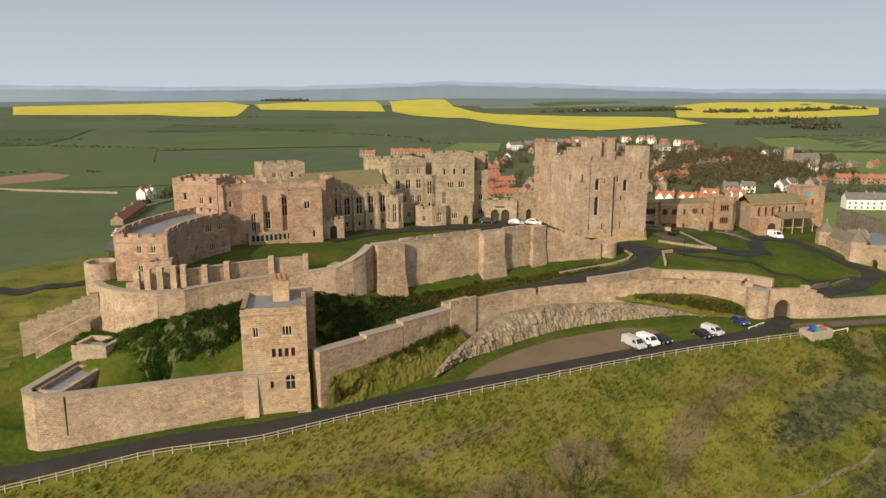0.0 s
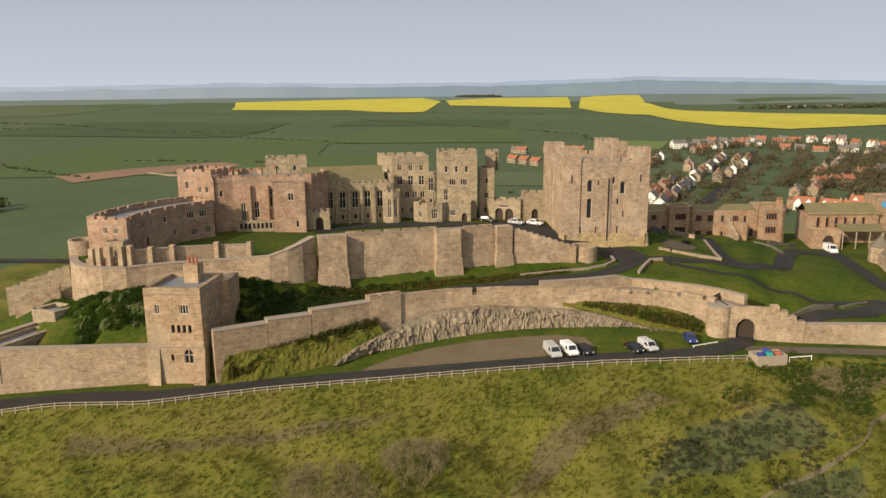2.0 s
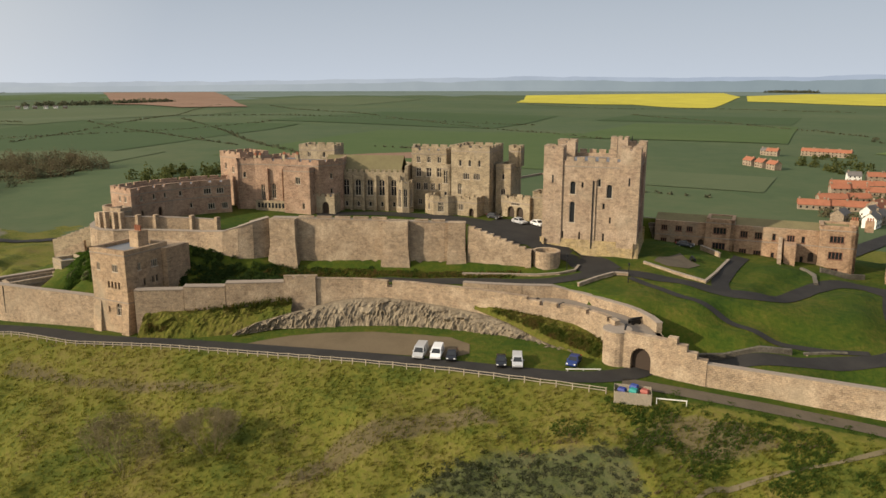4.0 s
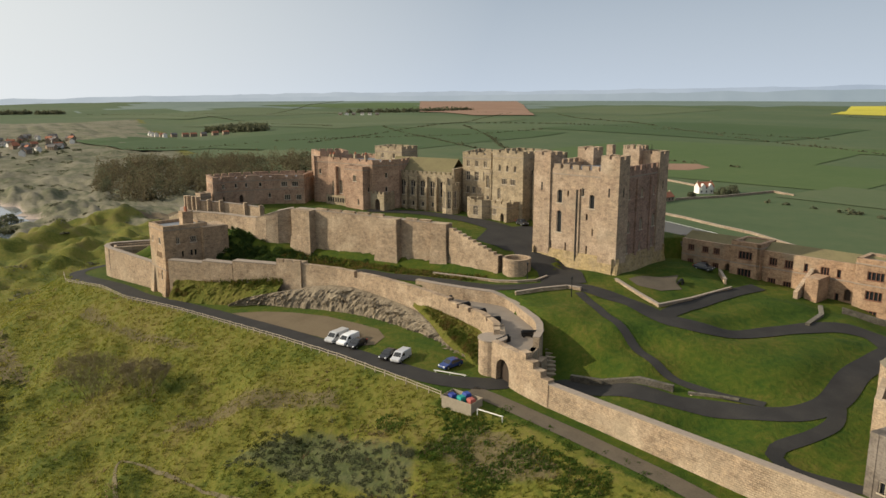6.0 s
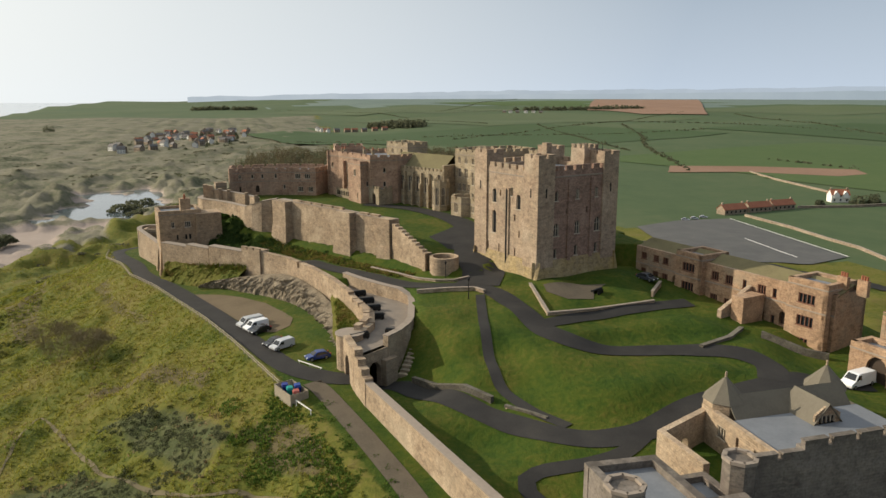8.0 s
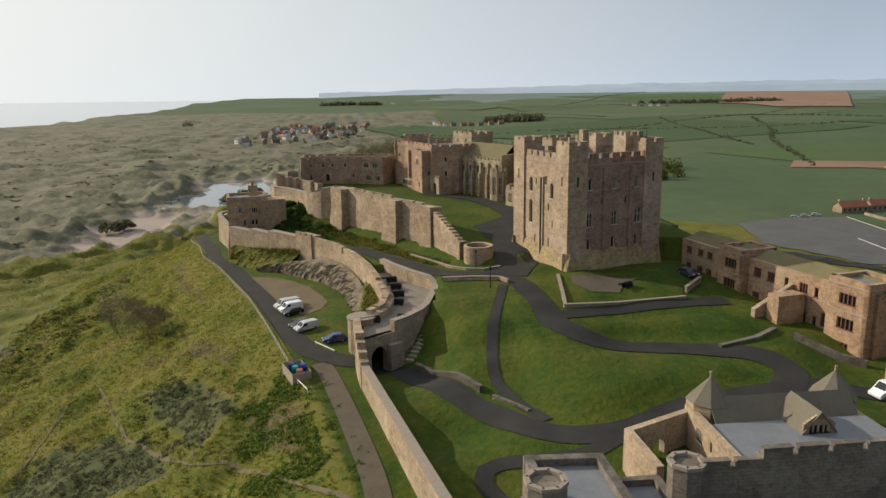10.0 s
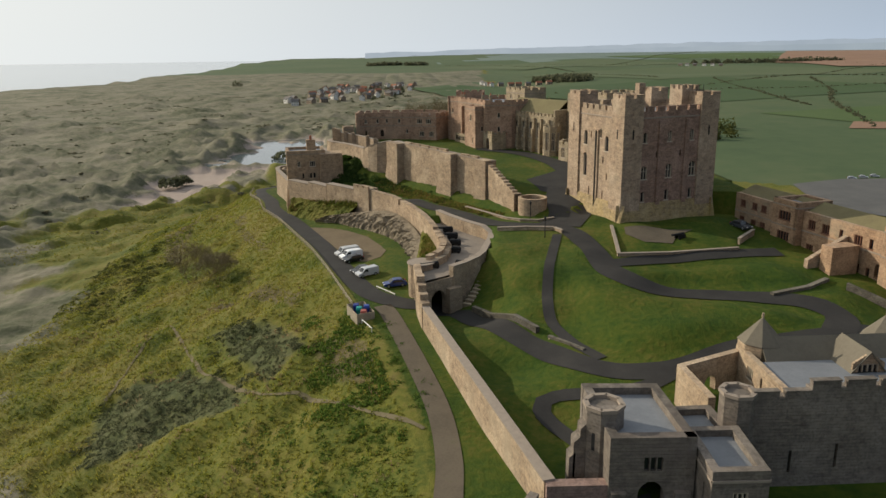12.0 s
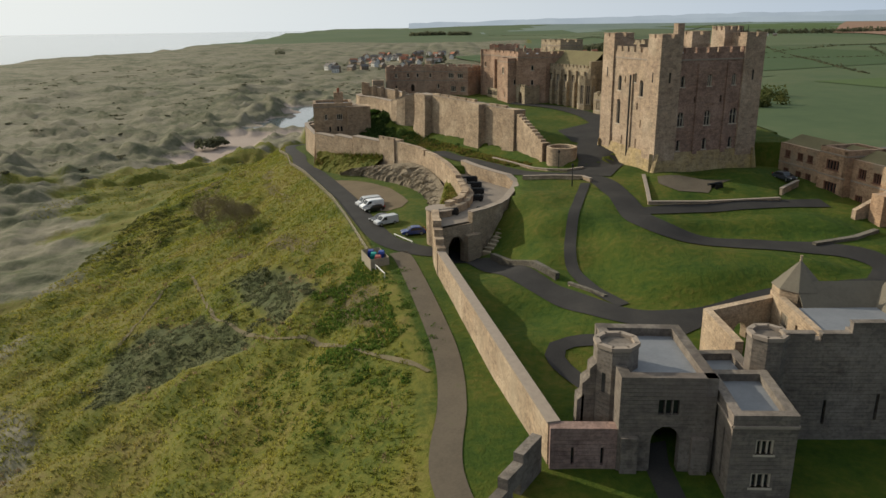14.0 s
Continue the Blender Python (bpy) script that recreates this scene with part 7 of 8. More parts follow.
def cannon(x, y, z, deg, kind="cast-iron cannon on a low carriage", k=1.0):
    t = thing("cannon", (0, 0, 0), kind, "cannon", "cannons on the platform")
    bm = bmesh.new()
    prof = [(-1.1, 0.02), (-1.05, 0.12), (-0.95, 0.12), (-0.9, 0.26), (-0.2, 0.22), (0.9, 0.16), (1.5, 0.14), (1.55, 0.19), (1.65, 0.19)]
    n = 12
    rows = [[bm.verts.new((px * k, r * k * math.cos(2 * math.pi * i / n), 0.75 * k + px * 0.05 + r * k * math.sin(2 * math.pi * i / n))) for i in range(n)] for px, r in prof]
    for a, b in zip(rows, rows[1:]):
        for i in range(n):
            bm.faces.new((a[i], a[(i + 1) % n], b[(i + 1) % n], b[i]))
    bm.faces.new(rows[0][::-1]), bm.faces.new(rows[-1])
    part("barrel", bm, M["dark"], t, local=True)
    for s in (-1, 1):
        bm = bmesh.new()
        slab(bm, [(-1.0 * k, s * 0.34 * k - 0.05), (0.6 * k, s * 0.34 * k - 0.05), (0.6 * k, s * 0.34 * k + 0.05), (-1.0 * k, s * 0.34 * k + 0.05)], 0.16, 0.7 * k)
        part("cheek", bm, M["dark"], t, local=True)
        for wx in (-0.7, 0.35):
            bm = bmesh.new()
            ring = [(wx * k + 0.22 * k * math.cos(2 * math.pi * i / 10), 0.22 * k + 0.22 * k * math.sin(2 * math.pi * i / 10)) for i in range(10)]
            prism(bm, [(px, s * 0.42 * k - 0.05, pz) for px, pz in ring], [(px, s * 0.42 * k + 0.07, pz) for px, pz in ring])
            part("truck", bm, M["dark"], t, local=True)
    t.matrix_basis = pose(x, y, z, 0, 0, deg)


for x, y, a in ((41.0, 141.4, -80), (46.4, 142.0, -85), (51.6, 142.2, -88), (56.8, 141.8, -100), (66.6, 137.2, -70), (66.2, 142.6, 60)):
    cannon(x, y, 17.7, a, k=1.25)
cannon(63.2, 182, gz(63.2, 182) + 0.02, -60, "old cannon standing on the garden gravel", 1.2)
bn = thing("bench", (150, 158.5, gz(150, 158.5)), "dark timber bench beside the gate path", "bench")
pad("bed", [(57.5, 173.6), (60.5, 173.0), (64.5, 175.4), (65.5, 180), (62, 182), (59, 186), (57, 180)], M["track"], "bare trodden earth in the walled garden", "bed", 0.24)
pad("lawn", [(55.6, 171.8), (70.0, 169.2), (69.4, 178), (68.4, 190.4), (64, 192), (57, 190), (54.5, 180)], M["lawn"], "patchy lawn inside the low garden wall", "lawn", 0.145)
z = gz(139, 152)
bm = bmesh.new()
bpy.data.objects.remove(bn)
bx = thing("bench", (139.4, 152.4, z), "dark timber bench beside the gate path", "bench")
slab(bm, [(138.6, 152.0), (140.2, 152.0), (140.2, 152.5), (138.6, 152.5)], z + 0.42, z + 0.5)
part("seat", bm, M["dark"], bx)
for x in (138.7, 140.0):
    bm = bmesh.new()
    slab(bm, [(x, 152.05), (x + 0.1, 152.05), (x + 0.1, 152.45), (x, 152.45)], z, z + 0.42)
    part("leg", bm, M["dark"], bx)
bm = bmesh.new()
slab(bm, [(138.6, 152.5), (140.2, 152.5), (140.2, 152.58), (138.6, 152.58)], z + 0.5, z + 0.95)
part("backrest", bm, M["dark"], bx)
# ---- farmland, woods and villages ----
def field(name, ring, material, label, h=1.0):
    """A standing crop or bare field: a low slab that follows the land."""
    xs, ys = [q[0] for q in ring], [q[1] for q in ring]
    bm = bmesh.new()
    bm.faces.new([bm.verts.new((x, y, 0)) for x, y in ring])
    for axis, lo, hi in ((0, min(xs), max(xs)), (1, min(ys), max(ys))):
        cell = max(25.0, (hi - lo) / 40)
        v = lo + cell
        while v < hi:
            co, no = Vector((0, 0, 0)), Vector((0, 0, 0))
            co[axis], no[axis] = v, 1
            bmesh.ops.bisect_plane(bm, geom=bm.verts[:] + bm.edges[:] + bm.faces[:], plane_co=co, plane_no=no)
            v += cell
    for v in bm.verts:
        v.co.z = max(gz(v.co.x, v.co.y), gz(v.co.x + 20, v.co.y), gz(v.co.x, v.co.y + 20), gz(v.co.x - 20, v.co.y), gz(v.co.x, v.co.y - 20)) + h
    ob = part(name, bm, material)
    return tagged(ob, label, "field", kind="structure")


# Crop greens with a little extra blue that imitates haze.
M["green1"] = mottled("young_wheat", [(0.3, (0.046, 0.077, 0.029)), (0.7, (0.064, 0.092, 0.037))], 0.006, 0.08, rel=0.2)
M["green2"] = mottled("pasture", [(0.3, (0.060, 0.096, 0.030)), (0.7, (0.086, 0.117, 0.041))], 0.006, 0.08, rel=0.2)
M["green3"] = mottled("pale_meadow", [(0.3, (0.077, 0.105, 0.048)), (0.7, (0.105, 0.122, 0.060))], 0.006, 0.08, rel=0.2)
M["green4"] = mottled("sunny_pasture", [(0.3, (0.10, 0.145, 0.04)), (0.7, (0.15, 0.18, 0.06))], 0.006, 0.08, rel=0.2)
for ring in ([(300, 560), (480, 540), (560, 760), (430, 830), (390, 700)], [(110, 360), (300, 340), (420, 430), (380, 500), (200, 420)], [(420, 850), (640, 800), (760, 1050), (480, 1060)], [(20, 880), (90, 870), (110, 1020), (50, 1030)]):
    field("meadow", ring, M["green4"], "bright green pasture beside the village", 0.4)
rape = "bright yellow field of flowering rapeseed"
field("rape_field", [(-1116, 2076), (-1005, 2159), (-820, 2296), (-530, 2128), (-672, 2980), (-1000, 3900), (-1210, 3556), (-1405, 3035), (-1492, 2791)], M["rape"], rape, 0.9)
field("rape_field", [(-700, 3175), (-601, 3775), (-240, 4100), (-112, 2482), (-337, 2564), (-560, 2650)], M["rape"], rape, 0.9)
field("rape_field", [(-165, 4100), (132, 4050), (133, 2919), (233, 2227), (402, 2068), (637, 1885), (634, 1618), (479, 1447), (310, 1293), (209, 1336), (152, 1465), (108, 1807), (31, 2047), (-87, 2418)], M["rape"], rape, 0.9)
field("rape_field", [(984, 2854), (1311, 3119), (1662, 3201), (1750, 2796), (1350, 2152), (958, 1865), (762, 1839), (660, 1890)], M["rape"], rape, 0.9)
field("bare_field", [(-3654, 2136), (-3351, 2604), (-1537, 1358), (-1631, 1216), (-2097, 1290)], M["plough"], "pinkish bare ploughed field", 2.0)
field("bare_field", [(-408, 507), (-382, 570), (-330, 640), (-300, 622), (-295, 588), (-344, 539), (-362, 475)], M["plough"], "brown strip of bare soil in the pasture", 0.5)
for i, (x, y, a, w, l) in enumerate(((-900, 560, 0.4, 420, 520), (-420, 720, 0.3, 300, 430), (-1500, 820, 0.35, 500, 700), (-760, 1150, 0.2, 420, 420), (-230, 1100, 0.15, 260, 380), (-2300, 700, 0.4, 600, 800), (-330, 1450, 0.1, 330, 260), (-2900, 1600, 0.5, 800, 900), (-620, 330, 0.5, 230, 190), (700, 900, -0.2, 330, 300), (1100, 1300, -0.2, 420, 380), (-1800, 1900, 0.3, 520, 620), (-1000, 250, 0.2, 300, 160), (-240, 640, 0.2, 180, 200), (-80, 560, 0.1, 150, 90))):
    c, s = math.cos(a), math.sin(a)
    ring = [(x + c * u * w - s * v * l, y + s * u * w + c * v * l) for u, v in ((-0.5, -0.5), (0.5, -0.46), (0.48, 0.5), (-0.5, 0.47))]
    field("meadow", ring, M[("green1", "green2", "green3")[i % 3]], ("dark green field of young wheat", "bright green pasture", "pale green meadow")[i % 3], 0.4)


def clumps(name, spots, material, label, category, leaf=0.5, per=60, seed=1, flat=0.8, twist=1.0):
    """Foliage of many small leaf clumps: spots are (x, y, z, radius, height)."""
    r = np.random.RandomState(seed)
    verts, faces = [], []
    for x, y, z, rad, h in spots:
        n = max(8, int(per))
        d = r.normal(size=(n, 3))
        d /= np.linalg.norm(d, axis=1)[:, None]
        d[:, 2] = np.abs(d[:, 2])
        lump = 0.72 + 0.28 * np.sin(3 * np.arctan2(d[:, 1], d[:, 0]) + r.uniform(0, 6)) * np.cos(2.3 * d[:, 2] + r.uniform(0, 6))
        q = d * (lump * r.uniform(0.55, 1.0, n) ** 0.4)[:, None] * np.array([rad, rad, h]) + np.array([x, y, z])
        for k in range(n):
            a = r.normal(size=3)
            a /= np.linalg.norm(a)
            b = np.cross(a, d[k] * twist + r.normal(size=3) * 0.6)
            b /= np.linalg.norm(b) + 1e-9
            s = leaf * r.uniform(0.6, 1.4)
            i = len(verts)
            verts += [tuple(q[k] - a * s), tuple(q[k] + b * s * 0.7), tuple(q[k] + a * s), tuple(q[k] - b * s * 0.7)]
            faces.append((i, i + 1, i + 2, i + 3))
    me = bpy.data.meshes.new(name)
    me.from_pydata(verts, [], faces)
    me.materials.append(material)
    return tagged(new(name, me), label, category, kind="stuff")


def leafy(name, stops):
    """Leaves that differ from clump to clump."""
    m, nt, b = node_mat(name, 0.9)
    g = nt.nodes.new("ShaderNodeNewGeometry")
    n = noise_tex(nt, g.outputs["Position"], 0.05, 4)
    w = nt.nodes.new("ShaderNodeMath")
    w.operation = "MULTIPLY_ADD"
    nt.links.new(g.outputs["Random Per Island"], w.inputs[0])
    w.inputs[1].default_value = 0.5
    nt.links.new(n, w.inputs[2])
    nt.links.new(ramp(nt, w.outputs[0], stops), b.inputs["Base Color"])
    return m


M["wood"] = leafy("budding_woodland", [(0.3, (0.085, 0.068, 0.038)), (0.7, (0.135, 0.108, 0.062)), (1.0, (0.155, 0.145, 0.075))])
M["leaf"] = leafy("spring_leaves", [(0.3, (0.04, 0.055, 0.015)), (0.7, (0.08, 0.095, 0.025)), (1.0, (0.13, 0.13, 0.04))])
M["hedge"] = leafy("dark_hedge", [(0.3, (0.075, 0.08, 0.045)), (0.7, (0.11, 0.115, 0.065)), (1.0, (0.14, 0.14, 0.08))])
M["twig"] = leafy("bare_twigs", [(0.3, (0.12, 0.10, 0.05)), (0.7, (0.18, 0.145, 0.075)), (1.0, (0.22, 0.18, 0.10))])
M["dunescrub"] = leafy("dune_shrub_leaves", [(0.3, (0.085, 0.085, 0.05)), (0.7, (0.115, 0.112, 0.068)), (1.0, (0.15, 0.14, 0.09))])
for k in ("wood", "leaf", "hedge", "dunescrub"):
    thin(M[k], 0.45)
M["bark"] = plain("bark", (0.10, 0.08, 0.06), 0.95, vary=0.3)
rnd = random.Random(7)


def scatter(ring, n, rad, h, seed=1):
    r = random.Random(seed)
    xs, ys = [q[0] for q in ring], [q[1] for q in ring]
    out = []
    while len(out) < n:
        x, y = r.uniform(min(xs), max(xs)), r.uniform(min(ys), max(ys))
        if bool(inside(np.array([x]), np.array([y]), ring)[0]):
            k = r.uniform(0.7, 1.3)
            out.append((x, y, gz(x, y), rad * k, h * k))
    return out


clumps("woodland", scatter([(-395, 118), (-373, 150), (-436, 237), (-444, 254), (-487, 360), (-570, 361), (-662, 282), (-669, 214), (-625, 142)], 300, 8.5, 15.0, 2), M["wood"], "dense brown budding woodland beyond the castle hill", "woodland", 0.55, 300, 3)
clumps("woodland", scatter([(-395, 118), (-373, 150), (-436, 237), (-487, 360), (-570, 361), (-662, 282), (-625, 142)], 60, 6.5, 15.5, 22), M["hedge"], "dark evergreens standing in the brown wood", "woodland", 0.55, 260, 23)
clumps("woodland", scatter([(150, 560), (200, 540), (330, 560), (420, 720), (400, 840), (300, 850), (220, 700)], 380, 6, 9, 4), M["wood"], "brown budding trees among the village houses", "woodland", 0.62, 200, 5)
clumps("garden_trees", scatter([(40, 430), (200, 420), (360, 520), (430, 800), (330, 1000), (120, 1000), (60, 700)], 300, 6.2, 9.0, 14), M["wood"], "brown budding garden trees of the village", "trees", 0.6, 190, 15)
clumps("woodland", scatter([(-420, 330), (-320, 310), (-305, 360), (-400, 400)], 46, 5, 9, 6), M["leaf"], "line of pale budding trees beyond the fields", "woodland", 0.9, 110, 7)
clumps("woodland", scatter([(-20, 690), (60, 640), (20, 830), (-30, 830)], 26, 4.5, 7, 8), M["leaf"], "garden trees behind the red-roofed cottages", "woodland", 0.8, 100, 9)
for x0, y0, x1, y1, sd in ((-860, 4250, -640, 4230, 1), (700, 1560, 860, 1600, 2), (719, 1344, 800, 1453, 3), (-2766, 24, -2672, 210, 4), (-2200, 1080, -2120, 1500, 5), (900, 2300, 1500, 2500, 6), (-1330, 430, -1240, 480, 7), (400, 2350, 900, 2500, 8)):
    r = random.Random(sd)
    sp = []
    for i in range(90):
        u = r.random()
        x, y = x0 + (x1 - x0) * u + r.uniform(-25, 25), y0 + (y1 - y0) * u + r.uniform(-25, 25)
        sp.append((x, y, gz(x, y), r.uniform(9, 14), r.uniform(11, 18)))
    clumps("copse", sp, M["hedge"], "dark distant copse on the farmland", "copse", 3.0, 40, sd)
for x0, y0, x1, y1, sd in ((-2216, 800, -4400, 2000, 1), (-381, 500, -1100, 860, 2), (-576, 563, -1140, 700, 3), (-820, 430, -1700, 1390, 4), (-130, 481, -35, 486, 5), (-517, 1146, -1300, 1000, 6), (-900, 200, -900, 900, 7), (-300, 900, -1600, 1500, 8), (480, 1030, 900, 1280, 9), (-60, 1180, -520, 1560, 10), (-1200, 620, -2300, 500, 11), (-2600, 300, -1800, 1400, 12), (-293, 646, -446, 635, 13), (-1034, 1985, -141, 2030, 14), (40, 1000, -60, 1180, 15)):
    r = random.Random(sd + 40)
    sp = []
    n = int(math.hypot(x1 - x0, y1 - y0) / 5)
    for i in range(n):
        if r.random() < 0.28:
            continue
        u = (i + r.random()) / n
        x, y = x0 + (x1 - x0) * u + 14 * math.sin(9 * u + sd), y0 + (y1 - y0) * u + r.uniform(-1.5, 1.5)
        k = r.choice((1, 1, 1, 1.2, 2.2))
        sp.append((x, y, gz(x, y), 2.6 * k, 2.0 * k))
    clumps("hedgerow", sp, M["hedge"], "dark thin hedgerow between two fields", "hedge", 1.2, 12, sd)
# dune scrub
sp = []
r = random.Random(11)
while len(sp) < 420:
    x, y = r.uniform(-900, -100), r.uniform(-330, 130)
    if float(pond_mask(np.array(x), np.array(y))) < -0.2 and ring_gap(np.array(x), np.array(y), CRAG) > 35 and r.random() < 0.35 + 0.65 * (math.sin(x * 0.021) * math.sin(y * 0.03 + 1) > 0.1):
        k = r.choice((0.5, 0.7, 1, 1, 1.6, 2.6))
        sp.append((x, y, gz(x, y) - 0.3, 3.4 * k * r.uniform(0.7, 1.4), 0.9 * k ** 0.6))
clumps("dune_scrub", sp, M["dunescrub"], "low olive scrub scattered over the dunes", "scrub", 0.6, 70, 12)
clumps("dune_scrub", [(-222, 4, -17.5, 9, 5), (-232, 8, -17.5, 7, 4.4), (-330, 52, -18, 14, 4.5), (-350, 60, -18, 14, 4.5), (-310, 66, -18, 13, 4), (-1300, -184, gz(-1300, -184), 14, 14), (-480, 75, -17, 18, 6), (-455, 92, -17, 16, 6)], M["hedge"], "rounded dark thicket at the edge of the pond", "scrub", 0.9, 420, 13)


# ---- houses ----
def house_kind(name, label, wall, roof, l, w, h, rise, chimneys=1, gables=False, group="houses of the village"):
    """A cottage at the origin, its long side along x."""
    t = thing(name, (0, 0, 0), label, "house", group)
    c = [(-l / 2, -w / 2), (l / 2, -w / 2), (l / 2, w / 2), (-l / 2, w / 2)]
    bm = bmesh.new()
    slab(bm, c, -1.5, h)
    part("wall", bm, wall, t, local=True)
    for x in (-l / 2 + 0.02, l / 2 - 0.42):
        bm = bmesh.new()
        prism(bm, [(x, -w / 2, h), (x, w / 2, h), (x, 0, h + rise)], [(x + 0.4, -w / 2, h), (x + 0.4, w / 2, h), (x + 0.4, 0, h + rise)])
        part("gable", bm, wall, t, local=True)
    bm = bmesh.new()
    o = 0.35
    k = o * rise / (w / 2)
    for s in (-1, 1):
        lowr = [(-l / 2 - o, s * (w / 2 + o), h - k), (l / 2 + o, s * (w / 2 + o), h - k), (l / 2 + o, 0, h + rise), (-l / 2 - o, 0, h + rise)]
        prism(bm, lowr, [(x, y, z + 0.2) for x, y, z in lowr])
    part("roof", bm, roof, t, local=True)
    for i in range(chimneys):
        x = (-l / 2 + 0.7) if i == 0 else (l / 2 - 0.7)
        bm = bmesh.new()
        slab(bm, [(x - 0.4, -0.5), (x + 0.4, -0.5), (x + 0.4, 0.5), (x - 0.4, 0.5)], h + rise - 0.6, h + rise + 1.1)
        part("chimney", bm, M["house"], t, local=True)
    n = max(2, int(l / 3))
    for s in (-1, 1):
        for zf in ((0.9, 3.5) if h > 4.5 else (0.9,)):
            for i in range(n):
                x = -l / 2 + l * (i + 0.5) / n
                bm = bmesh.new()
                y = s * (w / 2)
                slab(bm, [(x - 0.5, y - 0.06), (x + 0.5, y - 0.06), (x + 0.5, y + 0.06), (x - 0.5, y + 0.06)], zf, zf + 1.3)
                part("window", bm, M["glass"], t, local=True)
    if gables:
        for x in (-l / 4, l / 4):
            bm = bmesh.new()
            prism(bm, [(x - 1.6, -w / 2 - 0.6, h - 2), (x + 1.6, -w / 2 - 0.6, h - 2), (x + 1.6, -w / 2 - 0.6, h + 0.3), (x, -w / 2 - 0.6, h + 2.2), (x - 1.6, -w / 2 - 0.6, h + 0.3)], [(x - 1.6, 0, h - 2), (x + 1.6, 0, h - 2), (x + 1.6, 0, h + 0.3), (x, 0, h + 2.2), (x - 1.6, 0, h + 0.3)])
            part("front_gable", bm, wall, t, local=True)
    return t


KINDS = [house_kind("cottage", "stone cottage with a red pantiled roof", M["house"], M["tile"], 11, 6.5, 4.8, 2.6, 2),
         house_kind("cottage", "stone cottage with a grey slate roof", M["house"], M["slate"], 10, 6.5, 4.6, 2.6, 1),
         house_kind("cottage", "white cottage with a grey slate roof", M["white"], M["slate"], 9, 6.5, 4.8, 2.8, 1),
         house_kind("cottage", "white gabled cottage with a red roof", M["white"], M["tile"], 11, 7, 4.8, 3.0, 2, True),
         house_kind("cottage", "low cottage with a long red pantiled roof", M["house"], M["tile"], 16, 6.5, 3.0, 2.6, 2),
         house_kind("inn", "large white inn with a slate roof", M["white"], M["slate"], 17, 10, 6.5, 3.4, 2)]
FRESH = set(range(len(KINDS)))


def put_house(kind, x, y, deg):
    m = pose(x, y, gz(x, y), 0, 0, deg)
    if kind in FRESH:
        FRESH.discard(kind)
        KINDS[kind].matrix_basis = m
    else:
        copy_thing(KINDS[kind], m)


def row(kinds, x0, y0, x1, y1, n, turn=0.0, jitter=3.0):
    a = math.degrees(math.atan2(y1 - y0, x1 - x0)) + turn
    for i in range(n):
        u = (i + 0.5) / n
        put_house(rnd.choice(kinds), x0 + (x1 - x0) * u + rnd.uniform(-jitter, jitter), y0 + (y1 - y0) * u + rnd.uniform(-jitter, jitter), a + rnd.uniform(-6, 6))


row((0, 1), -72, 802, -52, 799, 2)
row((0,), -36, 822, 8, 819, 4, 0, 0.5)
row((0, 1), -58, 694, -22, 662, 3)
row((1, 0, 1, 2), 68, 430, 100, 560, 10, 0, 1.5)
row((1, 0, 1, 2), 100, 570, 150, 780, 13, 0, 2.0)
row((4, 0), 34, 476, 62, 486, 3)
row((4, 4, 0), 32, 505, 56, 520, 2)
row((4, 0), 36, 545, 62, 556, 3)
row((4, 4), 30, 580, 58, 590, 3)
row((0, 2), 30, 618, 66, 630, 3)
row((5, 2), 104, 900, 134, 915, 2)
row((1, 0, 1, 2), 136, 965, 214, 945, 7)
row((0, 1), 150, 1005, 240, 975, 6)
row((0, 3), 272, 1000, 344, 905, 6)
row((3,), 146, 452, 180, 436, 3, 0, 1)
row((3, 2), 178, 462, 204, 452, 2)
row((1, 0), 180, 560, 214, 580, 3)
row((1, 2), 208, 500, 232, 497, 2, 0, 1)
row((0, 0), 318, 548, 352, 540, 3, 0, 1)
row((2, 5), 250, 424, 282, 418, 2)
row((0, 2, 1), 285, 806, 318, 842, 3)
row((0, 1), 98, 640, 112, 700, 3)
for x0, y0, x1, y1, n in ((58, 440, 84, 556, 8), (118, 560, 168, 770, 10), (60, 640, 92, 760, 5), (196, 600, 250, 760, 6), (230, 640, 300, 700, 5), (120, 830, 180, 930, 6), (215, 880, 300, 860, 5), (330, 620, 420, 660, 5), (160, 500, 180, 540, 3), (250, 500, 300, 540, 4), (360, 760, 430, 820, 5), (200, 1020, 330, 1010, 7)):
    row((0, 1, 1, 2, 4), x0, y0, x1, y1, n, 0, 5)
row((4, 4), -167, 381, -175, 438, 3, 0, 0.4)
row((3,), -188, 481, -187, 485, 1, 0, 0)
for i in range(84):
    u, v = rnd.uniform(-1, 1), rnd.uniform(-1, 1)
    put_house(rnd.choice((1, 1, 2, 0, 2)), -1010 + u * 220 - v * 60, 75 + v * 75 + u * -20, rnd.uniform(0, 180))
row((0, 1), -1200, 290, -1225, 420, 7)
row((1, 2), -1298, 291, -1173, 299, 5)
row((1, 2), -1880, 900, -1800, 1000, 6)
row((2, 2), 500, 2440, 760, 2500, 16, 0, 6)
clumps("garden_trees", [(-1010 + rnd.uniform(-230, 230), 75 + rnd.uniform(-80, 80), -17, rnd.uniform(3, 6), rnd.uniform(4, 8)) for i in range(90)], M["hedge"], "garden trees among the far village houses", "trees", 1.1, 60, 21)
clumps("garden_trees", [(-176, 487, gz(-176, 487), 6, 7), (-174, 495, gz(-174, 495), 7, 7), (-178, 502, gz(-178, 502), 5, 6), (-180, 462, gz(-180, 462), 3.5, 3.5)], M["hedge"], "dark rounded trees beside the small farmhouse", "trees", 0.6, 300, 22)

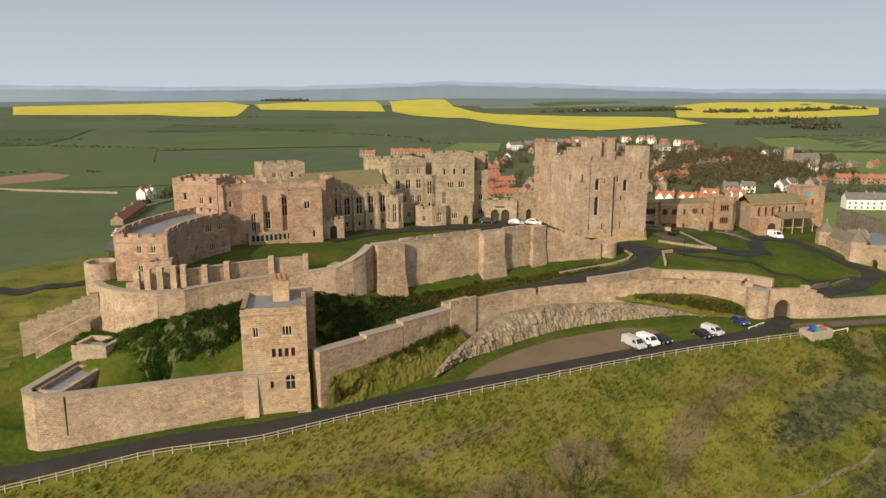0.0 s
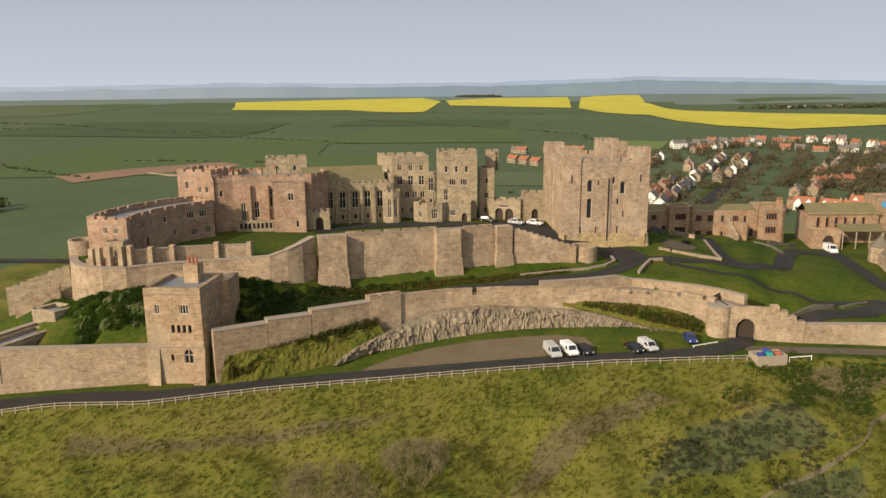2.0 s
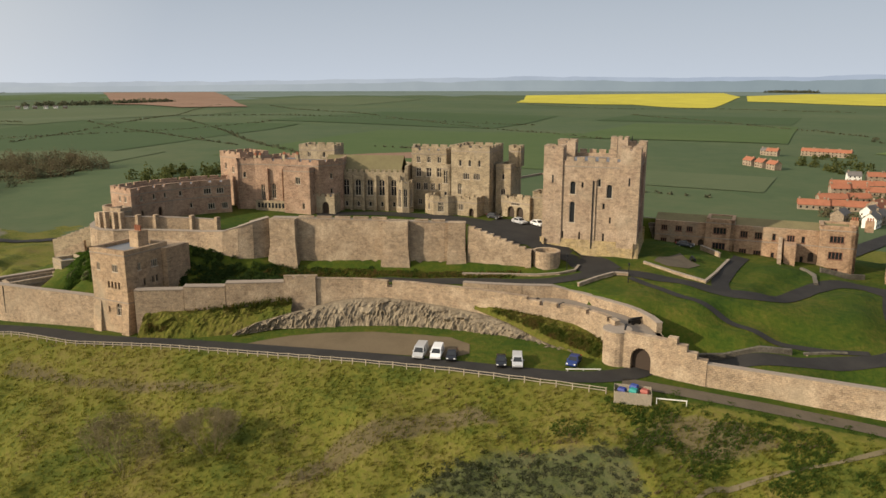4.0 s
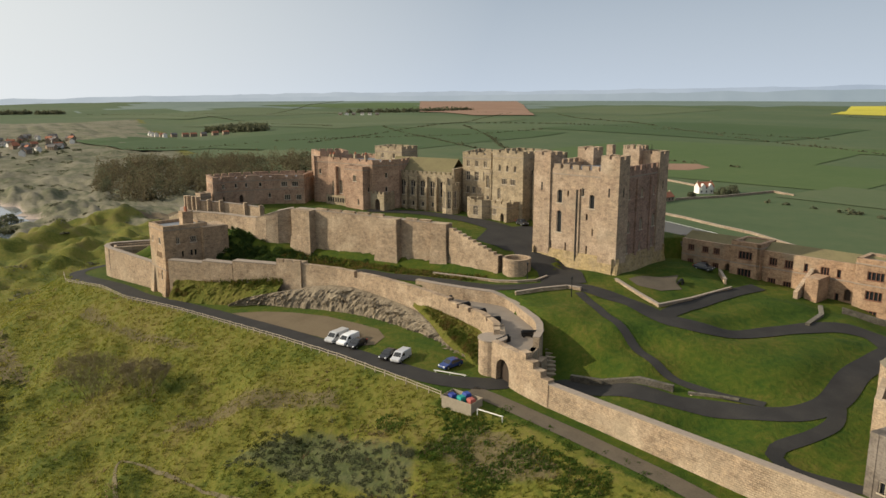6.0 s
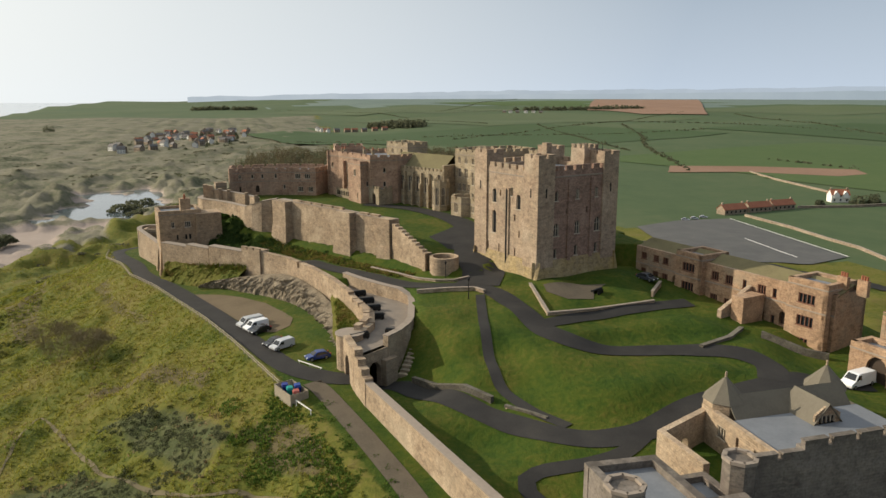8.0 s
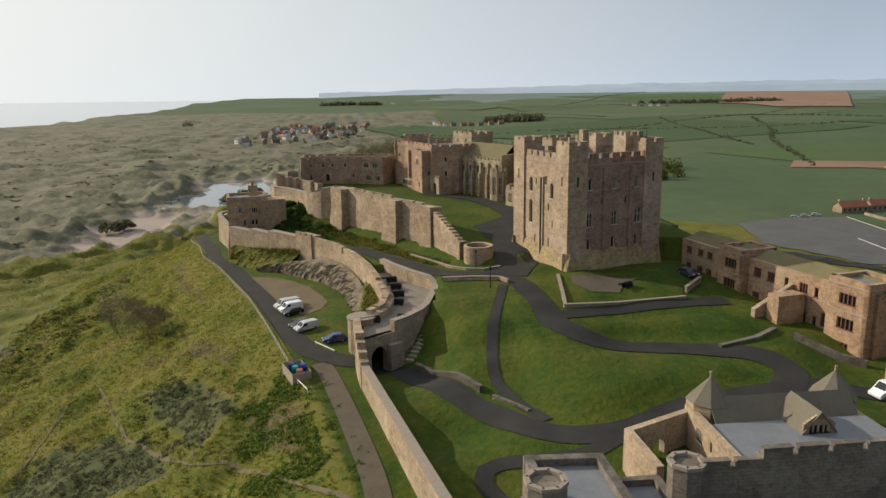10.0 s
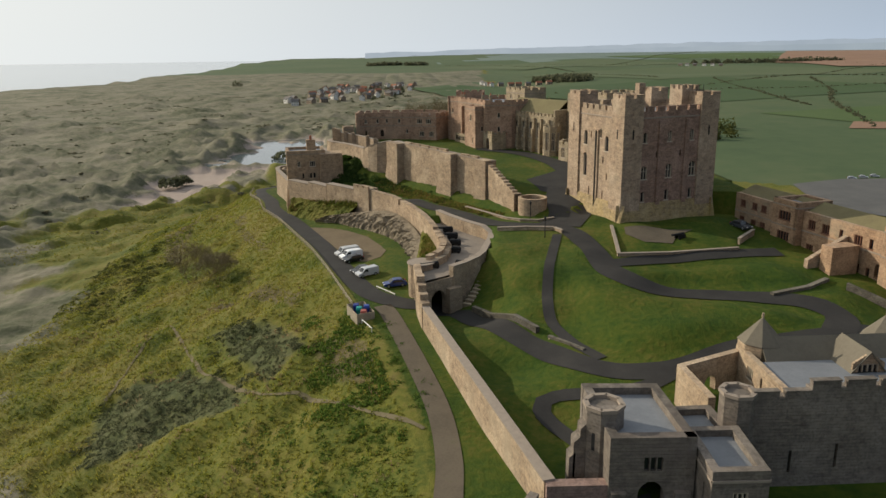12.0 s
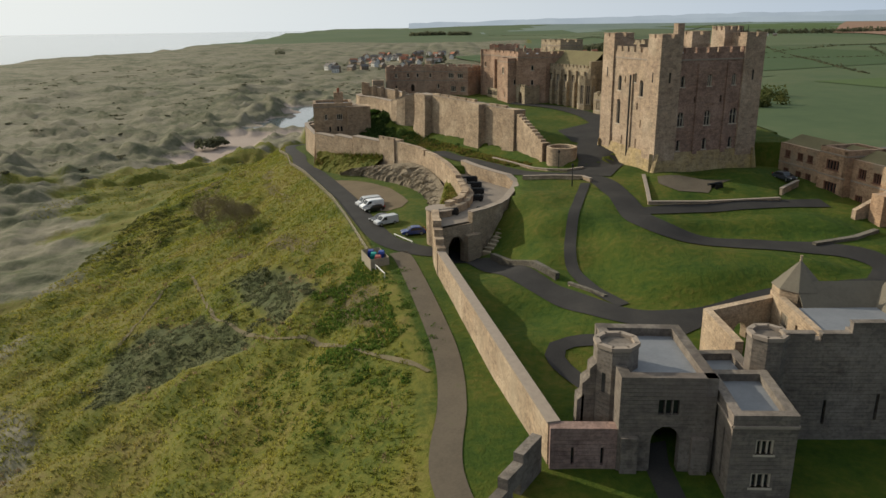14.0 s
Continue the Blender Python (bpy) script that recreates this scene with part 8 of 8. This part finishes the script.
ch = thing("church", (350, 690, gz(350, 690)), "grey stone village church with a square tower", "church")
zc = gz(350, 690)
bm = bmesh.new()
slab(bm, [(346, 684), (352, 684), (352, 690), (346, 690)], zc - 1, zc + 17)
part("tower", bm, M["house"], ch)
bm = bmesh.new()
slab(bm, [(352, 683), (378, 683), (378, 692), (352, 692)], zc - 1, zc + 7)
part("nave", bm, M["house"], ch)
gable_roof(ch, (352, 687.5), (378, 687.5), 9, zc + 7, 4, M["slate"])

# street, car park and tracks
ribbon("road", [(70, 360), (84, 420), (106, 492), (131, 590), (152, 678), (174, 782), (190, 860)], 9, M["asphalt"], "grey village street lined with parked cars", "road", 0.4)
pad("green", [(98, 500), (102, 500), (140, 640), (133, 640)], M["lawn"], "narrow green verge beside the village street", "verge", 0.35, 4)
ribbon("road", [(-260, 250), (-178, 261), (-150, 262), (-110, 285), (-60, 318), (10, 345), (70, 360)], 6, M["asphalt"], "grey road below the castle hill", "road", 0.4)
ribbon("road", [(-235, 225), (-262, 180), (-290, 160)], 7, M["asphalt"], "grey lane to the dune car park", "road", 0.4)
pad("parking", [(-148, 318), (-156, 348), (-153, 377), (-59, 364), (-52, 340), (-62, 322), (-104, 306)], M["paleroad"], "large grey asphalt car park below the castle", "parking", 0.35, 6)
pad("parking", [(-310, 129), (-316, 162), (-299, 188), (-263, 157)], M["gravel"], "pale gravel car park by the dunes", "parking", 0.3, 5)
vehicle("hatchback", "blue car parked by the dunes", (0.02, 0.10, 0.30), (-290, 176), 20)
for i, x in enumerate((-160, -158, -156)):
    vehicle("hatchback", "pale car parked by the red-roofed barn", (0.5, 0.5, 0.52), (x, 366 - i * 7), 60)
fw = thing("field_wall", (-110, 362, -11), "pale dry-stone wall along the car park", "wall")
pts = [(-158, 391), (-121, 389), (-92, 384), (-71, 382), (-31, 368), (-12, 362)]
for ends in ([(-153, 377.6), (-59, 364.6)], [(-104, 349), (-64, 343)]):
    ribbon("parking_line", ends, 0.7, M["white"], "white line painted across the car park", "marking", 0.45)
for q in ([(-173, 440), (-166, 474), (-164, 526), (-145, 521)], [(-343, 541), (-294, 525), (-216, 507)]):
    w2 = thing("field_wall", (q[0][0], q[0][1], gz(*q[0])), "low dry-stone wall between the pastures", "wall")
    wall_run(w2, [(x, y, gz(x, y) - 0.5, gz(x, y) + 1.3) for x, y in q], 0.7, M["house"])
wall_run(fw, [(x, y, gz(x, y) - 0.5, gz(x, y) + 1.2) for x, y in pts], 0.7, M["house"])
r = random.Random(5)
# ---- plants of the castle hill ----
def tufts(name, spots, material, label, blades=6, h=0.6, w=0.22, seed=1, lean=0.5, wind=(0.35, 0.15)):
    """Grass tussocks of a few bent blades each."""
    r = np.random.RandomState(seed)
    verts, faces = [], []
    for x, y, z, k in spots:
        for b in range(blades):
            a = r.uniform(0, 6.283)
            o = r.uniform(0, 0.35) * k
            px, py = x + o * math.cos(a), y + o * math.sin(a)
            hh, ww = h * k * r.uniform(0.6, 1.3), w * k * r.uniform(0.7, 1.3)
            lx, ly = (lean * math.cos(a) * r.uniform(0.3, 1) + wind[0]) * hh, (lean * math.sin(a) * r.uniform(0.3, 1) + wind[1]) * hh
            sx, sy = -math.sin(a) * ww / 2, math.cos(a) * ww / 2
            i = len(verts)
            verts += [(px - sx, py - sy, z - 0.08), (px + sx, py + sy, z - 0.08), (px + lx * 0.4 + sx * 0.8, py + ly * 0.4 + sy * 0.8, z + hh * 0.6), (px + lx * 0.4 - sx * 0.8, py + ly * 0.4 - sy * 0.8, z + hh * 0.6), (px + lx, py + ly, z + hh * 0.92)]
            faces += [(i, i + 1, i + 2, i + 3), (i + 3, i + 2, i + 4)]
    me = bpy.data.meshes.new(name)
    me.from_pydata(verts, [], faces)
    me.materials.append(material)
    return tagged(new(name, me), label, "grass", kind="stuff")


def slope_spots(n, seed, box, near, far, keep=None):
    r = np.random.RandomState(seed)
    x, y = r.uniform(box[0], box[1], n * 4), r.uniform(box[2], box[3], n * 4)
    ok = ~inside(x, y, CRAG)
    d = ring_gap(x, y, CRAG)
    ok &= (d > near) & (d < far)
    if keep is not None:
        ok &= keep(x, y)
    x, y = x[ok][:n], y[ok][:n]
    z = height(x, y)
    k = r.uniform(0.6, 1.35, len(x))
    return [(float(a), float(b), gz(float(a), float(b)), float(e)) for a, b, c, e in zip(x, y, z, k)]


tufts("rough_grass", slope_spots(56000, 31, (-120, 195, 40, 160), 0.4, 80, lambda x, y: (y < 141 + 0.2 * (x - 150)) & ~inside(x, y, SAGES[0]) & ~inside(x, y, SAGES[1])), M["tuft"], "long tussocky grass on the steep seaward slope", 5, 0.36, 0.10, 32, 0.9, (0.8, 0.4))
tufts("rough_grass", slope_spots(5000, 33, (-210, -60, -10, 130), 4, 110), M["tuft"], "coarse pale grass on the end of the hill", 7, 0.4, 0.13, 34, 0.9, (0.6, 0.3))
tufts("rank_grass", slope_spots(4200, 35, (64, 124, 108, 136), 0.5, 12, lambda x, y: 0.5 * waves(x, y, 9, 37) + 0.6 - np.hypot((x - 88) / 24, (ring_gap(x, y, CRAG) - 3) / 9) > 0), M["rank"], "lush dark green nettles and rank grass by the track", 5, 0.3, 0.14, 38, 0.9)
tufts("dead_bracken", slope_spots(4500, 51, (-90, 140, 50, 134), 1.5, 55, lambda x, y: waves(x, y, 15, 52) + 0.5 * waves(x, y, 6, 53) > 0.75), M["dead"], "brown patches of dead bracken on the slope", 5, 0.42, 0.10, 54, 0.9, (0.5, 0.2))
bank = []
r = random.Random(41)
for i in range(1500):
    u, v = r.random(), r.random()
    bank.append((-19 + 21 * u - 1.5 * v, 100 + 19.5 * u + 2.2 * v, 10.1 + 3.6 * u + 3.8 * v, r.uniform(0.7, 1.3)))
tufts("rough_grass", bank, M["weed"], "rank grass and dead bracken on the bank", 6, 0.75, 0.22, 42)
bank = []
for i in range(1200):
    u, v = r.random(), r.random()
    bank.append((40 + 23 * u, 136.6 - 2.4 * u + (3.2 + 1.0 * u) * v, 16.6 - 3.4 * u + 1.7 * v, r.uniform(0.7, 1.2)))
tufts("rough_grass", bank, M["weed"], "rank grass on the bank beside the gate", 6, 0.45, 0.16, 43)
bank = []
for i in range(1500):
    u = r.random()
    x, y = -12 + 48 * u, 130.5 + 25.5 * u - r.uniform(1.5, 6.0)
    if not bool(inside(np.array([x]), np.array([y]), WARD)[0]) and bool(inside(np.array([x]), np.array([y]), BAILEY)[0]):
        bank.append((x, y, gz(x, y), r.uniform(0.5, 1.1)))
tufts("rough_grass", bank, M["weed"], "rough grass at the foot of the curtain wall", 6, 0.5, 0.2, 44)

# ivy and scrub below the west bastion and the curtain wall
MOUND_FOOT = [(-64, 99.4, 8.8), (-56, 97.6, 9.2), (-47, 98.4, 9.4), (-39, 101.2, 9.8), (-34.5, 106.8, 11)]
MOUND_TOP = [(-64.4, 113.8, 18.4), (-58.0, 110.4, 18.6), (-49.4, 108.2, 21.6), (-42.4, 112.2, 22.2), (-34, 117.6, 22.9)]
green, shade = [], []
for i in range(2000):
    u, v = r.random() * 3.999, r.random()
    k = int(u)
    f = Vector(MOUND_FOOT[k]).lerp(Vector(MOUND_FOOT[k + 1]), u - k)
    q = Vector(MOUND_TOP[k]).lerp(Vector(MOUND_TOP[k + 1]), u - k)
    p = f.lerp(q, v)
    p.z = f.z + (q.z - f.z) * (1 - (1 - v) ** 2.2) - 0.2
    spread_of = noise.noise(p * 0.22) + 0.55 * v + 0.12 * (u - 2)
    if spread_of > -0.12:
        dark = noise.noise(p * 0.3 + Vector((9, 0, 0))) + 0.22 * (u - 1.9) > 0.1
        (shade if dark else green).append((p.x, p.y - 0.3, p.z, r.uniform(0.5, 1.1) * (1.25 if dark else 1.0), r.uniform(0.45, 0.95) * (1.3 if dark else 1.0)))
clumps("ivy", green, M["ivy"], "green ivy and grass hanging over the rocky mound", "ivy", 0.13, 60, 45)
clumps("ivy", shade, M["shrub"], "dense dark green shrubs on the rocky mound", "shrub", 0.15, 64, 55)
sp = [(-33 + 20 * r.random(), 110 + 13 * r.random(), 0, r.uniform(0.8, 1.6), r.uniform(0.6, 1.2)) for i in range(240)]
sp = [(x, y, gz(x, y), a, b) for x, y, _, a, b in sp if y < 119 + (x + 33) * 0.55 and y > 106 + (x + 20) * 0.9]
clumps("scrub", sp, M["ivydark"], "dark shrubs in the shade of the curtain wall", "shrub", 0.2, 60, 46)
sp = [(-12 + 46 * u, 128.2 + 24 * u - v, gz(-12 + 46 * u, 128.2 + 24 * u - v) - 0.1, r.uniform(0.4, 0.9), r.uniform(0.3, 0.7)) for u, v in [(r.random(), r.uniform(0, 3.5)) for i in range(170)]]
clumps("scrub", sp, M["bracken"], "brown and green weeds along the wall foot", "shrub", 0.14, 36, 47)
# Brambles, spread over the whole hollow so their dark colour deepens its shade.
sp = []
hollow = [(-23, 106), (-18, 120), (-12, 129), (0, 136.6), (14, 144), (20, 147), (22, 145), (12, 137), (2, 129.5), (-8, 121), (-16, 112)]
while len(sp) < 230:
    x, y = r.uniform(-23, 22), r.uniform(106, 147)
    if bool(inside(np.array([x]), np.array([y]), hollow)[0]) and (x < -3 or r.random() < 0.06):
        sp.append((x, y, gz(x, y) - 0.15, r.uniform(0.8, 1.6), r.uniform(0.5, 1.1)))
clumps("scrub", sp, M["ivydark"], "dark brambles that deepen the shade in the hollow below the wall", "shrub", 0.17, 60, 50)
# shrub mats on the slope
def mats(rings, every, rad, h, seed):
    q, out = random.Random(seed), []
    for ring in rings:
        xs, ys = [p[0] for p in ring], [p[1] for p in ring]
        for i in range(int((max(xs) - min(xs)) * (max(ys) - min(ys)) / every)):
            x, y = q.uniform(min(xs) - 2, max(xs) + 2), q.uniform(min(ys) - 2, max(ys) + 2)
            deep = float(ring_gap(np.array(x), np.array(y), ring)) * (1 if bool(inside(np.array([x]), np.array([y]), ring)[0]) else -1)
            if deep + 2.2 * float(waves(np.array(x), np.array(y), 7, seed)) > 0.4:
                k = q.uniform(0.5, 1.3)
                out.append((x, y, gz(x, y) - 0.12, rad * k, h * k * q.uniform(0.7, 1.3)))
    return out


clumps("scrub", mats(SAGES, 0.5, 0.8, 0.5, 48), M["sage"], "grey-green mat of low shrubs on the slope", "shrub", 0.11, 44, 48)
clumps("scrub", mats([[(67, 116), (71, 123.5), (79, 130), (92.6, 134), (107, 134), (94.5, 124)], [(88, 108), (94, 120), (106, 130), (120, 133), (118, 122), (104, 110)]], 1.6, 0.9, 0.5, 61), M["rank"], "lush green thicket along the edge of the track", "shrub", 0.10, 50, 62)
clumps("scrub", mats([[(52, 97), (49, 99.5), (55, 104), (62, 108), (70, 107.4), (73, 104), (71, 98.5), (61, 95.4)], [(4, 46), (-37, 36), (-38, 53), (-5, 64), (20, 60)], [(-1, 84), (6, 90), (12, 90), (15, 86)], [(58, 88), (64, 96), (72, 101), (66, 92)]], 1.6, 1.0, 0.6, 63), M["brush"], "dull brown-green brambles on the slope", "shrub", 0.10, 50, 64)
sp = []
for cx, cy, rr, n in ((-34, 44, 10, 60), (-2, 46, 9, 50), (-14, 62, 8, 50), (-44, 58, 9, 60)):
    for i in range(n):
        a, q = r.uniform(0, 6.283), math.sqrt(r.random()) * rr
        x, y = cx + q * math.cos(a), cy + q * math.sin(a) * 0.7
        sp.append((x, y, gz(x, y) - 0.1, r.uniform(0.5, 1.1), r.uniform(0.4, 1.0)))
clumps("scrub", sp, M["leaf"], "low green bramble patches on the slope", "shrub", 0.14, 60, 49)


def bare_bush(x, y, rad, h, seed, label):
    """A leafless shrub: many thin branching stems and a haze of twigs."""
    t = thing("bare_bush", (x, y, gz(x, y)), label, "bush", "bushes on the slope")
    q = random.Random(seed)
    z0 = gz(x, y)
    verts, faces = [], []
    tips = []

    def limb(p, d, n, w, depth):
        e = p + d * n
        s = d.cross(Vector((q.uniform(-1, 1), q.uniform(-1, 1), q.uniform(-1, 1)))).normalized()
        u = d.cross(s).normalized()
        i = len(verts)
        for c, k in ((p, w), (e, w * 0.6)):
            for a in range(3):
                verts.append(tuple(c + (s * math.cos(2.1 * a) + u * math.sin(2.1 * a)) * k))
        for a in range(3):
            faces.append((i + a, i + (a + 1) % 3, i + 3 + (a + 1) % 3, i + 3 + a))
        if depth <= 2:
            tips.append(e)
        if depth == 0:
            return
        for k in range(3):
            nd = (d + Vector((q.uniform(-1, 1), q.uniform(-1, 1), q.uniform(0.0, 1.1))) * 0.5).normalized()
            limb(e, nd, n * q.uniform(0.65, 0.9), w * 0.6, depth - 1)

    for i in range(22):
        a = q.uniform(0, 6.283)
        limb(Vector((x + 1.2 * math.cos(a), y + 1.2 * math.sin(a), z0 - 0.1)), Vector((math.cos(a) * rad / h * q.uniform(0.2, 1.7), math.sin(a) * rad / h * q.uniform(0.2, 1.7), 1)).normalized(), h * 0.30, 0.04, 4)
    me = bpy.data.meshes.new("branchwork")
    me.from_pydata(verts, [], faces)
    me.transform(Matrix.Translation(-t.location))
    me.materials.append(M["twig"])
    ob = new("branchwork", me)
    ob.parent = t
    bm = bmesh.new()
    for e in tips:
        for k in range(3):
            d = Vector((q.uniform(-1, 1), q.uniform(-1, 1), q.uniform(-0.1, 1.2))).normalized() * 0.6
            s = d.cross(Vector((q.uniform(-1, 1), q.uniform(-1, 1), 0.3))).normalized() * 0.02
            bm.faces.new([bm.verts.new(e - s), bm.verts.new(e + s), bm.verts.new(e + d)])
    part("crown", bm, M["twig"], t)


for x, y, rad, h, sd in ((7.4, 78.8, 6.2, 9.4, 1), (18.2, 87.4, 4.8, 6.8, 5)):
    bare_bush(x, y, rad, h, sd, "large leafless brown bush on the grassy slope" if h > 4 else "low spreading leafless bush on the grassy slope")
